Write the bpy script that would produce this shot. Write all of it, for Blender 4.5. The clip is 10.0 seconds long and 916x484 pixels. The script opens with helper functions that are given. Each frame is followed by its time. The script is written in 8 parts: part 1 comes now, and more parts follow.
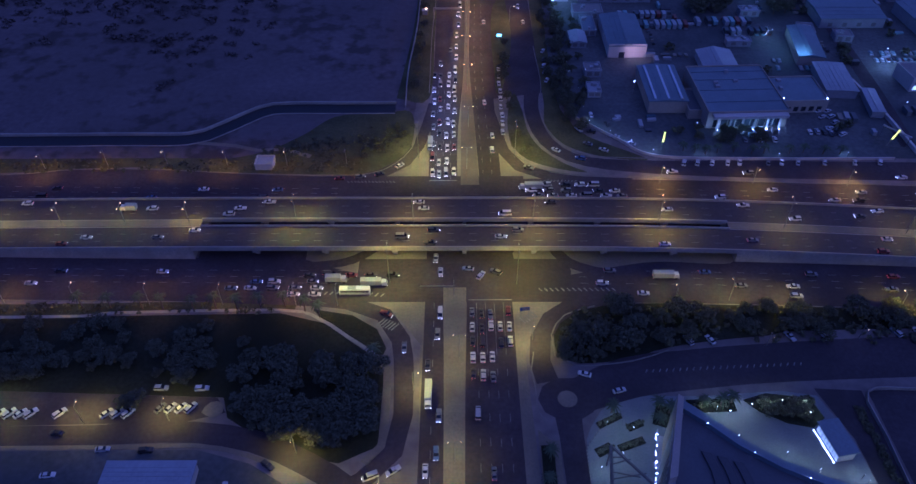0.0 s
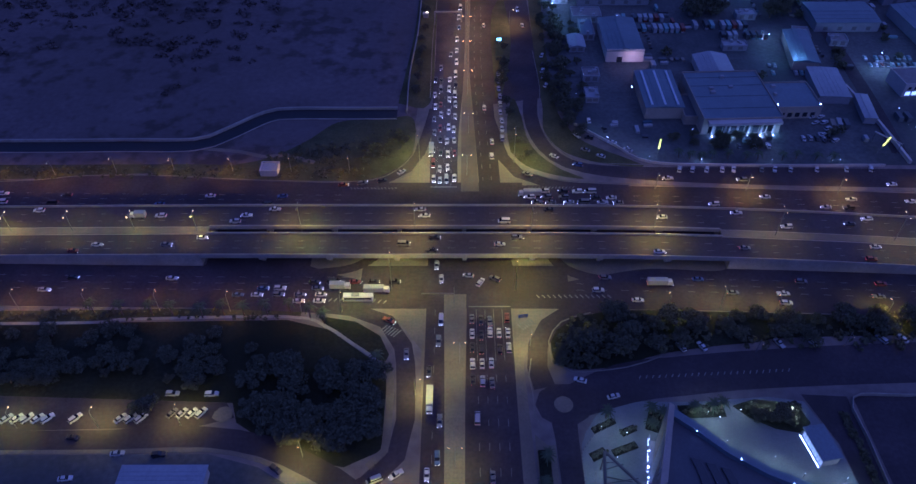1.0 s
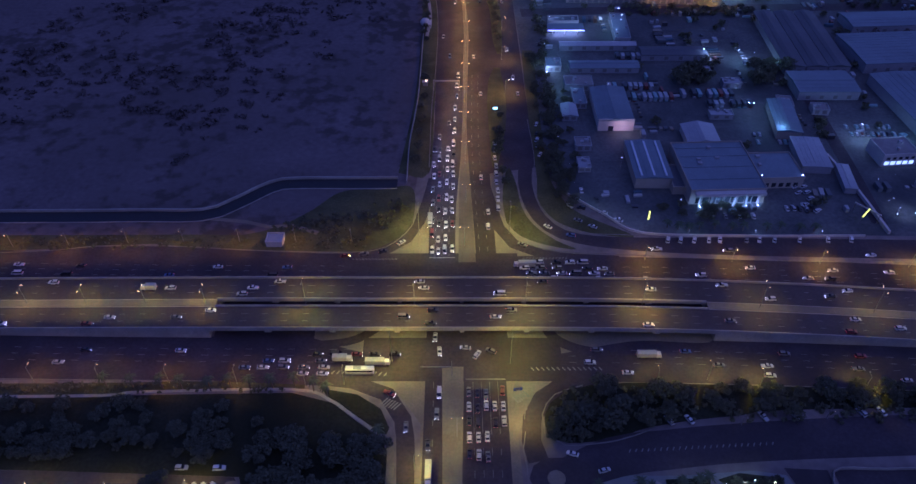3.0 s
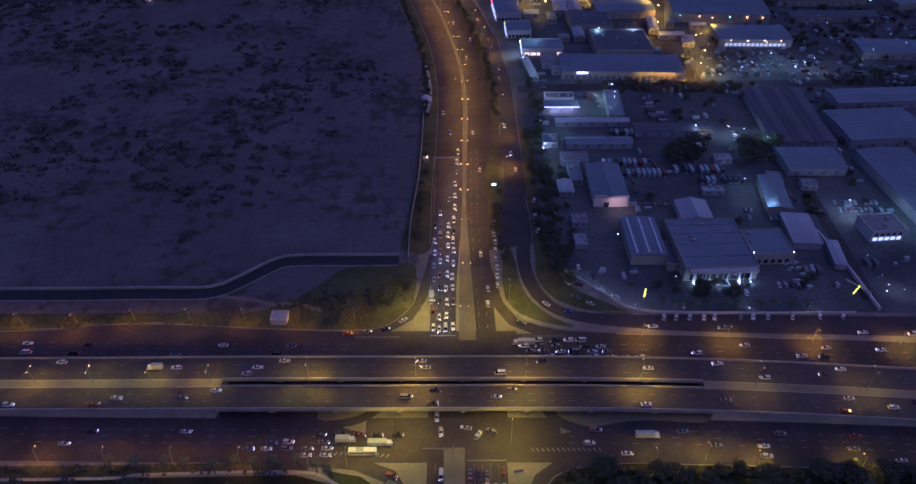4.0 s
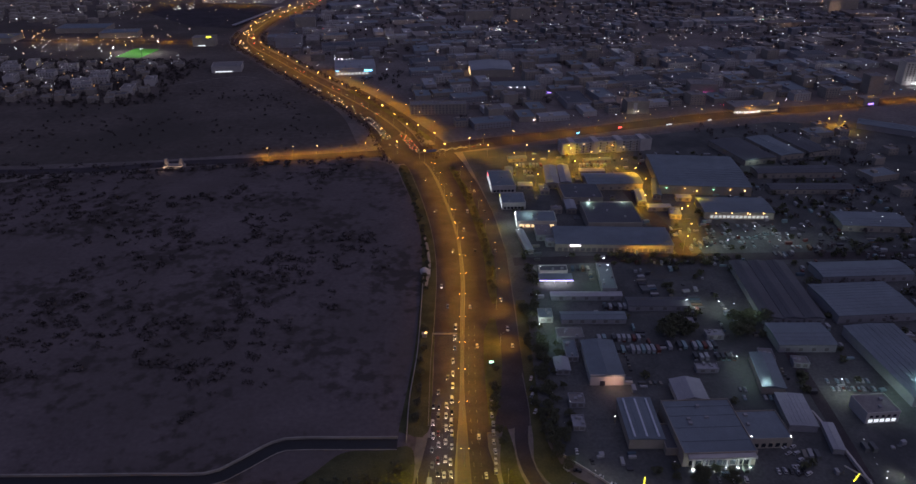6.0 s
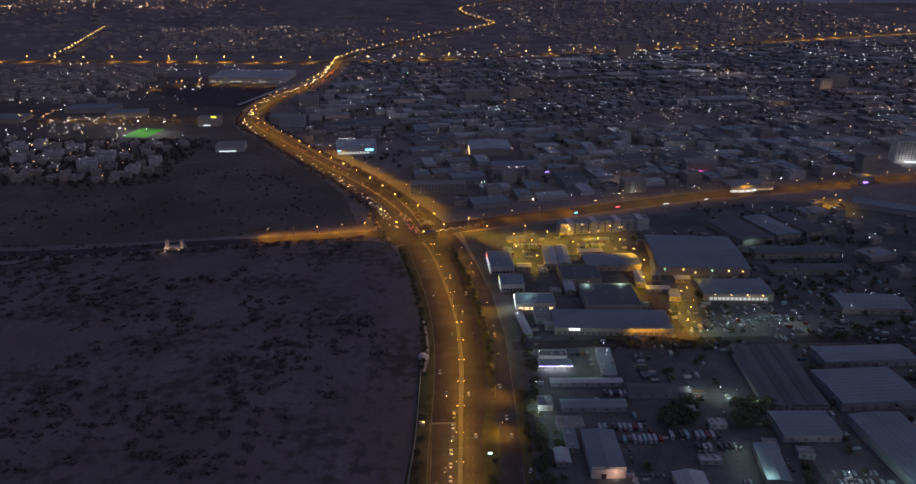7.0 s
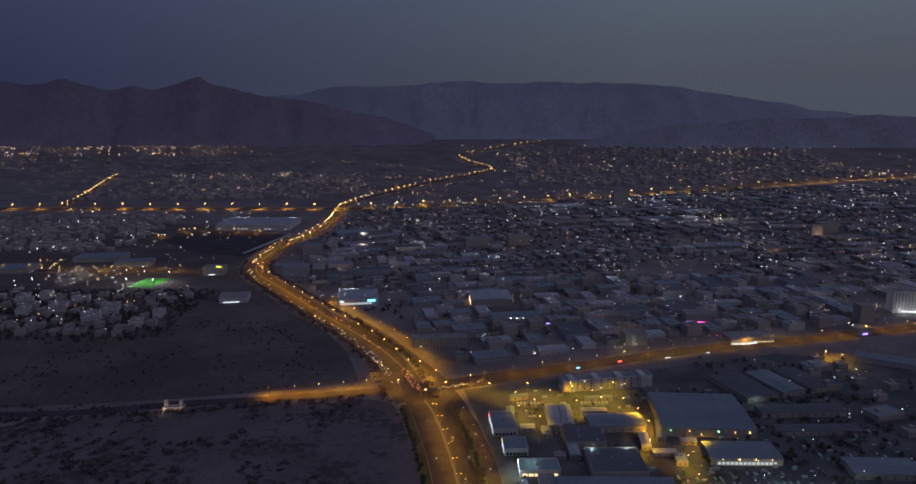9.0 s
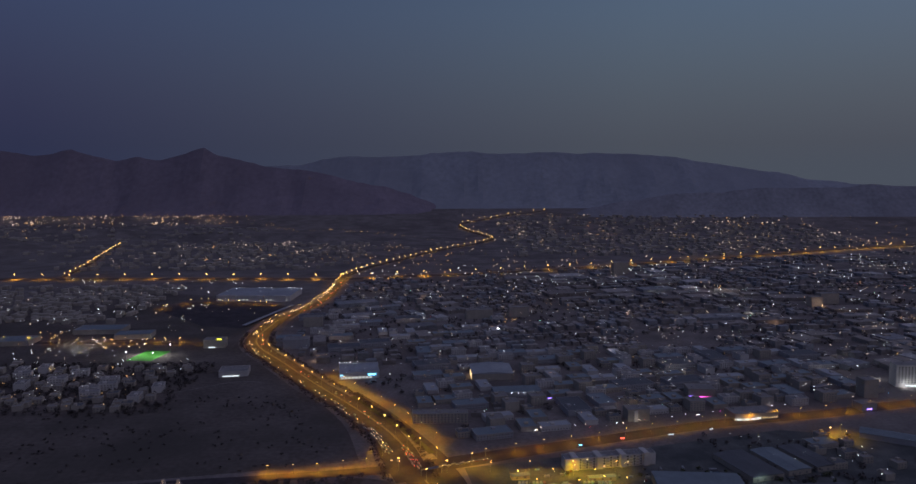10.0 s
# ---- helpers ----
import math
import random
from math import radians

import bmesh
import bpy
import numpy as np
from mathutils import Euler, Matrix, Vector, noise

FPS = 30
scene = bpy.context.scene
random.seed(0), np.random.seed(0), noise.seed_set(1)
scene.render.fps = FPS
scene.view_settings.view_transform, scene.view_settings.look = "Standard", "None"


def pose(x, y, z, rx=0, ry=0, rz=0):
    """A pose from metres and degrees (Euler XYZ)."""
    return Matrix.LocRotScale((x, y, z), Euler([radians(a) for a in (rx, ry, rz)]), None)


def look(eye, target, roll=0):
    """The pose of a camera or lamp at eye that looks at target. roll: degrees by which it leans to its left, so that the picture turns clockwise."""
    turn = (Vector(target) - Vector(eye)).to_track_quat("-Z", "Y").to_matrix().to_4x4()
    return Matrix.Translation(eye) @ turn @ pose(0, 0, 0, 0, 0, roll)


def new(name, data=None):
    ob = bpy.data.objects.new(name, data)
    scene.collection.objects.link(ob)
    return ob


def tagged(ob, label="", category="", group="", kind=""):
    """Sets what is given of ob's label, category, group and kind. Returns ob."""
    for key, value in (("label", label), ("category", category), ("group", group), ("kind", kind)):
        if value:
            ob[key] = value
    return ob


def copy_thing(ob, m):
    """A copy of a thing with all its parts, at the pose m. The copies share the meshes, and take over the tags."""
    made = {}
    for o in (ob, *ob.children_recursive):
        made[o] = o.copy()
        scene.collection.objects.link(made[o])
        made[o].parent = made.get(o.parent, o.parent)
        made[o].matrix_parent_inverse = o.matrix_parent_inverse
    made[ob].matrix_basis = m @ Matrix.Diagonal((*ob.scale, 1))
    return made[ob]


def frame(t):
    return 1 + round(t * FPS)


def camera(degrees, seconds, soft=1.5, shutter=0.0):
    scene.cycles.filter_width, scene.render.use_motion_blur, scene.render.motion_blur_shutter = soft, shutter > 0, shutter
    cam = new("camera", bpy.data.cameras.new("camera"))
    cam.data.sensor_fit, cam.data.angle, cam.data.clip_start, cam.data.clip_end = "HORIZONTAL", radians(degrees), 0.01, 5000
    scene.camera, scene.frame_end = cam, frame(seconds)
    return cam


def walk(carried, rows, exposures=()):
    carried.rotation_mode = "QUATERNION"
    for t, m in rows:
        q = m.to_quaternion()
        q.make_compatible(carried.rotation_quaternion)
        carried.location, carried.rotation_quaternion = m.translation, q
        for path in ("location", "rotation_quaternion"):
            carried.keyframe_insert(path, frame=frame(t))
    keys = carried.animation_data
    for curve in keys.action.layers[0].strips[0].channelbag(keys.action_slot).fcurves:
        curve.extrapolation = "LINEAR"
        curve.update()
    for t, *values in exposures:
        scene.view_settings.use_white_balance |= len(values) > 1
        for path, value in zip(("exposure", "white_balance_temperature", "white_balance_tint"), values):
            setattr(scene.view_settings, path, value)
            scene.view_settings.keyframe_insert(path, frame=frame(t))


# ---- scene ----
cam = camera(63.75, 10.0, soft=1.5)
# seconds, eye x, y, z, yaw, pitch, lean to the right
ROWS = [
    (0, -0.00, 0.00, 210.00, -0.000, -43.133, 0.191),
    (0.5, 0.12, -0.28, 217.21, 0.069, -43.907, 0.215),
    (1, 0.01, -0.14, 222.43, 0.033, -44.227, 0.178),
    (1.5, 0.74, -0.77, 229.46, 0.207, -44.394, 0.375),
    (2, 1.69, -1.31, 235.40, 0.375, -44.031, 0.483),
    (3.5, -0.23, 2.88, 252.28, -0.293, -39.875, 0.001),
    (4, -0.68, 2.50, 260.98, -0.317, -37.551, 0.065),
    (4.5, -0.69, 2.15, 267.72, -0.352, -34.812, 0.010),
    (5, -1.47, 3.22, 273.85, -0.535, -32.037, -0.105),
    (5.5, -2.52, 3.88, 281.65, -0.682, -29.422, -0.215),
    (7, 0.36, 10.68, 299.10, -0.540, -21.363, -0.015),
    (7.5, -0.22, 10.72, 306.39, -0.547, -18.749, 0.051),
    (8, -0.60, 11.05, 313.25, -0.531, -16.134, 0.095),
    (8.5, -1.15, 11.09, 319.59, -0.554, -13.535, 0.117),
    (9, -1.79, 10.00, 325.91, -0.563, -10.940, 0.146),
    (9.5, -1.70, 7.79, 331.31, -0.541, -8.326, 0.152),
    (10, -2.52, 3.75, 337.41, -0.549, -5.747, 0.180),
]
EXPOSURES = [(0.0, 0.32, 4110, 60), (2.0, 0.32, 4160, 61), (3.5, 0.35, 4580, 63), (4.0, 0.36, 4840, 63), (4.5, 0.38, 5150, 63), (5.0, 0.39, 5930, 56), (5.5, 0.38, 6620, 45), (7.0, 0.36, 6550, 32), (8.0, 0.36, 6420, 30), (9.0, 0.35, 6400, 29), (10.0, 0.34, 6450, 29)]
walk(cam, [(t, pose(x, y, z, 90 + pitch, 0, yaw) @ pose(0, 0, 0, 0, 0, -lean)) for t, x, y, z, yaw, pitch, lean in ROWS], EXPOSURES)

# ---- dusk sky ----
world = bpy.data.worlds.new("dusk_sky")
scene.world = world
world.use_nodes = True
wn, wl = world.node_tree.nodes, world.node_tree.links
sky = wn.new("ShaderNodeTexSky")
sky.sky_type = "NISHITA"
sky.sun_disc = False
sky.sun_elevation = radians(0.5)
sky.sun_rotation = radians(75)
sky.altitude = 50
sky.air_density = 1.2
sky.dust_density = 2.0
sky.ozone_density = 3.0
# haze thickens towards the horizon and dulls the colours there
way, parts, haze, dull = wn.new("ShaderNodeTexCoord"), wn.new("ShaderNodeSeparateXYZ"), wn.new("ShaderNodeMapRange"), wn.new("ShaderNodeMix")
haze.interpolation_type = "SMOOTHSTEP"
haze.inputs[1].default_value, haze.inputs[2].default_value, haze.inputs[3].default_value, haze.inputs[4].default_value = 0.0, 0.36, 0.96, 0.40
dull.data_type = "RGBA"
west, tone = wn.new("ShaderNodeMapRange"), wn.new("ShaderNodeMix")
west.inputs[1].default_value, west.inputs[2].default_value = -0.5, 0.25
tone.data_type = "RGBA"
tone.inputs["A"].default_value, tone.inputs["B"].default_value = (0.080, 0.110, 0.225, 1), (0.20, 0.268, 0.32, 1)
# above the haze the sky is bluer, and greener away from the afterglow
above, upper, climb = wn.new("ShaderNodeMix"), wn.new("ShaderNodeMix"), wn.new("ShaderNodeMapRange")
above.data_type = upper.data_type = "RGBA"
climb.inputs[1].default_value, climb.inputs[2].default_value = 0.03, 0.2
upper.inputs["A"].default_value, upper.inputs["B"].default_value = (0.098, 0.138, 0.34, 1), (0.245, 0.40, 0.53, 1)
wl.new(way.outputs["Generated"], parts.inputs[0])
wl.new(parts.outputs[2], haze.inputs[0])
wl.new(parts.outputs[0], west.inputs[0])
wl.new(west.outputs[0], tone.inputs["Factor"])
wl.new(west.outputs[0], upper.inputs["Factor"])
wl.new(parts.outputs[2], climb.inputs[0])
wl.new(climb.outputs[0], above.inputs["Factor"])
wl.new(tone.outputs["Result"], above.inputs["A"])
wl.new(upper.outputs["Result"], above.inputs["B"])
wl.new(above.outputs["Result"], dull.inputs["B"])
wl.new(haze.outputs[0], dull.inputs["Factor"])
wl.new(sky.outputs[0], dull.inputs["A"])
wl.new(dull.outputs["Result"], wn["Background"].inputs[0])
wn["Background"].inputs[1].default_value = 0.25
# the glow left in the western sky after sunset
dusk = bpy.data.lights.new("afterglow", "SUN")
dusk.energy, dusk.angle, dusk.color = 0.29, radians(120), (0.85, 0.76, 1.0)
new("afterglow", dusk).matrix_basis = look((0, 0, 0), (-0.55, 0.35, -1))


# ---- materials ----
def material(name, color, rough=0.8, scale=0.5, vary=0.25, fine=6.0, metal=0.0, bump=0.0, gloss=0.5, spots=None, other=None, amount=0.0, spread=(0.45, 0.62)):
    """A surface of one colour with coarse and fine unevenness; other is a second colour in patches."""
    m = bpy.data.materials.new(name)
    m.use_nodes = True
    n, l = m.node_tree.nodes, m.node_tree.links
    b = n["Principled BSDF"]
    b.inputs["Roughness"].default_value = rough
    b.inputs["Metallic"].default_value = metal
    b.inputs["Specular IOR Level"].default_value = gloss
    geo = n.new("ShaderNodeTexCoord")
    coarse, grain = n.new("ShaderNodeTexNoise"), n.new("ShaderNodeTexNoise")
    for node, s in ((coarse, scale), (grain, scale * fine)):
        node.inputs["Scale"].default_value = s
        node.inputs["Detail"].default_value = 5
        l.new(geo.outputs["Object"], node.inputs["Vector"])
    mix = n.new("ShaderNodeMath")
    mix.operation = "ADD"
    l.new(coarse.outputs[0], mix.inputs[0])
    l.new(grain.outputs[0], mix.inputs[1])
    ramp = n.new("ShaderNodeMapRange")
    ramp.inputs[1].default_value, ramp.inputs[2].default_value = 0.6, 1.4
    ramp.inputs[3].default_value, ramp.inputs[4].default_value = 1 - vary, 1 + vary
    l.new(mix.outputs[0], ramp.inputs[0])
    tone = n.new("ShaderNodeVectorMath")
    tone.operation = "SCALE"
    tone.inputs[0].default_value = color
    l.new(ramp.outputs[0], tone.inputs["Scale"])
    out = tone.outputs[0]
    if other:
        patch = n.new("ShaderNodeTexNoise")
        patch.inputs["Scale"].default_value = scale * 0.35
        patch.inputs["Detail"].default_value = 7
        patch.inputs["Roughness"].default_value = 0.6
        l.new(geo.outputs["Object"], patch.inputs["Vector"])
        step = n.new("ShaderNodeMapRange")
        step.inputs[1].default_value, step.inputs[2].default_value = spread
        step.inputs[4].default_value = amount
        l.new(patch.outputs[0], step.inputs[0])
        blend = n.new("ShaderNodeMix")
        blend.data_type = "RGBA"
        l.new(step.outputs[0], blend.inputs["Factor"])
        l.new(out, blend.inputs["A"])
        blend.inputs["B"].default_value = (*other, 1)
        out = blend.outputs["Result"]
    if spots:
        fleck, region = n.new("ShaderNodeTexNoise"), n.new("ShaderNodeTexNoise")
        for node, k, det in ((fleck, spots[1], 3), (region, spots[1] * 0.12, 2)):
            node.inputs["Scale"].default_value, node.inputs["Detail"].default_value = k, det
            l.new(geo.outputs["Object"], node.inputs["Vector"])
        both, cut, speck = n.new("ShaderNodeMath"), n.new("ShaderNodeMapRange"), n.new("ShaderNodeMix")
        both.operation = "MULTIPLY"
        l.new(fleck.outputs[0], both.inputs[0])
        l.new(region.outputs[0], both.inputs[1])
        cut.inputs[1].default_value, cut.inputs[2].default_value, cut.inputs[4].default_value = 0.25, 0.34, spots[2]
        l.new(both.outputs[0], cut.inputs[0])
        speck.data_type = "RGBA"
        l.new(cut.outputs[0], speck.inputs["Factor"])
        l.new(out, speck.inputs["A"])
        speck.inputs["B"].default_value = (*spots[0], 1)
        out = speck.outputs["Result"]
    l.new(out, b.inputs["Base Color"])
    if bump:
        bp = n.new("ShaderNodeBump")
        bp.inputs["Strength"].default_value = bump
        l.new(grain.outputs[0], bp.inputs["Height"])
        l.new(bp.outputs[0], b.inputs["Normal"])
    return m


def glowing(name, color, strength, sampled=False):
    m = bpy.data.materials.new(name)
    m.use_nodes = True
    b = m.node_tree.nodes["Principled BSDF"]
    b.inputs["Base Color"].default_value = (0.5, 0.5, 0.5, 1)
    b.inputs["Emission Color"].default_value = (*color, 1)
    b.inputs["Emission Strength"].default_value = strength
    m.cycles.emission_sampling = "AUTO" if sampled else "NONE"
    return m


def painted(name, color, rough=0.35):
    """Car paint: a coat over a colour that differs a little from car to car."""
    m = bpy.data.materials.new(name)
    m.use_nodes = True
    n, l = m.node_tree.nodes, m.node_tree.links
    b = n["Principled BSDF"]
    info, tone, rng = n.new("ShaderNodeObjectInfo"), n.new("ShaderNodeVectorMath"), n.new("ShaderNodeMapRange")
    rng.inputs[3].default_value, rng.inputs[4].default_value = 0.75, 1.1
    tone.operation = "SCALE"
    tone.inputs[0].default_value = color
    l.new(info.outputs["Random"], rng.inputs[0])
    l.new(rng.outputs[0], tone.inputs["Scale"])
    l.new(tone.outputs[0], b.inputs["Base Color"])
    b.inputs["Roughness"].default_value = rough
    b.inputs["Coat Weight"].default_value = 0.5
    return m


SAND = material("desert_sand", (0.137, 0.115, 0.116), 0.95, 0.025, 0.3, 12, other=(0.10, 0.086, 0.08), amount=0.8, spread=(0.42, 0.66), gloss=0.12, spots=((0.06, 0.052, 0.046), 0.11, 0.8))
ASPHALT = material("asphalt", (0.062, 0.053, 0.058), 0.85, 0.08, 0.3, 9, other=(0.034, 0.032, 0.034), amount=0.6, gloss=0.12)
DECK_ASPHALT = material("deck_asphalt", (0.054, 0.045, 0.048), 0.85, 0.1, 0.25, 9)
CONCRETE = material("concrete", (0.31, 0.29, 0.25), 0.85, 0.15, 0.25, 8, other=(0.21, 0.195, 0.175), amount=0.6)
PAVING = material("block_paving", (0.172, 0.152, 0.112), 0.9, 0.12, 0.25, 9, other=(0.125, 0.108, 0.08), amount=0.6)
PLAZA = material("plaza_stone", (0.155, 0.168, 0.16), 0.7, 0.2, 0.2, 8, other=(0.13, 0.135, 0.135), amount=0.5)
MEDIANSTONE = material("median_paving", (0.105, 0.092, 0.076), 0.9, 0.12, 0.25, 9, other=(0.07, 0.062, 0.052), amount=0.6)
KERB = material("kerb_stone", (0.17, 0.16, 0.14), 0.85, 0.3, 0.25)
LINE = material("road_paint", (0.20, 0.195, 0.18), 0.7, 0.6, 0.35, other=(0.1, 0.1, 0.1), amount=0.7)
GRASS = material("park_grass", (0.03, 0.034, 0.021), 0.95, 0.06, 0.45, 12, other=(0.017, 0.021, 0.012), amount=0.8, gloss=0.12)
VERGE = material("dry_verge", (0.084, 0.086, 0.044), 0.95, 0.1, 0.4, 9, other=(0.045, 0.048, 0.024), amount=0.8, gloss=0.12)
YARD = material("yard_ground", (0.105, 0.11, 0.107), 0.95, 0.05, 0.4, 10, other=(0.055, 0.062, 0.064), amount=0.8, gloss=0.12)
CITYGROUND = material("city_ground", (0.175, 0.155, 0.145), 0.95, 0.02, 0.4, 10, other=(0.115, 0.10, 0.095), amount=0.8, gloss=0.12)
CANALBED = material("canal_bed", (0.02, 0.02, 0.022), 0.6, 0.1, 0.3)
WHITEWALL = material("white_render", (0.48, 0.46, 0.43), 0.85, 0.2, 0.12, 8, other=(0.38, 0.36, 0.33), amount=0.5)
CREAMWALL = material("cream_render", (0.33, 0.295, 0.245), 0.85, 0.2, 0.15, 8, other=(0.26, 0.235, 0.2), amount=0.5)
GREYWALL = material("grey_cladding", (0.28, 0.28, 0.29), 0.6, 0.2, 0.15)
METALROOF = material("metal_roof", (0.172, 0.21, 0.235), 0.6, 0.08, 0.2, 14, metal=0.2, other=(0.125, 0.155, 0.175), amount=0.7)
PALEROOF = material("pale_metal_roof", (0.33, 0.34, 0.36), 0.5, 0.08, 0.18, 14, metal=0.2, other=(0.24, 0.25, 0.265), amount=0.7)
DARKROOF = material("dark_roof", (0.085, 0.09, 0.10), 0.7, 0.08, 0.25, 14, other=(0.07, 0.07, 0.08), amount=0.7)
FLATROOF = material("flat_roof", (0.22, 0.21, 0.20), 0.9, 0.1, 0.25, 10, other=(0.14, 0.14, 0.14), amount=0.7)
SKYLIGHT = material("skylight_sheet", (0.5, 0.55, 0.6), 0.4, 0.3, 0.15)
TOWNWINDOW = material("dim_window", (0.12, 0.115, 0.12), 0.35, 1.0, 0.2)
SHUTTER = material("roller_shutter", (0.16, 0.155, 0.15), 0.6, 0.5, 0.2)
TOWNROOF = material("town_roof", (0.27, 0.245, 0.215), 0.9, 0.03, 0.3, 9, other=(0.18, 0.168, 0.15), amount=0.8, gloss=0.2)
TOWNMIX = bpy.data.materials.new("mixed_town_roofs")
TOWNMIX.use_nodes = True
tn, tl = TOWNMIX.node_tree.nodes, TOWNMIX.node_tree.links
geo, ramp, grain, fleck, tint = tn.new("ShaderNodeNewGeometry"), tn.new("ShaderNodeValToRGB"), tn.new("ShaderNodeTexNoise"), tn.new("ShaderNodeMapRange"), tn.new("ShaderNodeVectorMath")
ramp.color_ramp.interpolation = "CONSTANT"
for pos, c in ((0.0, (0.20, 0.18, 0.165, 1)), (0.22, (0.25, 0.225, 0.205, 1)), (0.4, (0.155, 0.155, 0.16, 1)), (0.55, (0.205, 0.215, 0.225, 1)), (0.72, (0.285, 0.265, 0.245, 1)), (0.84, (0.175, 0.15, 0.135, 1)), (0.93, (0.35, 0.35, 0.34, 1))):
    e = ramp.color_ramp.elements[0] if pos == 0.0 else ramp.color_ramp.elements.new(pos)
    e.position, e.color = pos, c
grain.inputs["Scale"].default_value, grain.inputs["Detail"].default_value = 0.12, 6
fleck.inputs[1].default_value, fleck.inputs[2].default_value, fleck.inputs[3].default_value, fleck.inputs[4].default_value = 0.3, 0.7, 0.7, 1.25
tint.operation = "SCALE"
tl.new(geo.outputs["Position"], grain.inputs["Vector"])
tl.new(grain.outputs[0], fleck.inputs[0])
tl.new(geo.outputs["Random Per Island"], ramp.inputs[0])
tl.new(ramp.outputs[0], tint.inputs[0])
tl.new(fleck.outputs[0], tint.inputs["Scale"])
tl.new(tint.outputs[0], tn["Principled BSDF"].inputs["Base Color"])
tn["Principled BSDF"].inputs["Roughness"].default_value = 0.85
DARKGLASS = material("dark_glass", (0.03, 0.035, 0.045), 0.12, 1.0, 0.2)
STEEL = material("galvanised_steel", (0.22, 0.22, 0.22), 0.45, 1.0, 0.2, metal=0.7)
LEAF = material("tree_leaf", (0.088, 0.094, 0.06), 0.9, 0.6, 0.5, 5, gloss=0.05)
LEAFDRY = material("scrub_leaf", (0.088, 0.077, 0.074), 0.9, 0.5, 0.5, 5, gloss=0.12)
PALMLEAF = material("palm_frond", (0.07, 0.09, 0.05), 0.7, 0.8, 0.4, gloss=0.12)
BARK = material("bark", (0.11, 0.085, 0.06), 0.95, 1.5, 0.3)
# distance haze is put into this rock's colour, paler and bluer
ROCK = material("hazed_mountain_rock", (0.262, 0.285, 0.315), 0.95, 0.004, 0.2, 8, other=(0.235, 0.252, 0.28), amount=0.7, gloss=0.12)
SCRUBSOIL = material("scrub_soil", (0.118, 0.10, 0.09), 0.95, 0.012, 0.45, 12, other=(0.075, 0.068, 0.06), amount=0.85, gloss=0.12)
# these two rock tones also carry some purple and blue of the haze
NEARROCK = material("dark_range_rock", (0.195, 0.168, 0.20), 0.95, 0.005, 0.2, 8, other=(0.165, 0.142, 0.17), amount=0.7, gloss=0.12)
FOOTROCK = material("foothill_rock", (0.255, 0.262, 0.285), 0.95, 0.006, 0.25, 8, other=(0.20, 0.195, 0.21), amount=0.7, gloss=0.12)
TURF = material("floodlit_turf", (0.04, 0.30, 0.02), 0.9, 0.05, 0.2)
RUBBER = material("tyre_rubber", (0.02, 0.02, 0.02), 0.9)
CARGLASS = material("car_glass", (0.015, 0.018, 0.022), 0.1)
PLASTICRED = material("red_container", (0.25, 0.05, 0.04), 0.6, 0.4, 0.3)
BLUESIGN = material("blue_sign_sheet", (0.03, 0.07, 0.3), 0.5)
PAINT = {
    "white": painted("white_car_paint", (0.58, 0.58, 0.57)),
    "silver": painted("silver_car_paint", (0.42, 0.43, 0.44)),
    "grey": painted("grey_car_paint", (0.14, 0.145, 0.15)),
    "black": painted("black_car_paint", (0.025, 0.025, 0.028)),
    "red": painted("red_car_paint", (0.15, 0.025, 0.022)),
    "blue": painted("blue_car_paint", (0.05, 0.09, 0.22)),
}
SODIUM = (1.0, 0.53, 0.03)
YELLOWISH = (1.0, 0.64, 0.0)
OLIVE = (1.0, 0.70, 0.01)
MASTYELLOW = (1.0, 0.73, 0.0)
DEEPAMBER = (1.0, 0.42, 0.0)
AMBER = glowing("sodium_lamp_glow", (1.0, 0.62, 0.16), 9)
AMBERFAR = glowing("sodium_lamp_far_glow", (1.0, 0.60, 0.13), 13)
TOWNAMBER = glowing("town_amber_glow", (1.0, 0.55, 0.14), 2.0)
AMBERHILL = glowing("far_road_lamp_glow", (1.0, 0.60, 0.13), 8)
TOWNCOOL = glowing("town_cool_glow", (0.84, 1.0, 0.93), 2.6)
TOWNWARM = glowing("town_warm_glow", (1.0, 0.8, 0.52), 1.9)
HEADLIGHT = glowing("headlight_glow", (0.92, 0.96, 1.0), 11)
TAILLIGHT = glowing("taillight_glow", (1.0, 0.04, 0.04), 1.3)
COOL = glowing("cool_lamp_glow", (0.8, 0.95, 1.0), 13)
COOLDIM = glowing("cool_window_glow", (0.78, 1.0, 0.95), 0.85)
DEPOTGLOW = glowing("depot_front_glow", (0.85, 1.0, 0.85), 0.4)
SIGNWHITE = glowing("white_sign_glow", (0.85, 0.95, 1.0), 2.2)
PANELGLOW = glowing("pale_green_panel_glow", (0.45, 1.0, 0.75), 2.2)
STRIPGLOW = glowing("light_strip_glow", (0.9, 0.98, 1.0), 7)
COOLFAINT = glowing("faint_window_glow", (0.78, 1.0, 0.95), 0.2)
WARM = glowing("warm_lamp_glow", (1.0, 0.8, 0.5), 9)
WARMDIM = glowing("warm_dim_glow", (1.0, 0.72, 0.3), 1.2)
GREENGLOW = glowing("green_lamp_glow", (0.25, 1.0, 0.55), 8)
PINKGLOW = glowing("magenta_sign_glow", (1.0, 0.10, 0.6), 2.6)
BLUEGLOW = glowing("blue_sign_glow", (0.1, 0.6, 1.0), 4)
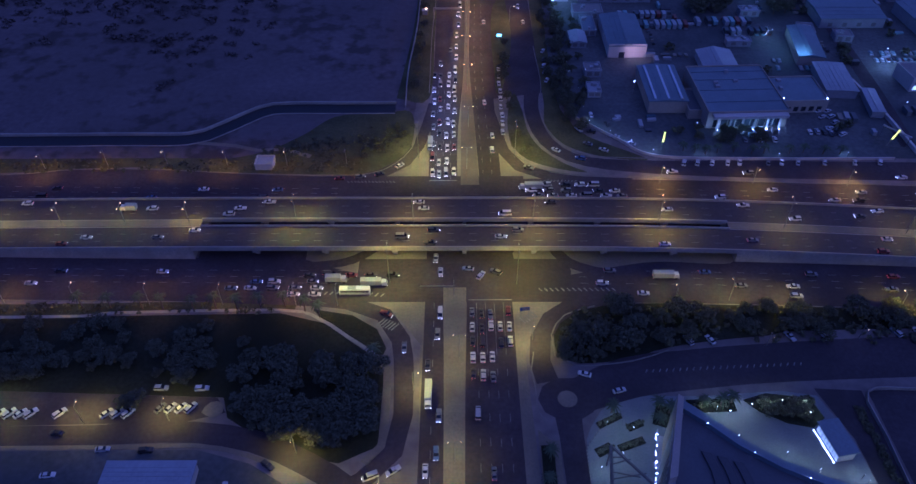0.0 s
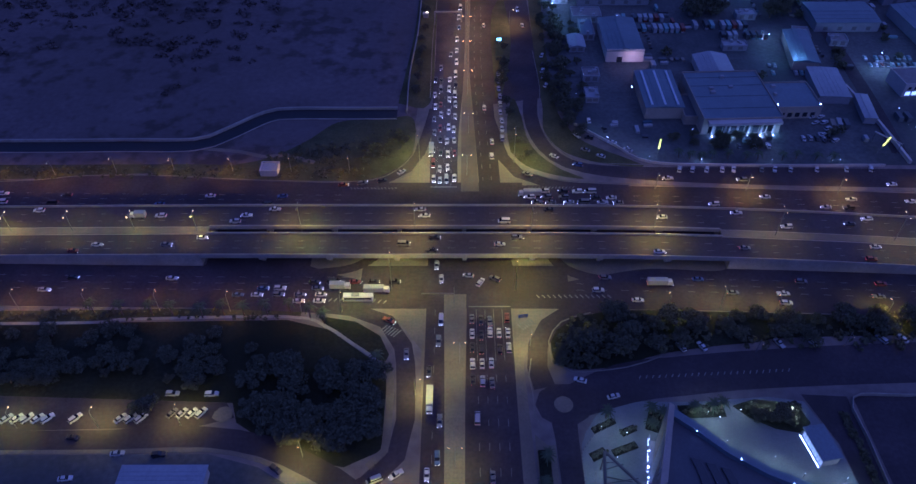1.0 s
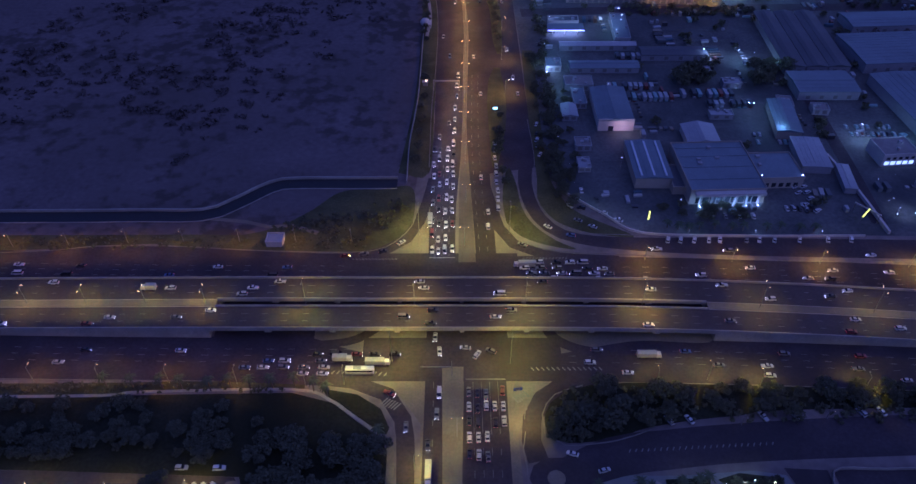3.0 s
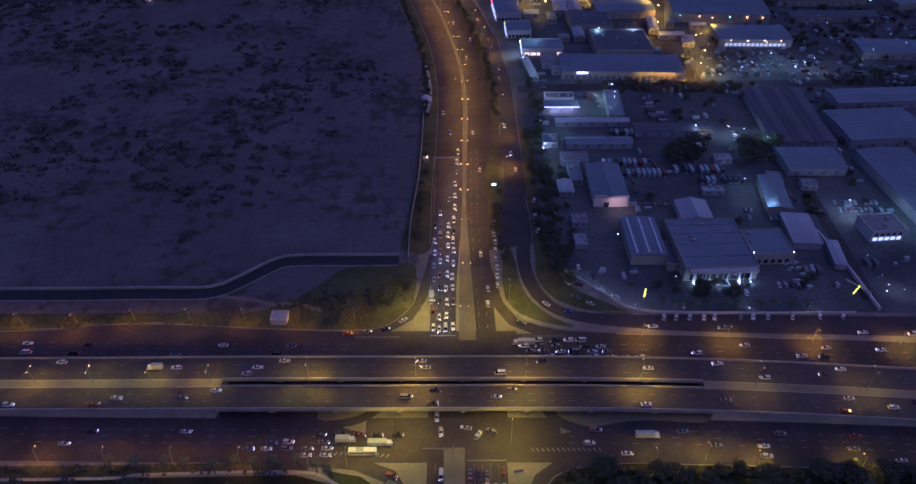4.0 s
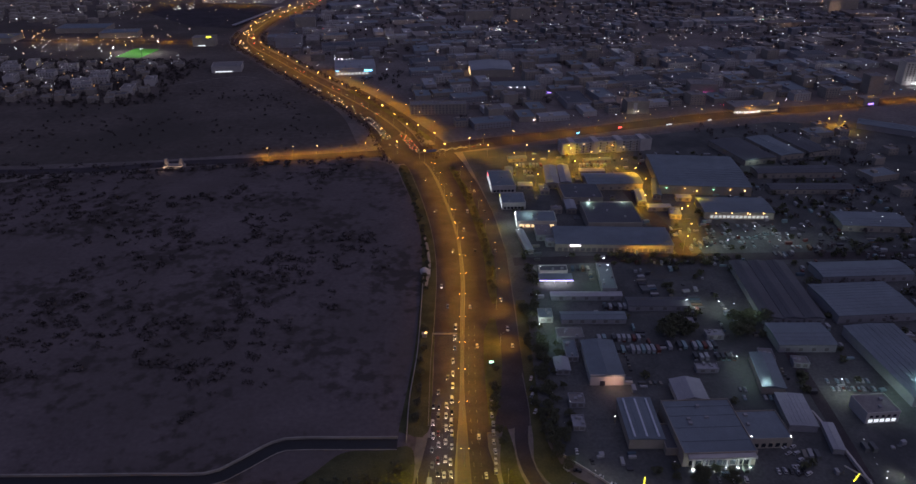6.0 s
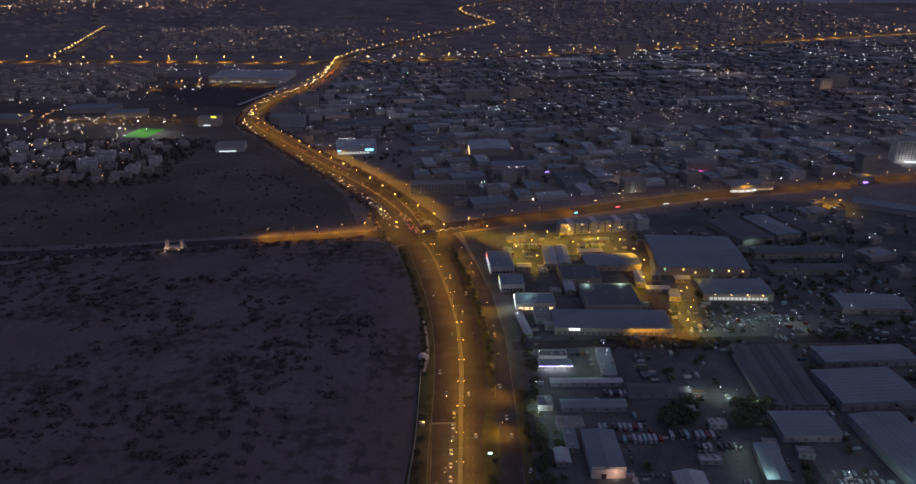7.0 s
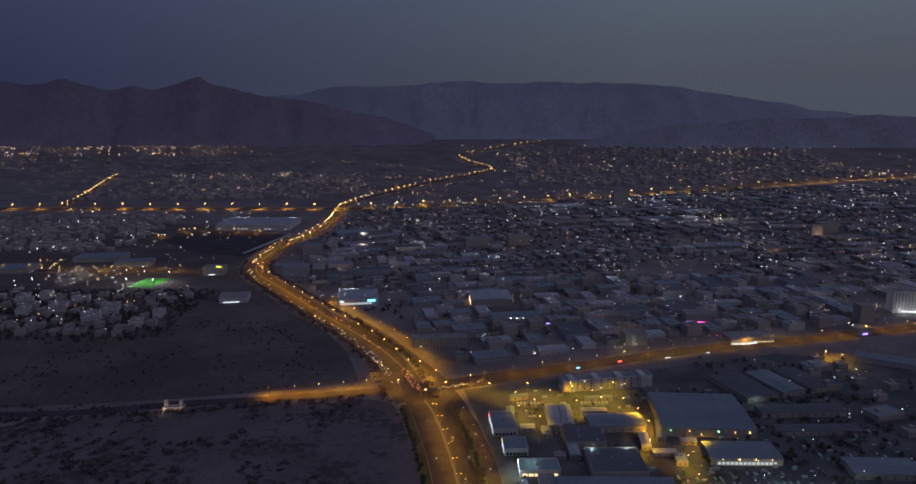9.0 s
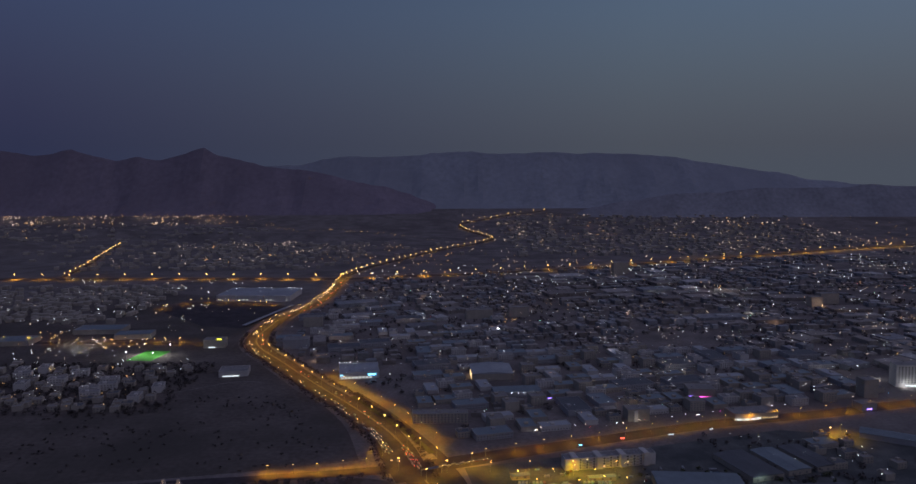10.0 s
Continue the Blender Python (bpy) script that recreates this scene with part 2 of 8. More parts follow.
VIOLETGLOW = glowing("violet_sign_glow", (0.32, 0.2, 1.0), 3.2)
REDGLOW = glowing("red_sign_glow", (1.0, 0.06, 0.06), 4)
YELLOWGLOW = glowing("yellow_sign_glow", (0.95, 0.98, 0.02), 1.5)


# ---- building blocks ----
def part(name, bm, mat, parent=None, label=""):
    """Links a bmesh as one mesh object, under a thing or a part."""
    me = bpy.data.meshes.new(name)
    bm.to_mesh(me)
    bm.free()
    me.materials.append(mat)
    ob = new(name, me)
    ob.parent = parent
    if label:
        ob["label"] = label
    return ob


def thing(name, m, label, category, group=""):
    ob = new(name)
    ob.matrix_basis = m
    return tagged(ob, label, category, group)


def add_box(bm, cx, cy, cz, sx, sy, sz, turn=0.0, taper=1.0):
    """A box in bm with its centre at cx, cy and its foot at cz; taper narrows its top."""
    c, s = math.cos(radians(turn)), math.sin(radians(turn))
    vs = []
    for z, k in ((cz, 1.0), (cz + sz, taper)):
        for x, y in ((-1, -1), (1, -1), (1, 1), (-1, 1)):
            x, y = x * sx / 2 * k, y * sy / 2 * k
            vs.append(bm.verts.new((cx + c * x - s * y, cy + s * x + c * y, z)))
    for f in ((3, 2, 1, 0), (4, 5, 6, 7), (0, 1, 5, 4), (1, 2, 6, 5), (2, 3, 7, 6), (3, 0, 4, 7)):
        bm.faces.new([vs[i] for i in f])
    return bm


def box(cx, cy, cz, sx, sy, sz, turn=0.0, taper=1.0):
    return add_box(bmesh.new(), cx, cy, cz, sx, sy, sz, turn, taper)


def add_tube(bm, a, b, ra, rb, sides=7):
    a, b = Vector(a), Vector(b)
    q = (b - a).to_track_quat("Z", "Y")
    rings = []
    for p, r in ((a, ra), (b, rb)):
        rings.append([bm.verts.new(p + q @ Vector((r * math.cos(2 * math.pi * i / sides), r * math.sin(2 * math.pi * i / sides), 0))) for i in range(sides)])
    for i in range(sides):
        bm.faces.new((rings[0][i], rings[0][(i + 1) % sides], rings[1][(i + 1) % sides], rings[1][i]))
    bm.faces.new(rings[1])
    bm.faces.new(rings[0][::-1])
    return bm


def add_bead(bm, x, y, z, r):
    """A small eight-sided lamp globe."""
    v = [bm.verts.new((x + dx * r, y + dy * r, z + dz * r)) for dx, dy, dz in ((1, 0, 0), (0, 1, 0), (-1, 0, 0), (0, -1, 0), (0, 0, 1), (0, 0, -1))]
    for i in range(4):
        bm.faces.new((v[i], v[(i + 1) % 4], v[4]))
        bm.faces.new((v[(i + 1) % 4], v[i], v[5]))


def smooth(points, step=8.0):
    """A smooth line through points, in even steps, of tuples of any length whose first two are x and y."""
    p = [np.array(q, float) for q in points]
    p = [2 * p[0] - p[1]] + p + [2 * p[-1] - p[-2]]
    out = []
    for i in range(1, len(p) - 2):
        n = max(1, int(np.hypot(*(p[i + 1] - p[i])[:2]) / step))
        for k in range(n):
            t = k / n
            out.append(0.5 * (2 * p[i] + (p[i + 1] - p[i - 1]) * t + (2 * p[i - 1] - 5 * p[i] + 4 * p[i + 1] - p[i + 2]) * t * t + (3 * p[i] - p[i - 1] - 3 * p[i + 1] + p[i + 2]) * t ** 3))
    return out + [p[-2]]


# low dark hills beyond the motorway
MOUNDS = [(-2050, 3120, 480, 330, 52), (-1060, 3560, 420, 260, 46), (-2600, 3420, 420, 260, 60), (-640, 3480, 330, 200, 34), (-1720, 3640, 330, 190, 40), (-2750, 2760, 500, 300, 46)]


def ground_height(x, y):
    """The plain is flat; far off it climbs a little towards the mountains."""
    k = min(1.0, max(0.0, (y - 3500) / 1200))
    h = 95 * k * k * (3 - 2 * k)
    for cx, cy, rx, ry, top in MOUNDS:
        q = ((x - cx) / rx) ** 2 + ((y - cy) / ry) ** 2
        if q < 1:
            h += top * (1 - q) ** 2
    return h


def ribbon(name, points, z, mat, label, thick=0.0, category="road", step=8.0, kind="structure", offset=0.0):
    """A flat strip along points of (x, y, width); thick gives it sides."""
    line = smooth(points, step)
    bm = bmesh.new()
    rows = []
    for i, p in enumerate(line):
        d = line[min(i + 1, len(line) - 1)][:2] - line[max(i - 1, 0)][:2]
        d = d / max(1e-6, np.hypot(*d))
        nrm = np.array((-d[1], d[0]))
        row = []
        for e in (p[2] / 2 + offset, -p[2] / 2 + offset):
            q = p[:2] + nrm * e
            h = ground_height(*q)
            row.append(bm.verts.new((q[0], q[1], z + h)))
            if thick:
                row.append(bm.verts.new((q[0], q[1], z + h - thick)))
        rows.append(row)
    for a, b in zip(rows, rows[1:]):
        if thick:
            bm.faces.new((a[0], a[2], b[2], b[0]))
            bm.faces.new((a[1], a[0], b[0], b[1]))
            bm.faces.new((a[2], a[3], b[3], b[2]))
        else:
            bm.faces.new((a[0], a[1], b[1], b[0]))
    if thick:
        bm.faces.new((rows[0][0], rows[0][1], rows[0][3], rows[0][2]))
        bm.faces.new((rows[-1][2], rows[-1][3], rows[-1][1], rows[-1][0]))
    return tagged(part(name, bm, mat), label, category, "", kind)


def patch(name, corners, z, mat, label, category="ground", thick=0.0, rounded=True):
    """A flat area inside a smooth closed outline."""
    if rounded:
        ring = smooth(list(corners) + [corners[0]], 1.5 if len(corners) < 9 else 4.0)[:-1]
    else:
        ring = [np.array(c, float) for c in corners]
    bm = bmesh.new()
    top = [bm.verts.new((p[0], p[1], z)) for p in ring]
    face = bm.faces.new(top)
    face.normal_update()
    if face.normal.z < 0:
        face.normal_flip()
    if thick:
        low = [bm.verts.new((p[0], p[1], z - thick)) for p in ring]
        for i in range(len(ring)):
            j = (i + 1) % len(ring)
            bm.faces.new((top[i], top[j], low[j], low[i]))
    bmesh.ops.triangulate(bm, faces=[face])
    return tagged(part(name, bm, mat), label, category, "", "structure")


def edge_line(name, points, z, width, thick, mat, label, category="kerb"):
    return ribbon(name, [(*p[:2], width) for p in points], z, mat, label, thick, category, 5.0)

# ---- ground and mountains ----
bm = bmesh.new()
xs = [-5200 + 100 * i for i in range(105)]
ys = [-1500 + 200 * i for i in range(20)] + [2400 + 60 * i for i in range(43)]
grid = [[bm.verts.new((x, y, ground_height(x, y))) for x in xs] for y in ys]
for a, b in zip(grid, grid[1:]):
    for i in range(len(xs) - 1):
        bm.faces.new((a[i], a[i + 1], b[i + 1], b[i]))
tagged(part("ground", bm, CITYGROUND), "dark dusty ground of the plain", "ground", "", "structure")


def hill_range(name, crest, y0, y1, x0, x1, rough, gully, mat, label, seed, step=30, rows=16, back=False):
    """A chain of bare hills that climbs from y0 to its crest at y1; crest is a line of (x, height)."""
    bm = bmesh.new()
    lines = []
    for j in range(rows + (4 if back else 0)):
        y = y0 + (y1 - y0) * j / (rows - 1)
        line = []
        for i in range(int((x1 - x0) / step) + 1):
            x = x0 + i * step
            k = min(1.0, j / (rows - 1))
            top = np.interp(x, [c[0] for c in crest], [c[1] for c in crest])
            n = noise.fractal(Vector((x / 240, y / 240, seed)), 0.85, 2.1, 6)
            spur = abs(noise.noise(Vector((x / 210 + 0.4 * n, seed + 4, y / 1100))))
            fall = max(0.0, j - rows + 1) * 0.2
            base = ground_height(x, y) * (1 - k)
            line.append(bm.verts.new((x, y, base - 4 + (k ** 1.2 - fall) * (top + rough * n) - gully * spur * k * (1 - k) * 2.2)))
        lines.append(line)
    for a, b in zip(lines, lines[1:]):
        for i in range(len(a) - 1):
            bm.faces.new((a[i], a[i + 1], b[i + 1], b[i]))
    tagged(part(name, bm, mat), label, "mountain", "", "structure")


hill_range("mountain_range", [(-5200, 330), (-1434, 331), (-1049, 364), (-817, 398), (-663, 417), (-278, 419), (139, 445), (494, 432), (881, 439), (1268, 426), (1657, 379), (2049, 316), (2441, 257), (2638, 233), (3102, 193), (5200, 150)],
           4500, 4900, -5200, 5200, 12, 60, ROCK, "long flat-topped mountain range on the horizon, hazed pale", 3.0)
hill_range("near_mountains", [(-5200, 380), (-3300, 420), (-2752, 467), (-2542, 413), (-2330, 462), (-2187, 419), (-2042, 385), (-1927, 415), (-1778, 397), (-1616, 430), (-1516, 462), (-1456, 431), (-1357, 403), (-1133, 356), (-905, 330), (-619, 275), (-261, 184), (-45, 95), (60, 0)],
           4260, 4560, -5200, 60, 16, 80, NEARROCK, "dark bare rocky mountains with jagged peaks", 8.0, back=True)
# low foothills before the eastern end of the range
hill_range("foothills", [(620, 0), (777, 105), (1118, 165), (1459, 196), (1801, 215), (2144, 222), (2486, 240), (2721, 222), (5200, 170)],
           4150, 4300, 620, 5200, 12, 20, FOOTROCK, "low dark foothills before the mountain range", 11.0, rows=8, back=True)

# sand field west of the arterial road
patch("sand_field", [(-600, 268), (-300, 278), (-180, 280), (-60, 285), (-24, 310), (-24, 400), (-20, 520), (-27, 600), (-48, 700), (-80, 775), (-200, 772), (-320, 752), (-520, 700), (-760, 640)], 0.02, SAND, "pale open desert sand with scattered scrub")
patch("sand_field", [(-110, 830), (-230, 800), (-420, 770), (-760, 760), (-800, 980), (-560, 1020), (-430, 1090), (-330, 1150), (-230, 1090), (-150, 960)], 0.02, SCRUBSOIL, "dark open sandy plot between settlement and road")
patch("scrub_ground", [(-238, 1100), (-330, 1250), (-402, 1370), (-428, 1480), (-430, 1680), (-520, 1900), (-900, 1950), (-1100, 1500), (-900, 1000), (-780, 988), (-560, 1024), (-430, 1094), (-330, 1154)], 0.012, SCRUBSOIL, "dark scrubby ground round the settlement")

# ---- canal across the sand field ----
CANAL = [(-620, 297), (-246, 297), (-170, 297.5), (-132, 298), (-118, 306), (-100, 322), (-88, 325), (-60, 325), (-32, 325)]
canal = thing("drainage_canal", Matrix.Identity(4), "concrete drainage canal with pale parapets, its shaded depth a dark strip", "canal")
canal["kind"] = "structure"
# flat near-black strip stands in for the shaded depth of the channel
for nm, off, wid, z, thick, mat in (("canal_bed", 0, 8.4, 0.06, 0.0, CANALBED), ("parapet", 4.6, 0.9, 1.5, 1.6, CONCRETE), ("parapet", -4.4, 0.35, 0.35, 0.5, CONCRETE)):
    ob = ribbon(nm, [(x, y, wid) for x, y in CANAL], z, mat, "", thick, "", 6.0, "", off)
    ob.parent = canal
ribbon("track", [(-132, 296, 2.5), (-108, 293, 2.5), (-96, 289, 2.5), (-84, 290, 2.5), (-70, 284, 3)], 0.05, PAVING, "narrow pale track over the sand")

# ---- roads ----
DECK_N, MED_N, MED_S, DECK_S = 245.0, 231.2, 227.2, 213.8
BRIDGE_W, BRIDGE_E = -107.0, 112.0


def deck_z(x):
    k = min(1.0, max(0.0, (abs(x) - 60) / 330))
    return 0.25 + 5.95 * (1 - k * k * (3 - 2 * k))


def deck_shift(x):
    b = min(abs(x), 260) / 190
    s = b * b + max(0.0, abs(x) - 260) / 190 * 2 * b
    return (2.2 if x < 0 else -5.5) * s


def along(y, x0, x1, step=20):
    """Points beside the flyover's line, y metres from the map's base line."""
    n = int(abs(x1 - x0) / step)
    return [(x0 + (x1 - x0) * i / n, y + deck_shift(x0 + (x1 - x0) * i / n)) for i in range(n + 1)]


def strip(name, y0, y1, x0, x1, z, mat, label, thick=0.0, category="road"):
    return ribbon(name, [(x, y, y1 - y0) for x, y in along((y0 + y1) / 2, x0, x1)], z, mat, label, thick, category)


strip("frontage_road", 190.5, 214.5, -640, 640, 0.06, ASPHALT, "wide dark asphalt frontage road beside the flyover")
strip("frontage_road", 245.0, 268.5, -640, 30, 0.06, ASPHALT, "wide dark asphalt frontage road beside the flyover")
strip("frontage_road", 245.0, 266.5, 20, 640, 0.064, ASPHALT, "wide dark asphalt frontage road beside the flyover")
ribbon("lay_by", [(-300, 267, 4), (-215, 268, 4), (-178, 270, 8), (-142, 270, 8), (-105, 268, 6), (-60, 267, 3)], 0.055, ASPHALT, "asphalt lay-by widening of the frontage road")
patch("under_bridge_paving", [(-106, 214), (112, 211), (112, 244), (-106, 246)], 0.05, ASPHALT, "asphalt floor of the underpass", "road", rounded=False)

# junction paving and islands
patch("junction_paving", [(-42, 265), (-22, 274), (-19, 300), (-14, 330), (24, 330), (23, 300), (30, 279), (44, 270), (60, 266), (60, 262), (-42, 262)], 0.05, PAVING, "pale yellowish block paving of the junction islands", "pavement", rounded=False)
patch("junction_paving", [(-30, 190), (-22, 182), (-14, 170), (-12, 100), (26, 100), (24, 165), (30, 178), (46, 190), (46, 196), (-30, 196)], 0.05, PAVING, "pale yellowish block paving of the junction islands", "pavement", rounded=False)
patch("junction_paving", [(-62, 214), (-50, 209), (-35, 205), (-15, 203), (-14, 210), (-14, 222), (-40, 224), (-60, 222)], 0.07, PAVING, "pale block paving under the flyover", "pavement")
patch("junction_paving", [(24, 204), (40, 204), (58, 208), (80, 212), (110, 211), (112, 220), (60, 222), (26, 222), (23, 212)], 0.07, PAVING, "pale block paving under the flyover", "pavement")
ribbon("turning_lane", [(36, 234, 5), (38, 225, 5), (40.5, 218, 5), (44.5, 212, 5), (52, 207.8, 5), (62, 205.3, 5), (80, 204, 4)], 0.1, ASPHALT, "dark curved turning lane under the flyover", step=3)
ribbon("turning_lane", [(-30, 230, 4.5), (-33, 223, 4.5), (-38, 217, 4.5), (-47, 212, 4.5), (-64, 210, 4), (-80, 209.5, 3)], 0.1, ASPHALT, "dark curved turning lane under the flyover", step=3)

SB = [(-6.8, 255, 13), (-6.8, 300, 13.5), (-5.5, 345, 16), (-4.5, 377, 17), (-4, 450, 18), (-3.5, 520, 19), (-7.5, 591, 20), (-19, 670, 20), (-35, 750, 21), (-58, 810, 22)]
NB = [(15, 255, 10), (14.8, 270, 10), (13.5, 326, 11), (12.5, 377, 12), (14, 448, 12), (16, 519, 13.5), (12, 591, 14), (1.5, 670, 15), (-14, 750, 15), (-36, 810, 18)]
MEDIAN = [(5.5, 262, 8.5), (5, 326, 6), (5, 377, 2.6), (6.5, 448, 2.4), (7.5, 519, 2.4), (3.7, 591, 2.4), (-7.5, 670, 2.4), (-22, 745, 2.4), (-32, 775, 2)]
ribbon("arterial_road", SB, 0.08, ASPHALT, "asphalt carriageway of the arterial road with queueing traffic")
ribbon("arterial_road", NB, 0.084, ASPHALT, "asphalt carriageway of the arterial road")
ribbon("median", MEDIAN, 0.16, MEDIANSTONE, "raised paved median of the arterial road", 0.2, "median")
ribbon("arterial_road", [(-9.3, 245, 7.5), (-9.2, 190, 7), (-8.8, 142, 8), (-8.8, 60, 8.5)], 0.08, ASPHALT, "asphalt carriageway running south")
ribbon("arterial_road", [(12, 245, 17), (12, 190, 17.5), (11.5, 142, 18.5), (11.5, 60, 20)], 0.084, ASPHALT, "asphalt carriageway with a queue at the lights")
ribbon("median", [(-1.3, 198, 9), (-1.5, 142, 7), (-1.5, 60, 6)], 0.16, PAVING, "raised paved median of the arterial road", 0.2, "median")
strip("junction_box", 196, 214, -40, 45, 0.095, ASPHALT, "asphalt of the crossing")
strip("junction_box", 246, 263, -45, 60, 0.095, ASPHALT, "asphalt of the crossing")

# slip roads
ribbon("slip_road", [(-75, 265, 5), (-52, 266, 6), (-36, 270, 6.5), (-25, 279, 6.5), (-19, 292, 6), (-15.5, 310, 5), (-13.5, 330, 3)], 0.1, ASPHALT, "curved asphalt slip road at the junction")
ribbon("slip_road", [(80, 264, 5), (58, 265, 6), (42, 268, 6.5), (29, 275, 6.5), (22, 288, 6), (19.5, 305, 5), (17, 325, 3)], 0.1, ASPHALT, "curved asphalt slip road at the junction")
ribbon("slip_road", [(-95, 193, 5), (-64, 192, 6), (-42, 190, 6.5), (-28, 184, 7), (-21, 172, 7), (-19, 155, 7), (-18.5, 140, 6.5), (-21, 126, 6.5), (-30, 116, 6.5), (-45, 108, 7)], 0.1, ASPHALT, "curved asphalt slip road at the junction")
ribbon("slip_road", [(85, 194, 5), (60, 192, 6), (44, 189, 7), (35, 182, 7.5), (30, 172, 7.5), (29, 162, 7.5), (31, 153, 8)], 0.1, ASPHALT, "curved asphalt slip road at the junction")
SERVICE = [(320, 268, 14), (207, 271, 14), (137, 273, 13), (90, 275, 10), (62, 279, 7.5), (48, 288, 7.5), (40.5, 304, 7.5), (38, 325, 7.5), (40, 350, 8), (39, 385, 9), (37, 455, 11), (38, 516, 12), (37, 568, 12), (31, 629, 12), (20, 701, 12), (7, 768, 12), (-4, 800, 12)]
ribbon("service_road", SERVICE, 0.07, ASPHALT, "asphalt service road along the industrial estate")
ribbon("service_link", [(33, 352, 6), (36, 372, 8), (38, 390, 8)], 0.075, ASPHALT, "asphalt link between roads")

# verges
patch("verge", [(-150, 275), (-110, 272), (-64, 270), (-40, 271), (-28, 281), (-22, 296), (-24, 322), (-40, 320), (-62, 318), (-78, 300), (-100, 285)], 0.035, VERGE, "dry grass verge with shrubs beside the slip road", "verge")
patch("verge", [(-640, 272), (-300, 270), (-210, 272), (-150, 276), (-100, 274), (-100, 282), (-200, 283), (-400, 282), (-640, 284)], 0.03, VERGE, "strip of dry grass and shrubs along the road", "verge")
patch("verge", [(26, 292), (33, 281), (46, 274), (60, 271), (50, 278), (40, 290), (35, 304), (33, 325), (30, 340), (27, 330), (25, 310)], 0.12, VERGE, "planted traffic island with shrubs", "verge")
patch("verge", [(45, 330), (44, 308), (50, 295), (60, 287), (74, 282), (90, 281), (64, 300), (56, 315), (52, 335), (52, 400), (54, 480), (47, 480), (45, 400)], 0.035, VERGE, "strip of dark planting beside the service road", "verge")
ribbon("planted_median", [(22, 340, 3), (25, 380, 10), (26, 410, 12), (26.5, 440, 9), (28, 455, 4)], 0.13, VERGE, "long planted median with grass and trees", 0.12, "median")
ribbon("planted_median", [(31, 475, 4), (30, 500, 7), (30, 547, 8), (24, 610, 8), (14, 685, 8), (-2, 760, 5)], 0.13, VERGE, "long planted median with grass and trees", 0.12, "median")
patch("verge", [(-32, 335), (-15, 335), (-13.4, 400), (-13, 450), (-13, 530), (-17.5, 590), (-29, 668), (-46, 755), (-58, 755), (-40, 668), (-28, 590), (-25, 520), (-26, 420)], 0.04, VERGE, "strip of dark shrubs between wall and road", "verge")
edge_line("field_wall", [(-27, 326), (-27, 365), (-24, 418), (-23.5, 500), (-23, 519)], 1.6, 0.5, 1.7, CONCRETE, "pale boundary wall of the sand field", "wall")
edge_line("field_wall", [(-21, 500), (-19, 530), (-21, 560), (-25, 590)], 1.2, 2.0, 1.3, CONCRETE, "pale boundary wall beside the road", "wall")

patch("road_shoulder", [(18, 334), (45, 340), (45, 460), (45, 560), (38, 640), (26, 712), (4, 800), (-34, 800), (-10, 700), (6, 600), (18, 520), (17, 440)], 0.03, ASPHALT, "dark asphalt shoulder between the carriageways", "road", rounded=False)

# park, car park and roads in the south-west
patch("park_lawn", [(-30, 164), (-26, 160), (-26, 128), (-38, 122), (-57, 126), (-77, 139), (-80, 147), (-157, 150), (-260, 152), (-420, 152), (-420, 182), (-200, 182), (-128, 184), (-67, 185), (-50, 180)], 0.04, GRASS, "dark park lawn under trees", "lawn", rounded=False)
patch("lawn_corner", [(-55, 187), (-40, 184), (-30, 177), (-26, 168), (-27, 165), (-32, 166), (-50, 180)], 0.05, GRASS, "small corner lawn", "lawn", rounded=False)
edge_line("footpath", [(-430, 184), (-170, 183.5), (-128, 185.5), (-67, 186.5), (-52, 182), (-40, 173), (-30, 165.5)], 0.12, 1.4, 0.1, CONCRETE, "pale concrete footpath at the edge of the park", "path")
edge_line("footpath", [(-28, 164), (-25, 158), (-24.5, 140), (-25, 128), (-30, 122)], 0.1, 2.8, 0.1, PAVING, "paved footpath along the park", "path")
ribbon("verge", [(-440, 187, 6), (-176, 187, 6), (-100, 189, 4), (-62, 188, 2)], 0.08, VERGE, "planting strip with palms along the frontage road", 0.1, "verge")
patch("car_park", [(-420, 151), (-157, 150), (-82, 147), (-78, 141), (-90, 137.5), (-150, 136), (-420, 136)], 0.05, ASPHALT, "asphalt car park", "car park", rounded=False)
ribbon("park_road", [(-420, 132, 8), (-150, 132, 8), (-112, 133, 8), (-87, 133.5, 8), (-66, 130, 8), (-48, 122, 8), (-34, 113, 8), (-22, 100, 9)], 0.07, ASPHALT, "asphalt road past the car park")
ribbon("pavement", [(-300, 127, 1.6), (-112, 128, 1.6), (-84, 128.5, 1.6), (-66, 124.5, 1.6), (-50, 117, 1.6), (-42, 108, 1.6)], 0.12, PAVING, "narrow pale pavement", 0.1, "pavement")
patch("yard", [(-300, 126), (-84, 127), (-66, 122), (-46, 110), (-40, 60), (-300, 60)], 0.045, YARD, "dark asphalt yard", "yard", rounded=False)
patch("traffic_island", [(-82, 139), (-79, 141), (-80, 145), (-84, 145), (-86, 141)], 0.2, PAVING, "rounded paved island at the end of the car park", "island", thick=0.2)

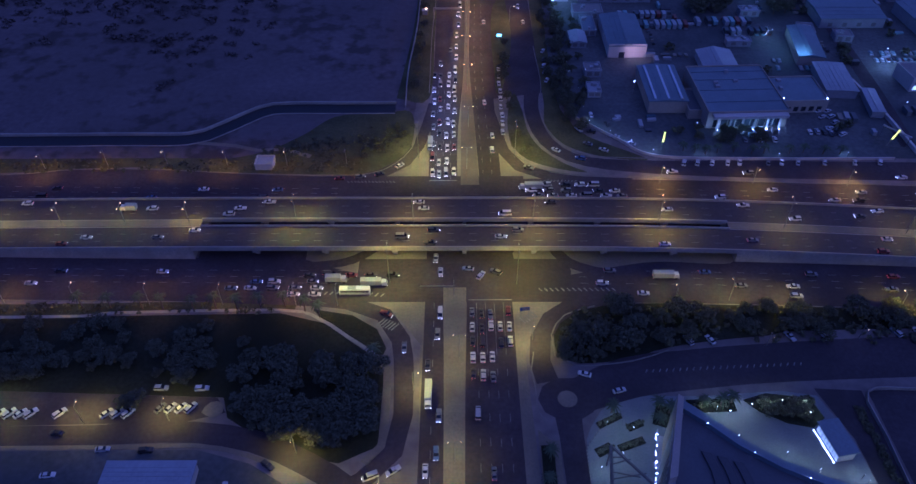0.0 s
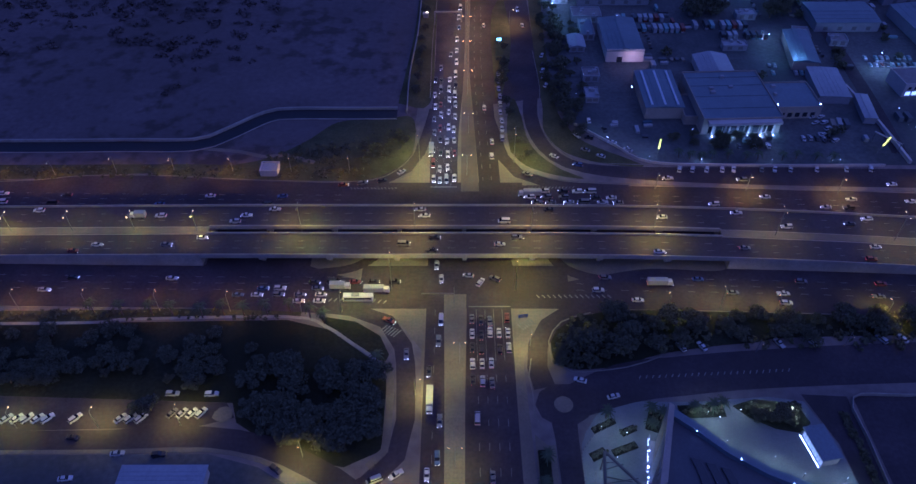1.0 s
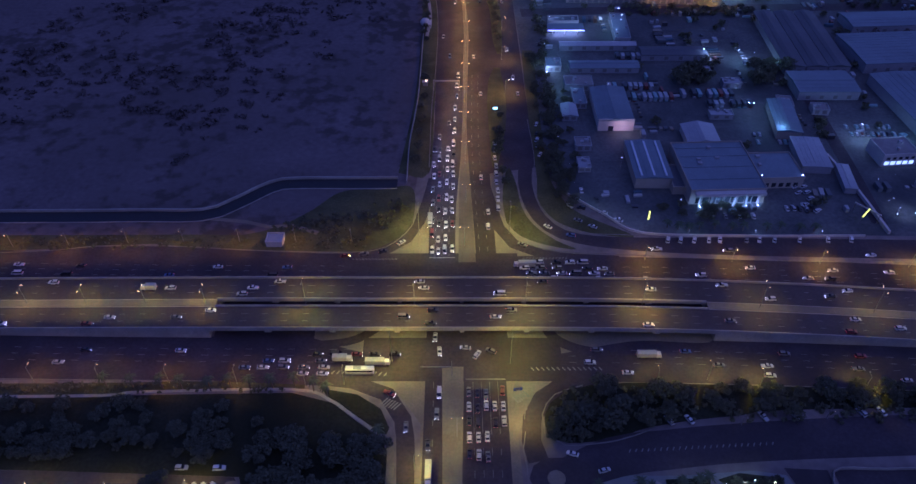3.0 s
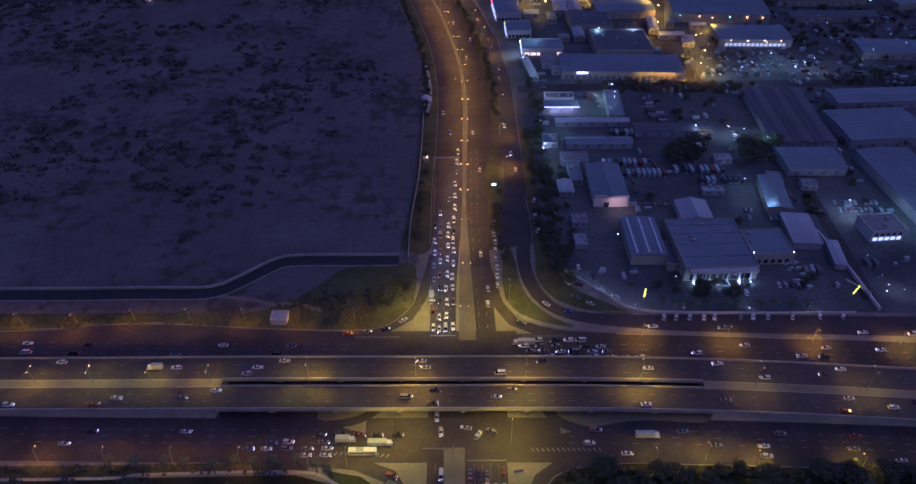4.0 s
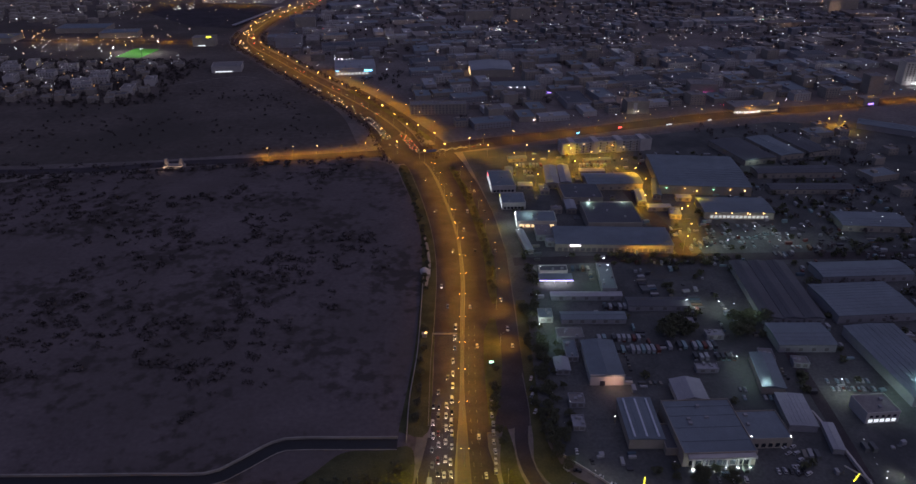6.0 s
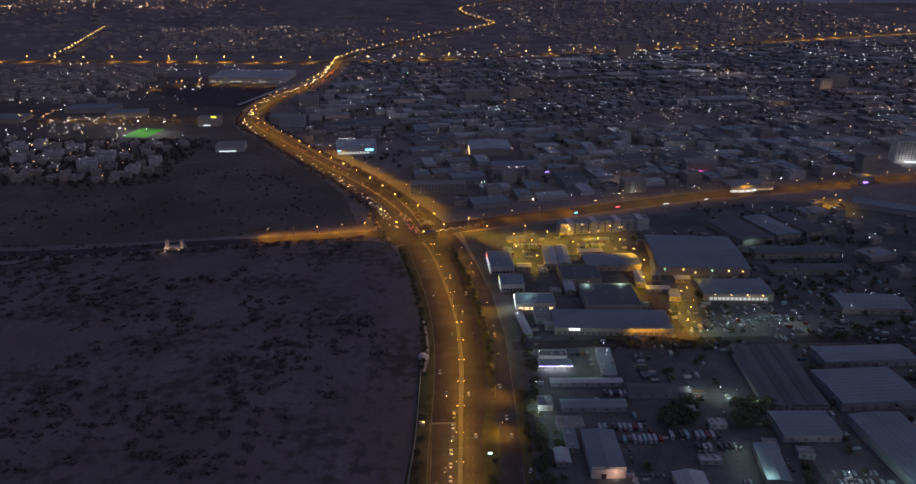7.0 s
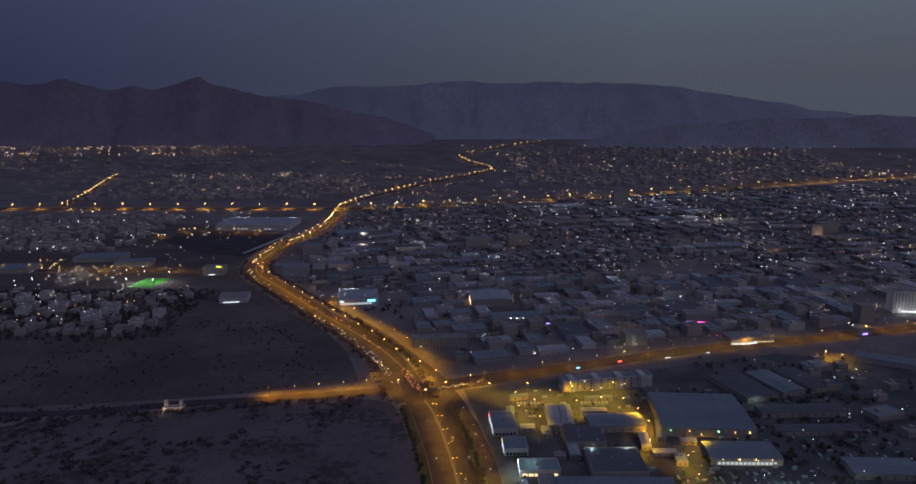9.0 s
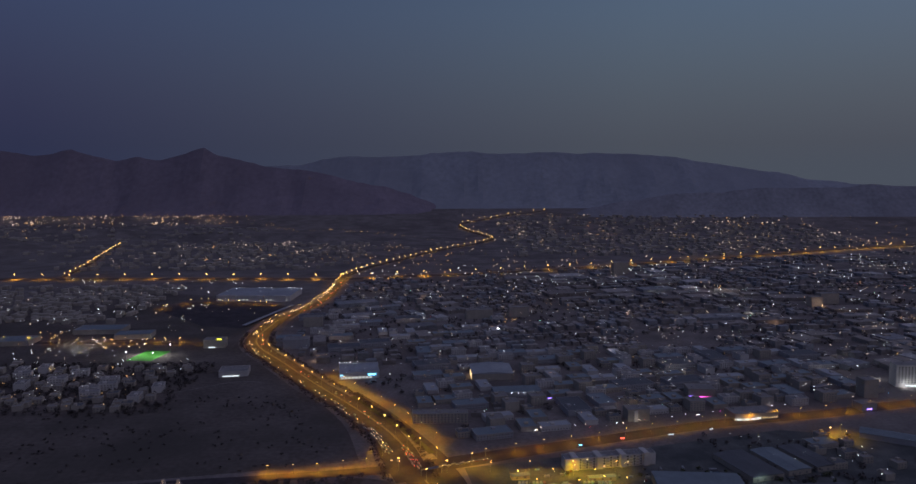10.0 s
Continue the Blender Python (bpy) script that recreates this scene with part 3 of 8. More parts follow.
# roads and plaza in the south-east
ribbon("access_road", [(36, 145, 13), (60, 155, 17), (80, 158, 17), (110, 161, 17), (169, 164, 18), (300, 168, 18), (520, 170, 18)], 0.065, ASPHALT, "wide asphalt access road")
patch("access_road", [(37 + 10 * math.cos(i * 0.6283), 146 + 9 * math.sin(i * 0.6283)) for i in range(10)], 0.08, ASPHALT, "asphalt of the small roundabout", "road")
ribbon("access_road", [(36.5, 140, 9), (36.8, 132, 8), (37, 118, 7.5), (37, 80, 7)], 0.085, ASPHALT, "narrow asphalt drive")
bm = bmesh.new()
bmesh.ops.create_cone(bm, cap_ends=True, segments=28, radius1=3.4, radius2=3.2, depth=0.2, matrix=pose(37, 146, 0.16))
tagged(part("roundabout_island", bm, PAVING), "round paved island of the small roundabout", "island", "", "structure")
edge_line("kerb", [(27, 166), (25.6, 158), (26.5, 151), (26.5, 142), (29, 136)], 0.16, 0.4, 0.2, KERB, "pale kerb beside the roundabout")
patch("tree_belt", [(35.5, 165), (35, 174), (40, 183), (52, 187.5), (75, 189.5), (178, 187), (520, 180), (520, 178), (170, 176.5), (110, 173), (76, 168), (62, 163), (43, 161)], 0.05, GRASS, "dark planted belt with bushes and trees", "verge")
edge_line("kerb", [(52, 188.2), (40, 183.6), (34.2, 174), (34.6, 164.5), (42, 160), (62, 162), (76, 167)], 0.18, 0.5, 0.2, KERB, "pale kerb of the planted belt")
patch("forecourt_kerbside", [(26, 134), (30, 130), (32.6, 130), (33, 60), (26, 60)], 0.05, PAVING, "paved strip beside the narrow drive", "pavement", rounded=False)
patch("plaza_paving", [(41, 60), (41, 123), (41.4, 130), (43.5, 135), (48, 141.6), (54.7, 146.2), (62.7, 147.4), (72.5, 147), (84, 147), (110, 149), (122, 147), (128, 130), (132, 60)], 0.055, PLAZA, "pale stone paving of the office forecourt", "plaza", rounded=False)
patch("empty_plot", [(140, 149), (300, 152), (300, 60), (141, 60)], 0.05, ASPHALT, "dark empty plot behind a fence", "ground", rounded=False)
patch("side_lane", [(122, 150), (138, 149), (138, 60), (132.4, 60), (128.4, 130)], 0.052, ASPHALT, "dark asphalt side lane", "road", rounded=False)
edge_line("plot_fence", [(200, 150), (160, 149), (139.5, 148), (138.5, 130), (138, 100), (137, 60)], 1.5, 0.3, 1.5, CONCRETE, "low pale boundary wall", "wall")

# industrial estate ground
patch("estate_yard", [(60, 316), (94, 284), (142, 281), (206, 281), (420, 276), (620, 420), (640, 860), (420, 920), (250, 868), (12, 806), (28, 710), (41, 620), (45, 560), (46, 460), (48, 340)], 0.025, YARD, "dark dusty yards of the industrial estate", "yard", rounded=False)
ribbon("estate_street", [(50, 541, 14), (120, 545, 13), (235, 549, 13), (420, 552, 13)], 0.05, ASPHALT, "asphalt street between the warehouses")
ribbon("estate_street", [(196, 550, 12), (190, 600, 14), (176, 700, 12)], 0.054, ASPHALT, "asphalt street between the warehouses")
ribbon("estate_street", [(218, 290, 8), (222, 340, 8), (226, 420, 8)], 0.05, ASPHALT, "narrow asphalt lane")
edge_line("estate_wall", [(60, 315), (78, 297), (94, 283), (142, 280.3), (206, 280)], 1.4, 0.4, 1.4, WHITEWALL, "low white perimeter wall of the dealership", "wall")
edge_line("estate_wall", [(213, 350), (217, 318), (219, 282)], 2.0, 1.2, 2.0, WHITEWALL, "white side wall of the dealership", "wall")

# second junction and the roads beyond
ribbon("arterial_road", [(-46, 770, 34), (-60, 830, 46), (-92, 920, 46), (-150, 1025, 44), (-225, 1140, 42), (-300, 1262, 42), (-366, 1370, 42), (-392, 1460, 42), (-390, 1640, 40), (-352, 1790, 34), (-332, 1960, 34), (-340, 2240, 34)], 0.1, ASPHALT, "wide asphalt arterial road lit by sodium lamps")
ribbon("median", [(-48, 845, 3), (-92, 940, 3), (-150, 1035, 3), (-225, 1150, 3), (-300, 1272, 3), (-366, 1378, 3), (-392, 1466, 3), (-390, 1630, 3)], 0.2, MEDIANSTONE, "raised median", 0.15, "median")
ribbon("service_road", [(0, 790, 12), (-18, 846, 12), (-58, 930, 12), (-100, 1010, 12), (-150, 1090, 12)], 0.095, ASPHALT, "asphalt service road")
ribbon("planted_median", [(-26, 850, 8), (-68, 935, 9), (-118, 1020, 9), (-150, 1072, 6)], 0.14, VERGE, "planted strip between the roads", 0.1, "median")
ribbon("cross_street", [(-900, 742, 16), (-455, 745, 16), (-300, 770, 17), (-210, 781, 18), (-90, 800, 22), (-20, 815, 34), (90, 856, 30), (165, 882, 26), (340, 942, 26), (520, 984, 26), (680, 1030, 26), (1200, 1150, 26)], 0.11, ASPHALT, "asphalt cross street")
HIGHWAY = [(-4000, 2270, 40), (-1381, 2256, 40), (-846, 2252, 40), (-349, 2240, 40), (-133, 2290, 40), (242, 2385, 40), (911, 2670, 40), (2006, 3150, 40), (3200, 3400, 40)]
ribbon("highway", HIGHWAY, 0.3, ASPHALT, "distant motorway lit by sodium lamps", step=40)
HILLROAD = [(-349, 2240, 30), (-290, 2480, 26), (-187, 2708, 24), (-54, 3012, 24), (126, 3306, 22), (190, 3531, 22), (60, 3850, 22), (50, 3930, 22), (72, 4009, 20), (311, 4227, 18), (520, 4370, 18), (575, 4440, 16)]
ribbon("hill_road", HILLROAD, 0.5, ASPHALT, "winding road towards the hills", step=25)
ribbon("side_road", [(-455, 1405, 14), (-560, 1412, 14), (-760, 1420, 14), (-1100, 1430, 14)], 0.12, ASPHALT, "asphalt side road")
ribbon("hill_street", [(-1218, 2290, 14), (-1271, 2542, 14), (-1416, 3054, 14), (-1475, 3280, 14)], 0.3, ASPHALT, "lit street climbing through a suburb", step=20)

# ---- flyover ----
flyover = thing("flyover", Matrix.Identity(4), "twin-deck concrete flyover with pale parapets over the crossing", "bridge")
flyover["kind"] = "structure"


def deck_piece(name, y0, y1, x0, x1, up, down, mat, to_ground=False, label=""):
    """A length of the flyover between two offsets, from up above its surface to down below it."""
    n = max(2, int((x1 - x0) / 9))
    bm = bmesh.new()
    rows = []
    for i in range(n + 1):
        x = x0 + (x1 - x0) * i / n
        s, z = deck_shift(x), deck_z(x)
        low = 0.0 if to_ground else z - down
        rows.append([bm.verts.new(v) for v in ((x, y0 + s, low), (x, y1 + s, low), (x, y1 + s, z + up), (x, y0 + s, z + up))])
    for a, b in zip(rows, rows[1:]):
        for k in range(4):
            j = (k + 1) % 4
            bm.faces.new((a[k], a[j], b[j], b[k]))
    bm.faces.new(rows[0])
    bm.faces.new(rows[-1][::-1])
    bmesh.ops.recalc_face_normals(bm, faces=bm.faces)
    return part(name, bm, mat, flyover, label)


for y0, y1 in ((MED_N, DECK_N), (DECK_S, MED_S)):
    deck_piece("deck_slab", y0, y1, BRIDGE_W, BRIDGE_E, 0.0, 1.3, CONCRETE)
    deck_piece("deck_surface", y0 + 0.4, y1 - 0.4, -420, 420, 0.03, -0.01, DECK_ASPHALT, False, "dark asphalt running surface")
    for x0, x1 in ((-420, BRIDGE_W), (BRIDGE_E, 420)):
        deck_piece("retaining_wall", y0, y1, x0, x1, 0.0, 0, CONCRETE, True, "pale concrete retaining wall of the ramp")
for y0, y1 in ((DECK_N - 0.35, DECK_N + 0.15), (DECK_S - 0.15, DECK_S + 0.35)):
    deck_piece("parapet", y0, y1, -420, 420, 1.0, 0.5, CONCRETE, False, "pale concrete parapet")
for y0, y1 in ((MED_N - 0.1, MED_N + 0.4), (MED_S - 0.4, MED_S + 0.1)):
    deck_piece("parapet", y0, y1, BRIDGE_W, BRIDGE_E, 0.9, 0.5, CONCRETE, False, "pale concrete parapet")
for x0, x1 in ((-420, BRIDGE_W), (BRIDGE_E, 420)):
    deck_piece("paved_median", MED_S, MED_N, x0, x1, 0.12, 0, PAVING, True, "paved median between the carriageways")
for k in range(8):
    x = -82 + 28.2 * k
    for yc, reach in ((220.5, 13.6), (238.2, 13.6)):
        s, z = deck_shift(x), deck_z(x) - 1.3
        bm = box(x, yc + s, 0, 1.6, 7.0, z - 1.2)
        add_box(bm, x, yc + s, z - 1.2, 1.8, reach - 0.4, 1.25)
        part("pier", bm, CONCRETE, flyover)

# lane markings
bm = bmesh.new()


def dashes(bm, points, z, on=3.0, off=6.0, width=0.16):
    line = smooth([(*p[:2], 0) for p in points], 3.0)
    run = 0.0
    for a, b in zip(line, line[1:]):
        d = b[:2] - a[:2]
        n = np.hypot(*d)
        if n < 1e-6:
            continue
        if run % (on + off) < on:
            m = (a[:2] + b[:2]) / 2
            add_box(bm, m[0], m[1], z + ground_height(*m), min(n, 3.0) if off else n, width, 0.012, math.degrees(math.atan2(d[1], d[0])))
        run += n


for off in (3.5, 7, 10.5):
    dashes(bm, along(197 + off, -300, -45), 0.075)
    dashes(bm, along(197 + off, 48, 300), 0.075)
    dashes(bm, along(249 + off, -300, -48), 0.075)
    dashes(bm, along(249 + off, 62, 300), 0.075)
for x in (-10.3, -6.9, -3.4):
    dashes(bm, [(x, 266), (x, 345)], 0.1)
for x in (12, 16):
    dashes(bm, [(x - 0.2, 270), (x - 2, 330), (x - 2.5, 377), (x - 1, 448)], 0.1)
for x in (7, 10.4, 13.8, 17.2):
    dashes(bm, [(x, 190), (x, 168)], 0.1, 3, 0)
    dashes(bm, [(x, 168), (x, 100)], 0.1)
dashes(bm, [(-9.2, 190), (-9, 90)], 0.1)
for pts in ([(-13, 265.3), (-0.5, 265.3)], [(4, 191.5), (20.5, 191.5)]):
    dashes(bm, pts, 0.1, 3, 0, 0.5)
for i in range(14):
    add_box(bm, -58 + i * 2.2, 195.2 - max(0, i - 9) * 0.3, 0.115, 0.5, 2.0, 0.012, -35)
    add_box(bm, 32 + i * 2.2, 196.5 - deck_shift(40), 0.115, 0.5, 2.0, 0.012, 35)
    add_box(bm, -50 + i * 1.6, 264.4, 0.115, 0.4, 1.6, 0.012, 35)
    add_box(bm, 33 + i * 1.6, 264.6, 0.115, 0.4, 1.6, 0.012, -35)
for i in range(6):
    add_box(bm, -29 + i * 1.1, 180.5 - i * 0.5, 0.12, 0.5, 4.2, 0.012, -40)
    add_box(bm, 24 + i * 0.9, 181 + i * 0.6, 0.12, 0.5, 3.5, 0.012, 40)
for i in range(24):
    add_box(bm, 66 + i * 2.4, 157.5 + i * 0.13, 0.085, 0.35, 1.6, 0.012, -30)
tagged(part("road_marking", bm, LINE), "worn white lane dashes and hatching on the asphalt", "road marking", "", "structure")
bm = bmesh.new()
for y in (DECK_S + 4.6, DECK_S + 8.8, MED_N + 4.4, MED_N + 8.8):
    x = -300
    while x < 300:
        add_box(bm, x, y + deck_shift(x), deck_z(x) + 0.035, 3.0, 0.16, 0.012, 0)
        x += 9
part("lane_dash", bm, LINE, flyover, "worn white lane dashes")

# kerbs that show as pale lines
for pts in (along(190.3, -420, -100), along(190.3, 90, 420), [(-600, 268.5), (-300, 269.5), (-211, 270.5), (-178, 274.5), (-142, 274.5), (-105, 271.5), (-64, 269.5), (-41, 270.5), (-30, 277.5), (-22.3, 290), (-20, 305)],
            [(420, 262), (207, 261.5), (137, 263.5), (74, 268), (58, 269), (42, 272), (31, 280), (25.5, 292), (24, 310)],
            [(94, 281.3), (62, 284), (52, 292), (45, 305), (42.5, 325), (45, 350), (44, 390)],
            [(-15, 340), (-15, 404), (-13.5, 455), (-13.3, 526), (-18, 591), (-30, 670), (-47, 755)]):
    edge_line("kerb", pts, 0.2, 0.35, 0.2, KERB, "pale concrete kerb")

# ---- street lamps ----
def lamp_light(name, watts, angle=140):
    d = bpy.data.lights.new(name, "SPOT")
    d.energy, d.color, d.spot_size, d.spot_blend, d.shadow_soft_size = watts, SODIUM, radians(angle), 1.0, 0.3
    return d


ROADLIGHT = lamp_light("sodium_light", 22000, 172)
SERVICELIGHT = lamp_light("service_sodium_light", 8500, 168)
VERGELIGHT = lamp_light("verge_amber_light", 4200, 168)
VERGELIGHT.color = DEEPAMBER
KERBLIGHT = lamp_light("kerb_sodium_light", 6400, 168)
KERBLIGHT.color = OLIVE
RAMPLIGHT = lamp_light("ramp_lamp_light", 7600, 168)
RAMPLIGHT.color = YELLOWISH
MASTLIGHT = lamp_light("junction_mast_light", 36000, 168)
MASTLIGHT.color = MASTYELLOW
DECKLIGHT = lamp_light("deck_lamp_light", 21000, 168)
DECKLIGHT.color = YELLOWISH
EASTLIGHT = lamp_light("east_amber_light", 8600, 170)
EASTLIGHT.color = (1.0, 0.5, 0.0)
CROSSLIGHT = lamp_light("cross_sodium_light", 18000, 170)
CROSSLIGHT.color = (1.0, 0.48, 0.01)
FARLIGHT = lamp_light("far_sodium_light", 32000, 170)
FARLIGHT.color = ROADLIGHT.color = (1.0, 0.52, 0.01)
MOTORWAY = lamp_light("motorway_sodium_light", 90000, 172)
HILLLIGHT = lamp_light("hill_sodium_light", 8000, 160)
MADE = {}


def placed(key, build, m):
    """The first of a kind is built at m, the others are copies of it."""
    if key in MADE:
        return copy_thing(MADE[key], m)
    MADE[key] = build(m)
    return MADE[key]


def build_lamp(height, arms, light, glow, bead):
    def build(m):
        lamp = thing("street_lamp", m, "tall galvanised street lamp with a sodium head" if arms == 1 else "tall galvanised street lamp with two sodium heads", "street lamp", "street lamps")
        part("pole", add_tube(bmesh.new(), (0, 0, 0), (0, 0, height), 0.16, 0.09), STEEL, lamp)
        for k in range(arms if bead < 0.35 else 1):
            s = -1 if k else 1
            part("arm", add_tube(bmesh.new(), (0, 0, height - 0.1), (0, -s * 1.7, height + 0.35), 0.07, 0.05, 5), STEEL, lamp)
            head = part("lamp_head", box(0, -s * 2.1, height + 0.3, 0.4, 1.0, 0.2, 0, 0.8), STEEL, lamp)
            bm = bmesh.new()
            add_bead(bm, 0, -s * 2.1, height + 0.3 - bead * 0.9, bead)
            part("lamp_glass", bm, glow, head, "glowing sodium lamp glass")
        if light:
            spot = new("lamp_light", light)
            spot.parent = lamp
            spot.location = (0, 0 if arms == 2 else -2.1, height - 0.3 - 2 * bead)
        return lamp
    return build


def lamps_on(points, spacing, key, height, arms, light, glow=None, bead=0.22, base=0.0, turn=None):
    line = smooth([(*p[:2], 0) for p in points], 2.0)
    run, want = 0.0, spacing / 2
    for a, b in zip(line, line[1:]):
        d = b[:2] - a[:2]
        run += np.hypot(*d)
        if run >= want:
            want += spacing
            ang = math.degrees(math.atan2(d[1], d[0])) if turn is None else turn
            z = base(a[0]) if callable(base) else base + ground_height(*a[:2])
            placed(key, build_lamp(height, arms, light, glow or AMBER, bead), pose(a[0], a[1], z, 0, 0, ang))


for x in (-67, -18.5, 31, 83):
    placed("bridge", build_lamp(14.5, 2, DECKLIGHT, AMBER, 0.24), pose(x, 229.2 + deck_shift(x), deck_z(x) - 1.0))
for k in range(9):
    x = -112 - 27 * k
    placed("ramp", build_lamp(9.5, 2, RAMPLIGHT, AMBER, 0.3), pose(x, 229.2 + deck_shift(x), deck_z(x) + 0.1))
for k in range(5):
    x = 135 + 50 * k
    placed("bridge_end", build_lamp(14.5, 2, RAMPLIGHT, AMBER, 0.24), pose(x, 229.2 + deck_shift(x), deck_z(x) + 0.1))
for k in range(8):
    x = -52 - 28 * k
    placed("verge", build_lamp(9.5, 1, VERGELIGHT, AMBER, 0.24), pose(x, 277 + (0 if x > -190 else -3), 0, 0, 0, 0))
    # this southern row is unseen, added for a weak glow along the kerb
    placed("verge", build_lamp(9.5, 1, VERGELIGHT, AMBER, 0.24), pose(x - 10, 189 + deck_shift(x), 0, 0, 0, 180))
for k in range(7):
    x = 92 + 42 * k
    placed("eastside", build_lamp(9.5, 1, EASTLIGHT, AMBER, 0.26), pose(x, 265 + deck_shift(x), 0, 0, 0, 0))
    placed("kerbside", build_lamp(9.5, 1, KERBLIGHT, AMBER, 0.26), pose(x - 10, 189.4 + deck_shift(x), 0, 0, 0, 180))
for x, y, h in ((5.4, 308, 90), (4.2, 274, 90), (0.4, 164, 90), (-1.2, 122, 90), (-1.4, 84, 90)):
    placed("south_median", build_lamp(12, 2, KERBLIGHT, AMBER, 0.24), pose(x, y, 0.1, 0, 0, h))
for x, y, h in ((-152, 137, 180), (-124, 137, 180), (-96, 138, 180), (-180, 137, 180), (-210, 137, 180), (-15.5, 150, 90), (27, 172, 0), (104, 191, 180), (-46, 189, 180), (-24, 112, 0), (-34, 104, 0), (-52, 126, 0)):
    placed("kerbside", build_lamp(9.5, 1, KERBLIGHT, AMBER, 0.26), pose(x, y, 0, 0, 0, h))
for x, y in ((111.5, 168.8), (146, 171.7), (192, 174)):
    placed("belt", build_lamp(7.5, 1, None, AMBER, 0.22), pose(x, y, 0, 0, 0, 0))
for x, y in ((-18.5, 282), (27, 283), (-27, 201), (23, 200)):
    placed("mast", build_lamp(19, 2, MASTLIGHT, AMBER, 0.24), pose(x, y, 0))
lamps_on([(5.5, 330), (5, 377), (6.5, 448), (7.5, 519), (3.7, 591), (-7.5, 670), (-22, 745)], 30, "median", 15, 2, ROADLIGHT, bead=0.26)
lamps_on([(33, 400), (31, 450), (34, 520), (30, 600), (18, 690), (0, 770)], 45, "service", 10, 1, SERVICELIGHT, bead=0.25, turn=90)
lamps_on([(-48, 845), (-92, 940), (-150, 1035), (-225, 1150), (-300, 1272), (-366, 1378), (-392, 1466), (-390, 1640), (-352, 1790), (-332, 1960), (-340, 2240)], 42, "far_median", 16, 2, FARLIGHT, AMBERFAR, 0.75)
lamps_on([(-218, 790), (-160, 798), (-95, 811)], 27, "cross", 11, 1, CROSSLIGHT, AMBERFAR, 0.38)
lamps_on([(20, 830), (90, 856), (165, 882), (340, 942), (520, 984), (680, 1030), (1000, 1100)], 38, "cross_median", 12, 2, CROSSLIGHT, AMBERFAR, 0.38)
lamps_on(HIGHWAY[1:-1], 84, "motorway", 17, 1, MOTORWAY, AMBERHILL, 1.6)
lamps_on(HILLROAD, 46, "hill", 12, 1, HILLLIGHT, AMBERHILL, 1.45)
lamps_on([(-1218, 2290), (-1271, 2542), (-1416, 3054), (-1475, 3280)], 55, "hill", 12, 1, HILLLIGHT, AMBERHILL, 1.45)
lamps_on([(-455, 1405), (-560, 1412), (-760, 1420), (-1100, 1430)], 50, "cross", 11, 1, CROSSLIGHT, AMBERFAR, 0.38)
for x, y in ((-30, 770), (-62, 800), (-20, 830), (20, 812), (-40, 860), (-84, 846), (-8, 792)):
    placed("far_median", build_lamp(16, 2, FARLIGHT, AMBERFAR, 0.75), pose(x, y, 0))
lamps_on([(-14, 870), (-54, 945), (-96, 1020), (-150, 1100), (-200, 1180)], 42, "cross", 11, 1, CROSSLIGHT, AMBERFAR, 0.38)

# ---- buildings ----
def seams(bm, w, d, rise, z, gap, across):
    """Raised roof seams that follow a low gable."""
    n = int((w if across else d) / gap)
    for i in range(1, n):
        if across:
            add_box(bm, -w / 2 + i * gap, 0, z + rise * (1 - abs(2 * i / n - 1)), 0.22, d, 0.14)
        else:
            add_box(bm, 0, -d / 2 + i * gap, z + rise * (1 - abs(2 * i / n - 1)), w, 0.22, 0.14)


def gable(w, d, z, rise, along_y, over=0.5):
    """A low pitched roof with thickness; its ridge runs along y or along x."""
    bm = bmesh.new()
    w, d = w + 2 * over, d + 2 * over
    rows = []
    for s in (-1, 1):
        if along_y:
            prof = [(-w / 2, s * d / 2, z), (0, s * d / 2, z + rise), (w / 2, s * d / 2, z), (w / 2, s * d / 2, z - 0.3), (0, s * d / 2, z - 0.3), (-w / 2, s * d / 2, z - 0.3)]
        else:
            prof = [(s * w / 2, -d / 2, z), (s * w / 2, 0, z + rise), (s * w / 2, d / 2, z), (s * w / 2, d / 2, z - 0.3), (s * w / 2, 0, z - 0.3), (s * w / 2, -d / 2, z - 0.3)]
        rows.append([bm.verts.new(p) for p in prof])
    for k in range(6):
        bm.faces.new((rows[0][k], rows[0][(k + 1) % 6], rows[1][(k + 1) % 6], rows[1][k]))
    bm.faces.new(rows[0])
    bm.faces.new(rows[1][::-1])
    bmesh.ops.recalc_face_normals(bm, faces=bm.faces)
    return bm


def pane_row(parent, w, d, z, tall, count, wide, side, mat, name="window"):
    """Windows on one side of a house: s, w, e or n. Each stands a little proud of the wall."""
    shared = None
    for i in range(count):
        k = (i + 0.5) / count - 0.5
        x, y, turn = {"s": (k * w, -d / 2, 0), "n": (k * w, d / 2, 0), "w": (-w / 2, k * d, 90), "e": (w / 2, k * d, 90)}[side]
        if shared is None:
            ob = part(name, box(0, 0, 0, wide, 0.12, tall), mat, parent)
            shared = ob.data
        else:
            ob = new(name, shared)
            ob.parent = parent
        ob.location, ob.rotation_euler = (x, y, z), (0, 0, radians(turn))


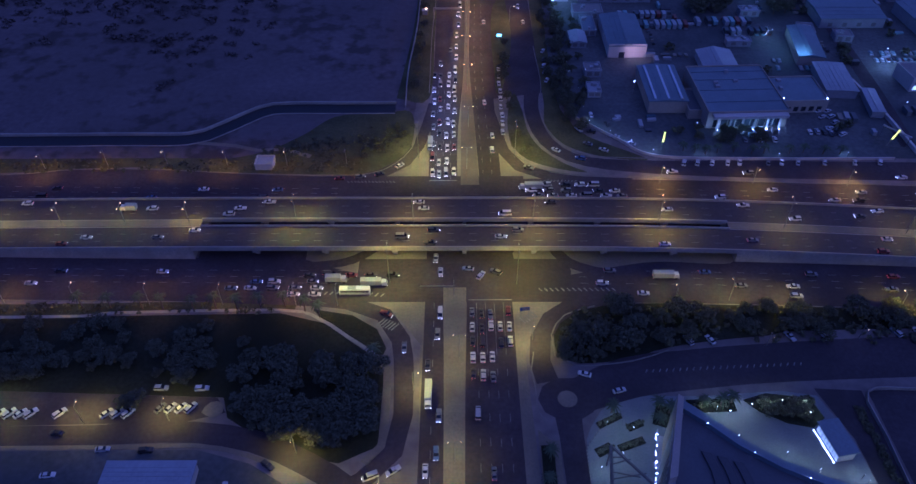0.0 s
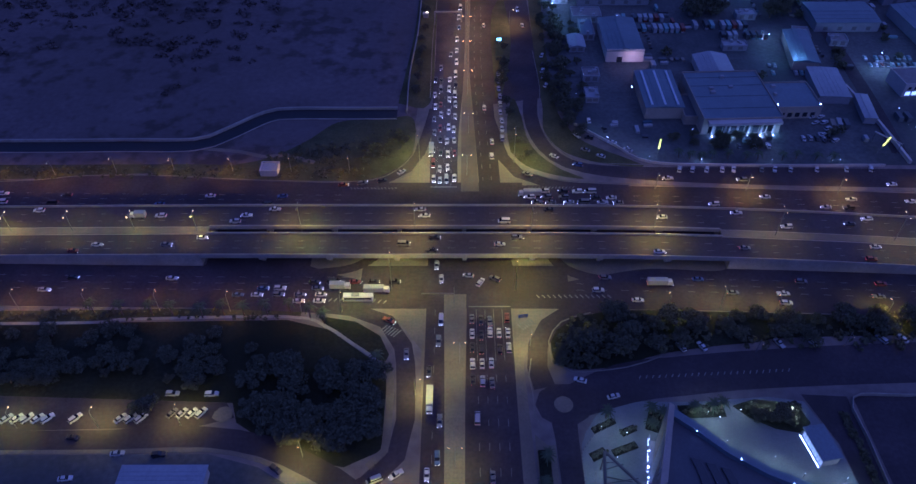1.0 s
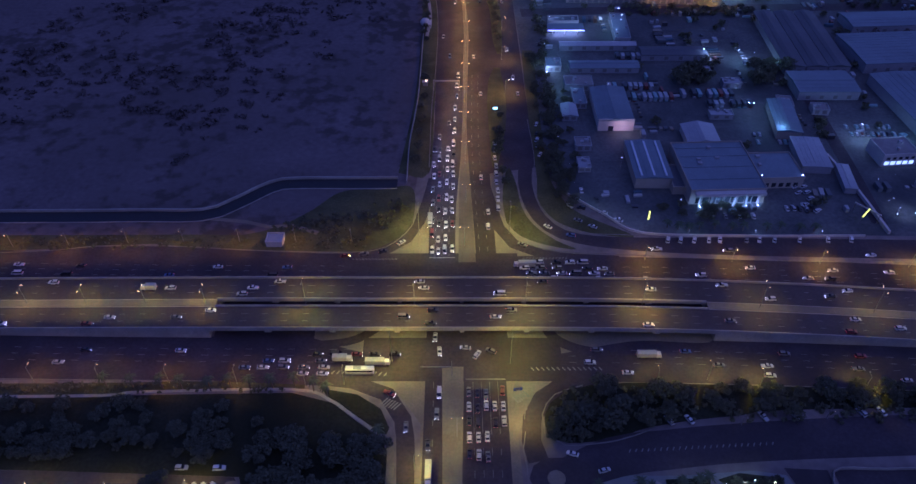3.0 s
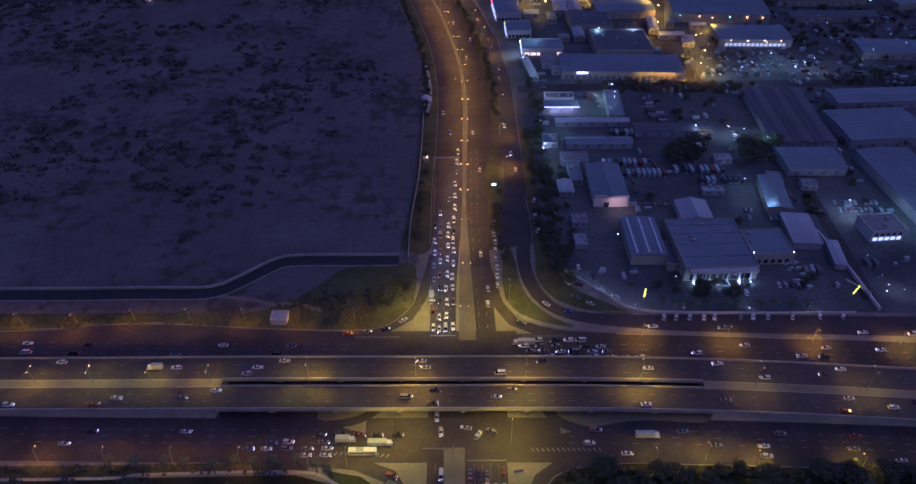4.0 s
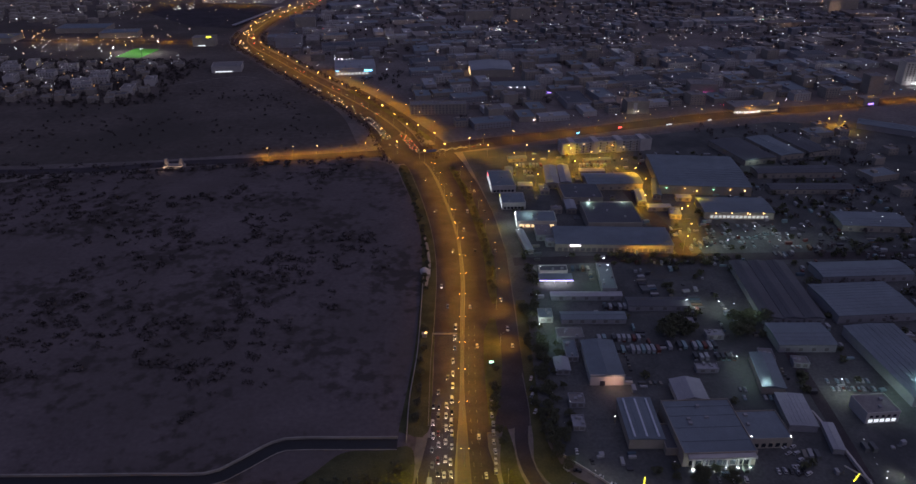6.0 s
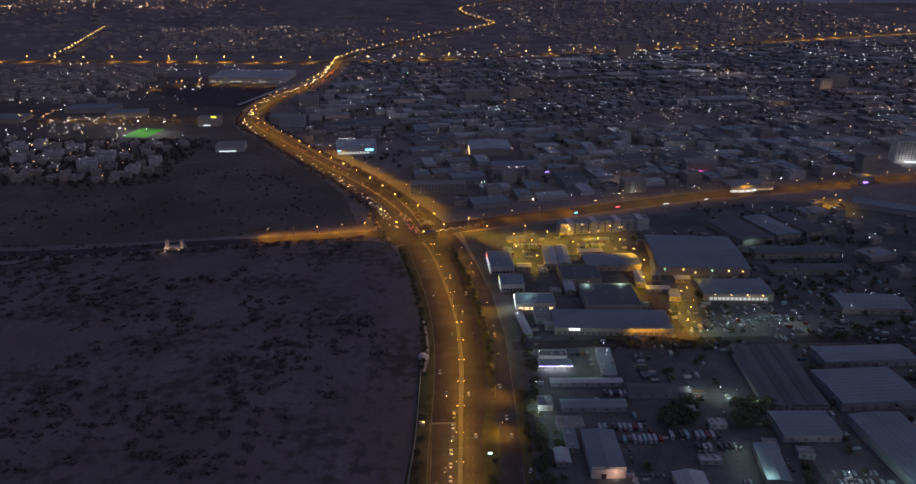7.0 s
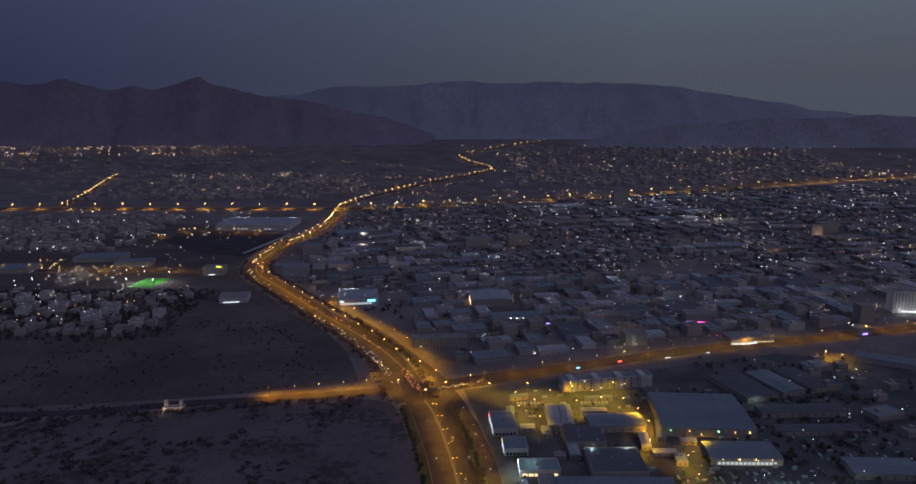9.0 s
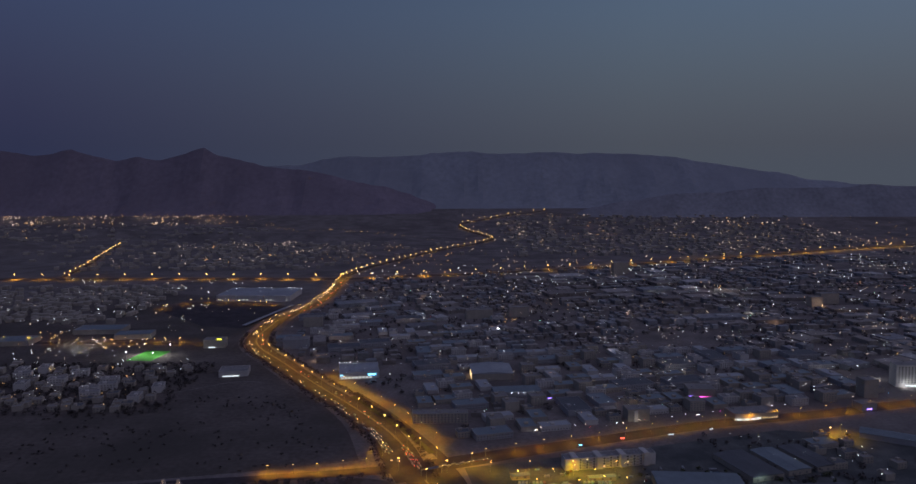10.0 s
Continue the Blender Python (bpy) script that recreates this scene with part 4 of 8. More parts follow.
def building(name, c, w, d, h, a, wall, roof, label, style="flat", category="warehouse", rise=1.2, units=0, lights=0, gap=2.4):
    b = thing(name, pose(c[0], c[1], 0, 0, 0, a), label, category)
    part("wall", box(0, 0, 0, w, d, h), wall, b)
    if style == "flat":
        part("roof", box(0, 0, h, w - 0.5, d - 0.5, 0.12), roof, b)
        bm = bmesh.new()
        for x, y, sx, sy in ((0, -d / 2, w + 0.3, 0.35), (0, d / 2, w + 0.3, 0.35), (-w / 2, 0, 0.35, d - 0.35), (w / 2, 0, 0.35, d - 0.35)):
            add_box(bm, x, y, h - 0.02, sx, sy, 0.8)
        part("parapet", bm, wall, b)
    else:
        ridge_y = style == "gable_y"
        part("roof", gable(w, d, h + 0.25, rise, ridge_y), roof, b)
        bm = bmesh.new()
        seams(bm, w, d, rise, h + 0.25, gap, ridge_y)
        part("roof_seam", bm, roof, b)
    rnd = random.Random(int(c[0] * 7 + c[1]))
    for _ in range(units):
        part("rooftop_unit", box(rnd.uniform(-0.38, 0.38) * w, rnd.uniform(-0.38, 0.38) * d, h + 0.1, rnd.uniform(1.2, 2.4), rnd.uniform(1.2, 2.4), rnd.uniform(1.0, 1.8)), GREYWALL, b)
    return b


# dealership
b = building("showroom_wing", (107, 338), 19.4, 35.4, 7, 0, CREAMWALL, METALROOF, "showroom wing with a ridged metal roof and pale walls", "gable_y", "showroom", 0.8, gap=6.2)
for x in (-6.6, 0.2, 6.8):
    part("roof_light", box(x, 0, 7.6, 1.1, 33, 0.5), SKYLIGHT, b, "long pale roof light")
b = building("showroom", (142.5, 329), 40, 44, 9, 2, CREAMWALL, METALROOF, "large showroom with a blue-grey metal roof and a lit colonnade", "flat", "showroom", units=4)
for y, t in ((-12, 9), (-1, 9.0), (9, 9.0), (17, 9.0)):
    part("roof_step", box(0.5, y, t + 0.1, 38, 1.4, 0.35), METALROOF, b, "low step in the roof sheets")
for k in range(6):
    x = -15 + 6.2 * k
    part("column", box(x, -23.8, 0, 0.9, 0.9, 7.2, 0, 0.85), WHITEWALL, b)
    lamp = bpy.data.lights.new("column_uplight", "POINT") if k == 0 else lamp
    lamp.energy, lamp.color, lamp.shadow_soft_size = 330, (0.7, 1.0, 0.95), 0.15
    ob = new("uplight", lamp)
    ob.parent, ob.location = b, (x + 0.2, -25.2, 0.7)
    bm = bmesh.new()
    add_bead(bm, x + 0.2, -24.8, 0.6, 0.24)
    part("uplight_lamp", bm, COOL, b, "glowing white floor uplight")
part("canopy", box(0.5, -23.6, 7.2, 37, 3.4, 1.5), WHITEWALL, b, "pale entrance canopy")
pane_row(b, 34, 44, 0.6, 5.2, 9, 3.2, "s", DARKGLASS)
b = building("showroom_annex", (176, 332), 23.7, 23.6, 6.6, 2, CREAMWALL, METALROOF, "low annex with a metal roof", "flat", "showroom", units=2)
pane_row(b, 20, 23.6, 1.0, 2.6, 5, 2.4, "s", DARKGLASS)
for x, y in ((165, 321), (187, 321), (92.5, 338), (160, 352)):
    placed("floodlight", lambda m: (lambda t: (part("pole", add_tube(bmesh.new(), (0, 0, 0), (0, 0, 8), 0.1, 0.07, 6), STEEL, t), part("lamp_glass", (lambda q: (add_bead(q, 0, 0, 8.1, 0.32), q)[1])(bmesh.new()), COOL, t, "glowing white floodlight"), t)[2])(thing("floodlight_mast", m, "slim steel mast with a bright white floodlight", "floodlight", "floodlights")), pose(x, y, 0))
building("link_block", (121, 325), 9, 20, 4.6, 0, CREAMWALL, DARKROOF, "low dark link between the showrooms", "flat", "showroom")
building("tent_hall", (144, 367), 18.6, 20, 4.5, 0, WHITEWALL, PALEROOF, "pale curved tent-like hall", "gable_y", "hall", 2.2)
b = building("service_building", (96, 397), 21, 39, 6.8, 0, WHITEWALL, METALROOF, "white workshop with a lit gable wall and metal roof", "gable_y", "workshop", 1.4)
part("gable_wall", box(0, -19.7, 0, 21.6, 0.5, 8.2), WHITEWALL, b, "warm-lit white gable wall")
part("doorway", box(-3, -20.0, 0, 3.2, 0.2, 3.4), DARKGLASS, b, "dark doorway")
lamp = bpy.data.lights.new("gable_light", "POINT")
lamp.energy, lamp.color, lamp.shadow_soft_size = 900, (1.0, 0.66, 0.42), 0.3
ob = new("wall_lamp", lamp)
ob.parent, ob.location = b, (4, -24, 5)
building("long_shed", (199, 385), 14, 36, 5.5, -8, CREAMWALL, METALROOF, "long narrow shed with a metal roof", "gable_y", "shed")
building("car_canopy", (202, 348), 15.8, 29, 4.6, -5, GREYWALL, PALEROOF, "pale flat parking canopy", "gable_y", "canopy", 0.3)
building("car_canopy", (214, 326), 6, 22, 3.6, -8, GREYWALL, PALEROOF, "narrow pale parking canopy", "gable_y", "canopy", 0.2)
b = building("office_house", (249, 349), 20.5, 16.6, 7.5, 5, WHITEWALL, FLATROOF, "white two-storey office with lit windows", "flat", "office", units=2)
pane_row(b, 18, 16.6, 1.0, 2.2, 5, 2.6, "s", COOLDIM)
pane_row(b, 18, 16.6, 4.4, 1.6, 5, 2.0, "s", DARKGLASS)
for nm, c, w, d, h, a, roof, st in (
        ("warehouse", (237, 425), 38.7, 26.6, 6, 0, METALROOF, "gable_x"), ("warehouse", (291, 395), 36, 78, 7, 4, METALROOF, "gable_y"),
        ("warehouse", (302, 470), 60, 44, 7, 4, METALROOF, "gable_x"), ("canopy_hall", (325, 517), 74, 23, 6, 3, METALROOF, "gable_x"),
        ("parking_shed", (229, 488), 13.6, 85, 5.5, -3, DARKROOF, "gable_y"), ("parking_shed", (244, 488), 13.6, 85, 5.5, -3, DARKROOF, "gable_y"),
        ("parking_shed", (259, 488), 13.6, 85, 5.5, -3, DARKROOF, "gable_y"), ("small_block", (120, 508), 11, 40, 5, -3, METALROOF, "flat"),
        ("store_row", (100, 482), 53, 6, 4, 0, PALEROOF, "gable_x"), ("warehouse", (145, 620), 48.4, 46, 8.5, 0, DARKROOF, "flat"),
        ("warehouse", (164, 706), 56, 26, 7, 2, METALROOF, "gable_x"), ("warehouse", (126, 676), 38, 36, 6.5, 2, DARKROOF, "flat"),
        ("shed", (103, 722), 13, 50, 6, -3, PALEROOF, "gable_y"), ("shed", (117, 724), 11, 49, 6, -3, PALEROOF, "gable_y"),
        ("shed", (112, 648), 9, 24, 5, 0, PALEROOF, "gable_y"), ("shed", (184, 668), 8, 30, 4.5, -6, PALEROOF, "gable_y"),
        ("shed", (205, 690), 8, 42, 4.5, -12, METALROOF, "gable_y"), ("shed", (196, 645), 22, 8, 4, 0, PALEROOF, "gable_x"),
        ("kiosk_block", (80, 590), 14, 22, 5, 0, FLATROOF, "flat"), ("kiosk_block", (86, 572), 12, 9, 4.5, 0, PALEROOF, "flat"),
        ("shed", (62, 574), 6, 40, 3.8, 8, PALEROOF, "gable_y"), ("low_store", (100, 452), 46, 10, 4, 0, METALROOF, "gable_x"),
        ("low_store", (80, 430), 18, 12, 4, 0, FLATROOF, "flat"), ("low_store", (160, 445), 20, 8, 3.5, 0, PALEROOF, "flat"),
        ("low_store", (74, 360), 9, 9, 3.5, 0, FLATROOF, "flat"), ("low_store", (78, 412), 8, 20, 3.5, 0, METALROOF, "flat"),
        ("low_store", (163, 392), 14, 6, 3, 0, PALEROOF, "flat"), ("low_store", (206, 404), 9, 12, 4, -8, FLATROOF, "flat"),
        ("warehouse", (380, 610), 60, 30, 6, -4, METALROOF, "gable_x"), ("warehouse", (330, 800), 40, 70, 6, 16, DARKROOF, "gable_y"),
        ("warehouse", (372, 812), 30, 64, 6, 16, METALROOF, "gable_y"), ("warehouse", (408, 822), 28, 64, 6, 16, DARKROOF, "gable_y"),
        ("shed", (163, 724), 56, 6, 5, 2, PALEROOF, "gable_x"), ("shed", (60, 735), 8, 26, 4, -3, METALROOF, "gable_y"), ("shed", (74, 700), 14, 10, 4, 0, PALEROOF, "gable_x"), ("shed", (72, 778), 20, 8, 4, 12, METALROOF, "gable_x"), ("shed", (148, 738), 26, 9, 4.5, 0, PALEROOF, "gable_x"), ("shed", (160, 772), 30, 7, 4, 8, METALROOF, "gable_x"), ("shed", (92, 690), 9, 18, 4, 0, FLATROOF, "flat"), ("low_store", (208, 632), 10, 18, 4, -8, PALEROOF, "flat"), ("low_store", (226, 668), 14, 8, 4, -4, PALEROOF, "gable_x"), ("low_store", (98, 640), 10, 8, 4, 0, FLATROOF, "flat"), ("low_store", (66, 455), 10, 12, 4, 0, METALROOF, "flat"), ("low_store", (70, 395), 9, 14, 3.5, 0, PALEROOF, "gable_y"), ("low_store", (72, 340), 7, 10, 3, 0, PALEROOF, "flat"), ("low_store", (180, 430), 12, 7, 3.5, 0, PALEROOF, "flat"), ("low_store", (226, 398), 10, 8, 3.5, -6, FLATROOF, "flat"), ("workshop_shed", (150, 470), 44, 12, 4.5, 0, DARKROOF, "gable_x"),
        ("warehouse", (365, 735), 90, 20, 6, 2, DARKROOF, "gable_x"), ("warehouse", (360, 690), 84, 16, 5, 0, DARKROOF, "gable_x")):
    b = building(nm, c, w, d, h, a, CREAMWALL if c[1] > 600 else GREYWALL, roof, "industrial %s with a %s roof" % (nm.replace("_", " "), {METALROOF: "blue-grey metal", DARKROOF: "dark sheet", PALEROOF: "pale sheet", FLATROOF: "flat"}[roof]), st, "warehouse", units=3 if st == "flat" else 0, gap=4.0)
    pane_row(b, w * 0.9, d, 1.0, 2.4, max(2, int(w / 9)), 2.6, "s", SHUTTER, "shutter")

# trade hall with an illuminated front
b = building("trade_hall", (137, 575), 99, 34.5, 7, -2, CREAMWALL, METALROOF, "long trade hall with a lit loading front and metal roof", "gable_x", "warehouse", 1.0, gap=3.0)
pane_row(b, 96, 34.5, 0.3, 3.2, 20, 3.4, "s", SHUTTER, "loading_door")
part("sign", box(-33, -17.8, 5.2, 9, 0.4, 1.4), SIGNWHITE, b, "glowing white sign band")
for k in range(4):
    lamp = bpy.data.lights.new("loading_light", "POINT") if k == 0 else lamp
    lamp.energy, lamp.color, lamp.shadow_soft_size = 620, SODIUM, 0.3
    ob = new("loading_lamp", lamp)
    ob.parent, ob.location = b, (16 + 8 * k, -19.5, 5.6)
b = building("distribution_hall", (255, 724), 90, 88, 9.5, -5, CREAMWALL, METALROOF, "huge distribution hall with a plain blue-grey roof", "gable_x", "warehouse", 1.5, gap=6.0)
for x, mat in ((-38, GREENGLOW), (-20, AMBER), (8, GREENGLOW), (24, AMBER), (38, AMBER)):
    bm = bmesh.new()
    add_bead(bm, x, -44.8, 6.5, 0.5)
    part("wall_lamp", bm, mat, b, "glowing wall lamp")
b = building("depot", (266, 640), 64, 34, 7, -2, CREAMWALL, METALROOF, "depot with a brightly lit glazed front", "gable_x", "warehouse", 1.0, gap=4.0)
pane_row(b, 54, 34, 1.0, 2.6, 14, 2.9, "s", DEPOTGLOW)
for k in range(4):
    bm = bmesh.new()
    add_bead(bm, -22 + 14.6 * k, -17.8, 6.4, 0.5)
    part("wall_lamp", bm, AMBER, b, "glowing amber wall lamp")
# shops along the service road
for c, w, d, h, a, sign in (((50, 708), 24, 42, 7, 4, REDGLOW), ((58, 658), 22.4, 24.5, 6.5, 2, YELLOWGLOW), ((76, 617), 35.8, 22, 6, 0, COOL)):
    b = building("roadside_shop", c, w, d, h, a, WHITEWALL, METALROOF, "roadside shop with a glowing front and metal roof", "flat", "shop", units=3)
    pane_row(b, w, d * 0.9, 0.4, 2.8, 6, d * 0.11, "w", COOLDIM, "shopfront")
    pane_row(b, w * 0.9, d, 0.6, 2.4, 6, w * 0.11, "s", WARMDIM if c[1] == 617 else DARKGLASS, "shopfront")
    part("sign", box(-w / 2 - 0.3, 2, h - 1.2, 0.3, d * 0.7, 0.6), COOLDIM, b, "glowing white fascia sign")
    part("sign", box(-w / 2 - 0.45, d * 0.28, h - 0.2, 0.3, d * 0.2, 0.8), sign, b, "small glowing coloured sign")
# filling station
b = thing("filling_station", pose(80, 506, 0), "filling station canopy with a glowing white and violet edge", "petrol station")
part("canopy", box(0, 0, 4.6, 26.2, 11, 0.9), METALROOF, b)
part("fascia", box(0, -5.65, 4.65, 26.4, 0.25, 0.8), COOLDIM, b, "glowing white fascia")
part("light_band", box(0, -5.75, 5.3, 26.0, 0.2, 0.25), VIOLETGLOW, b, "violet light band")
for x in (-9, 0, 9):
    for y in (-2.6, 2.6):
        part("column", box(x, y, 0, 0.5, 0.5, 4.6), STEEL, b)
    part("pump", box(x, 0, 0, 0.7, 1.8, 1.7), WHITEWALL, b)
lamp = bpy.data.lights.new("canopy_light", "AREA")
lamp.energy, lamp.color, lamp.shape, lamp.size, lamp.size_y = 2600, (0.85, 0.95, 1.0), "RECTANGLE", 22, 8
ob = new("canopy_lamp", lamp)
ob.parent, ob.location = b, (0, 0, 4.5)
building("station_shop", (80, 521), 22, 9, 4.5, 0, WHITEWALL, DARKROOF, "dark-roofed filling station shop", "flat", "shop", units=2)
# apartment block
b = building("apartment_block", (176, 812), 107, 15, 13, 9, WHITEWALL, FLATROOF, "long pale four-storey apartment block with stair towers", "flat", "apartment block", units=12)
for x in (-42, -14, 14, 42):
    part("stair_tower", box(x, -1, 0, 6.5, 17.5, 15), WHITEWALL, b)
for fl in range(4):
    for x in (-28, 0, 28):
        for k in range(5):
            part("balcony", box(x - 8 + 4 * k, -8.2, 1.2 + 3.1 * fl, 3.2, 1.6, 1.0), CREAMWALL, b) if k % 2 else part("window", box(x - 8 + 4 * k, -7.55, 1.4 + 3.1 * fl, 1.8, 0.14, 1.5), WARMDIM if (fl * 5 + k + x) % 11 == 0 else DARKGLASS, b)

# south-west roof and kiosk by the canal
building("store", (-95, 110), 27, 20, 4.6, 0, WHITEWALL, PALEROOF, "store with a pale flat sheet roof", "gable_x", "store", 0.3, gap=1.5)
building("pump_house", (-90, 277), 8.2, 6.9, 2.8, 0, WHITEWALL, PALEROOF, "small white pump house on the verge", "flat", "pump house")

# ---- office building and forecourt ----
office = thing("office_building", Matrix.Identity(4), "blue-grey glazed office building with a sharp wedge-shaped plan", "office")
OUT = [(67, 130), (74, 124), (82, 116), (92, 109), (104, 103), (118, 98), (118, 60), (59, 60), (58.5, 104), (62, 118)]


def prism(ring, z0, z1):
    bm = bmesh.new()
    low, top = ([bm.verts.new((x, y, z)) for x, y in ring] for z in (z0, z1))
    for i in range(len(ring)):
        j = (i + 1) % len(ring)
        bm.faces.new((low[i], low[j], top[j], top[i]))
    bm.faces.new(top)
    bm.faces.new(low[::-1])
    bmesh.ops.recalc_face_normals(bm, faces=bm.faces)
    return bm


def shrunk(ring, k, cx=82, cy=90):
    return [(cx + (x - cx) * k, cy + (y - cy) * k) for x, y in ring]


part("wall", prism(OUT, 0, 21), GREYWALL, office)
part("roof", prism(shrunk(OUT, 0.93), 21, 21.3), DARKROOF, office, "dark blue-grey roof")
part("roof_edge", prism(OUT[:6] + [(x - 1.4, y - 2.2) for x, y in OUT[5::-1]], 20.6, 23.2), METALROOF, office, "raised curved roof edge")
part("side_fin", prism([(66.5, 131), (68, 130), (60.5, 104), (58, 103)], 0, 24), CREAMWALL, office, "pale lit side wall")
for k in range(8):
    part("solar_panel", box(80 + 3.2 * (k % 4), 100 - 4.5 * (k // 4), 21.5, 2.6, 3.6, 0.25, -35), DARKGLASS, office)
for k in range(3):
    ring = [(69.5 + 4.2 * k + 1.5 * math.sin(0.6 * j), 113 - 1.6 * k - 3.2 * j) for j in range(6)]
    part("roof_light", prism(ring + [(x + 2.6, y - 0.8) for x, y in ring[::-1]], 21.3, 21.9), DARKGLASS, office, "curved dark roof light")
for k in range(13):
    t = (k + 0.5) / 13
    part("wall_fin", box(67.0 + (58.3 - 67.0) * t - 0.5, 130 + (104 - 130) * t, 0, 0.9, 0.35, 20.5, 70), CREAMWALL, office)
part("plant_room", box(90, 84, 21.2, 14, 12, 3), GREYWALL, office)
for fl in range(5):
    for k in range(5):
        a, c = OUT[k], OUT[k + 1]
        n = 3
        for q in range(n):
            t = (q + 0.5) / n
            part("window", box(a[0] + (c[0] - a[0]) * t, a[1] + (c[1] - a[1]) * t, 1.0 + 4 * fl, math.dist(a, c) / n * 0.86, 0.3, 2.8, math.degrees(math.atan2(c[1] - a[1], c[0] - a[0]))), DARKGLASS, office)
for x, y in ((73, 121), (84, 111.5), (97, 103.5)):
    bm = bmesh.new()
    add_bead(bm, x, y, 23.5, 0.18)
    part("roof_lamp", bm, COOL, office, "small white roof lamp")
b = thing("glass_pavilion", pose(119.5, 128, 0, 0, 0, -80), "dark-roofed pavilion with a light strip along its glazed wall", "pavilion")
part("roof", box(0, 1.2, 4.2, 13, 7.4, 0.4), METALROOF, b)
part("wall", box(0, 1.4, 0, 12, 5.8, 4.2), GREYWALL, b)
for k in range(8):
    part("window", box(-5.2 + 1.5 * k, -1.6, 0.5, 1.2, 0.15, 3.4), COOLFAINT, b, "softly lit glazing")
part("light_strip", box(0, -2.3, 0.05, 12.4, 0.12, 0.12), STRIPGLOW, b, "bright white floor light strip")
b = thing("entrance_frame", pose(62.4, 123.2, 0, 0, 0, 78.8), "glazed entrance lobby outlined by white light strips", "gateway")
part("base", box(0, -1.6, 0, 17.4, 2.6, 0.25), GREYWALL, b)
for x in (-8.4, -2.8, 2.8, 8.4):
    part("post", box(x, 0, 0.2, 0.3, 0.3, 3.4), GREYWALL, b)
    part("light_strip", box(x - 0.6 if x > 0 else x + 0.6, 0, 0.3, 2.6, 0.1, 0.1), STRIPGLOW, b, "white light strip")
part("beam", box(0, 0, 3.6, 17.4, 0.3, 0.3), GREYWALL, b)
for x in (-7.4, -3.4, 2.4, 6.6):
    bm = bmesh.new()
    add_bead(bm, x, 0.3, 3.9, 0.28)
    part("lamp_glass", bm, COOL, b, "bright white lobby lamp")
part("light_strip", box(-0.5, -2.0, 2.6, 5.4, 0.16, 0.4), STRIPGLOW, b, "bright white wall strip")
b = thing("steel_canopy", Matrix.Identity(4), "dark open steel canopy frame of crossing beams on the forecourt", "canopy")
for a, c in (((46.6, 122), (43.5, 96)), ((46.6, 122), (57.4, 108.8)), ((57.4, 108.8), (56.5, 96)), ((43.5, 96), (56.5, 96))):
    part("beam", add_tube(bmesh.new(), (*a, 10), (*c, 10), 0.5, 0.5, 6), DARKROOF, b)
for k in range(9):
    y = 118 - 2.4 * k
    part("brace", add_tube(bmesh.new(), (np.interp(y, [96, 122], [43.5, 46.6]), y, 10), (np.interp(y, [96, 108.8, 122], [56.5, 57.4, 46.6]), y + (1.8 if k % 2 else -1.8) * (1 if 98 < y < 116 else 0), 10), 0.2, 0.2, 5), DARKROOF, b)
for x, y in ((46.5, 121), (44, 99), (56.8, 107.5), (56, 98)):
    part("post", add_tube(bmesh.new(), (x, y, 0), (x, y, 10), 0.3, 0.25, 6), DARKROOF, b)
for x, y, w, d, a in ((49.8, 137.3, 9, 2.4, 27), (58, 135.4, 5.6, 2.6, 24), (55.7, 128.4, 9, 2.6, 21), (46.6, 126.4, 5.6, 3.2, 26), (67.6, 139, 5, 8, -20), (28.5, 118, 4, 20, 0), (85, 143, 16, 5, 2)):
    tagged(part("planting_bed", box(x, y, 0.03, w, d, 0.4, a), GRASS), "raised planting bed with low shrubs on the forecourt", "planting bed")
tagged(part("planting_bed", prism([(96.4, 145.2), (100.6, 140.6), (108.8, 136), (116.5, 134.4), (121.3, 138), (119, 145.8), (104.7, 147.8)], 0.03, 0.45), GRASS), "wide dark planting bed with dense shrubs", "planting bed")
for k in range(15):
    tagged(part("bollard", add_tube(bmesh.new(), (0, 0, 0), (0, 0, 0.9), 0.12, 0.1, 6), CONCRETE), "short concrete bollard at the forecourt's edge", "bollard", "bollards").location = (40.9 + 0.5 * max(0, k - 8) ** 1.3, 116 + 1.25 * k, 0.05)


def build_bollard(m):
    t = thing("bollard_lamp", m, "small glowing bollard lamp on the forecourt", "lamp", "bollard lamps")
    part("post", add_tube(bmesh.new(), (0, 0, 0), (0, 0, 2.6), 0.07, 0.05, 6), STEEL, t)
    bm = bmesh.new()
    add_bead(bm, 0, 0, 2.7, 0.1)
    part("lamp_glass", bm, COOL, t, "glowing white lamp glass")
    q = new("bollard_light", BOLLARD)
    q.parent, q.location = t, (0, 0, 3.2)
    return t


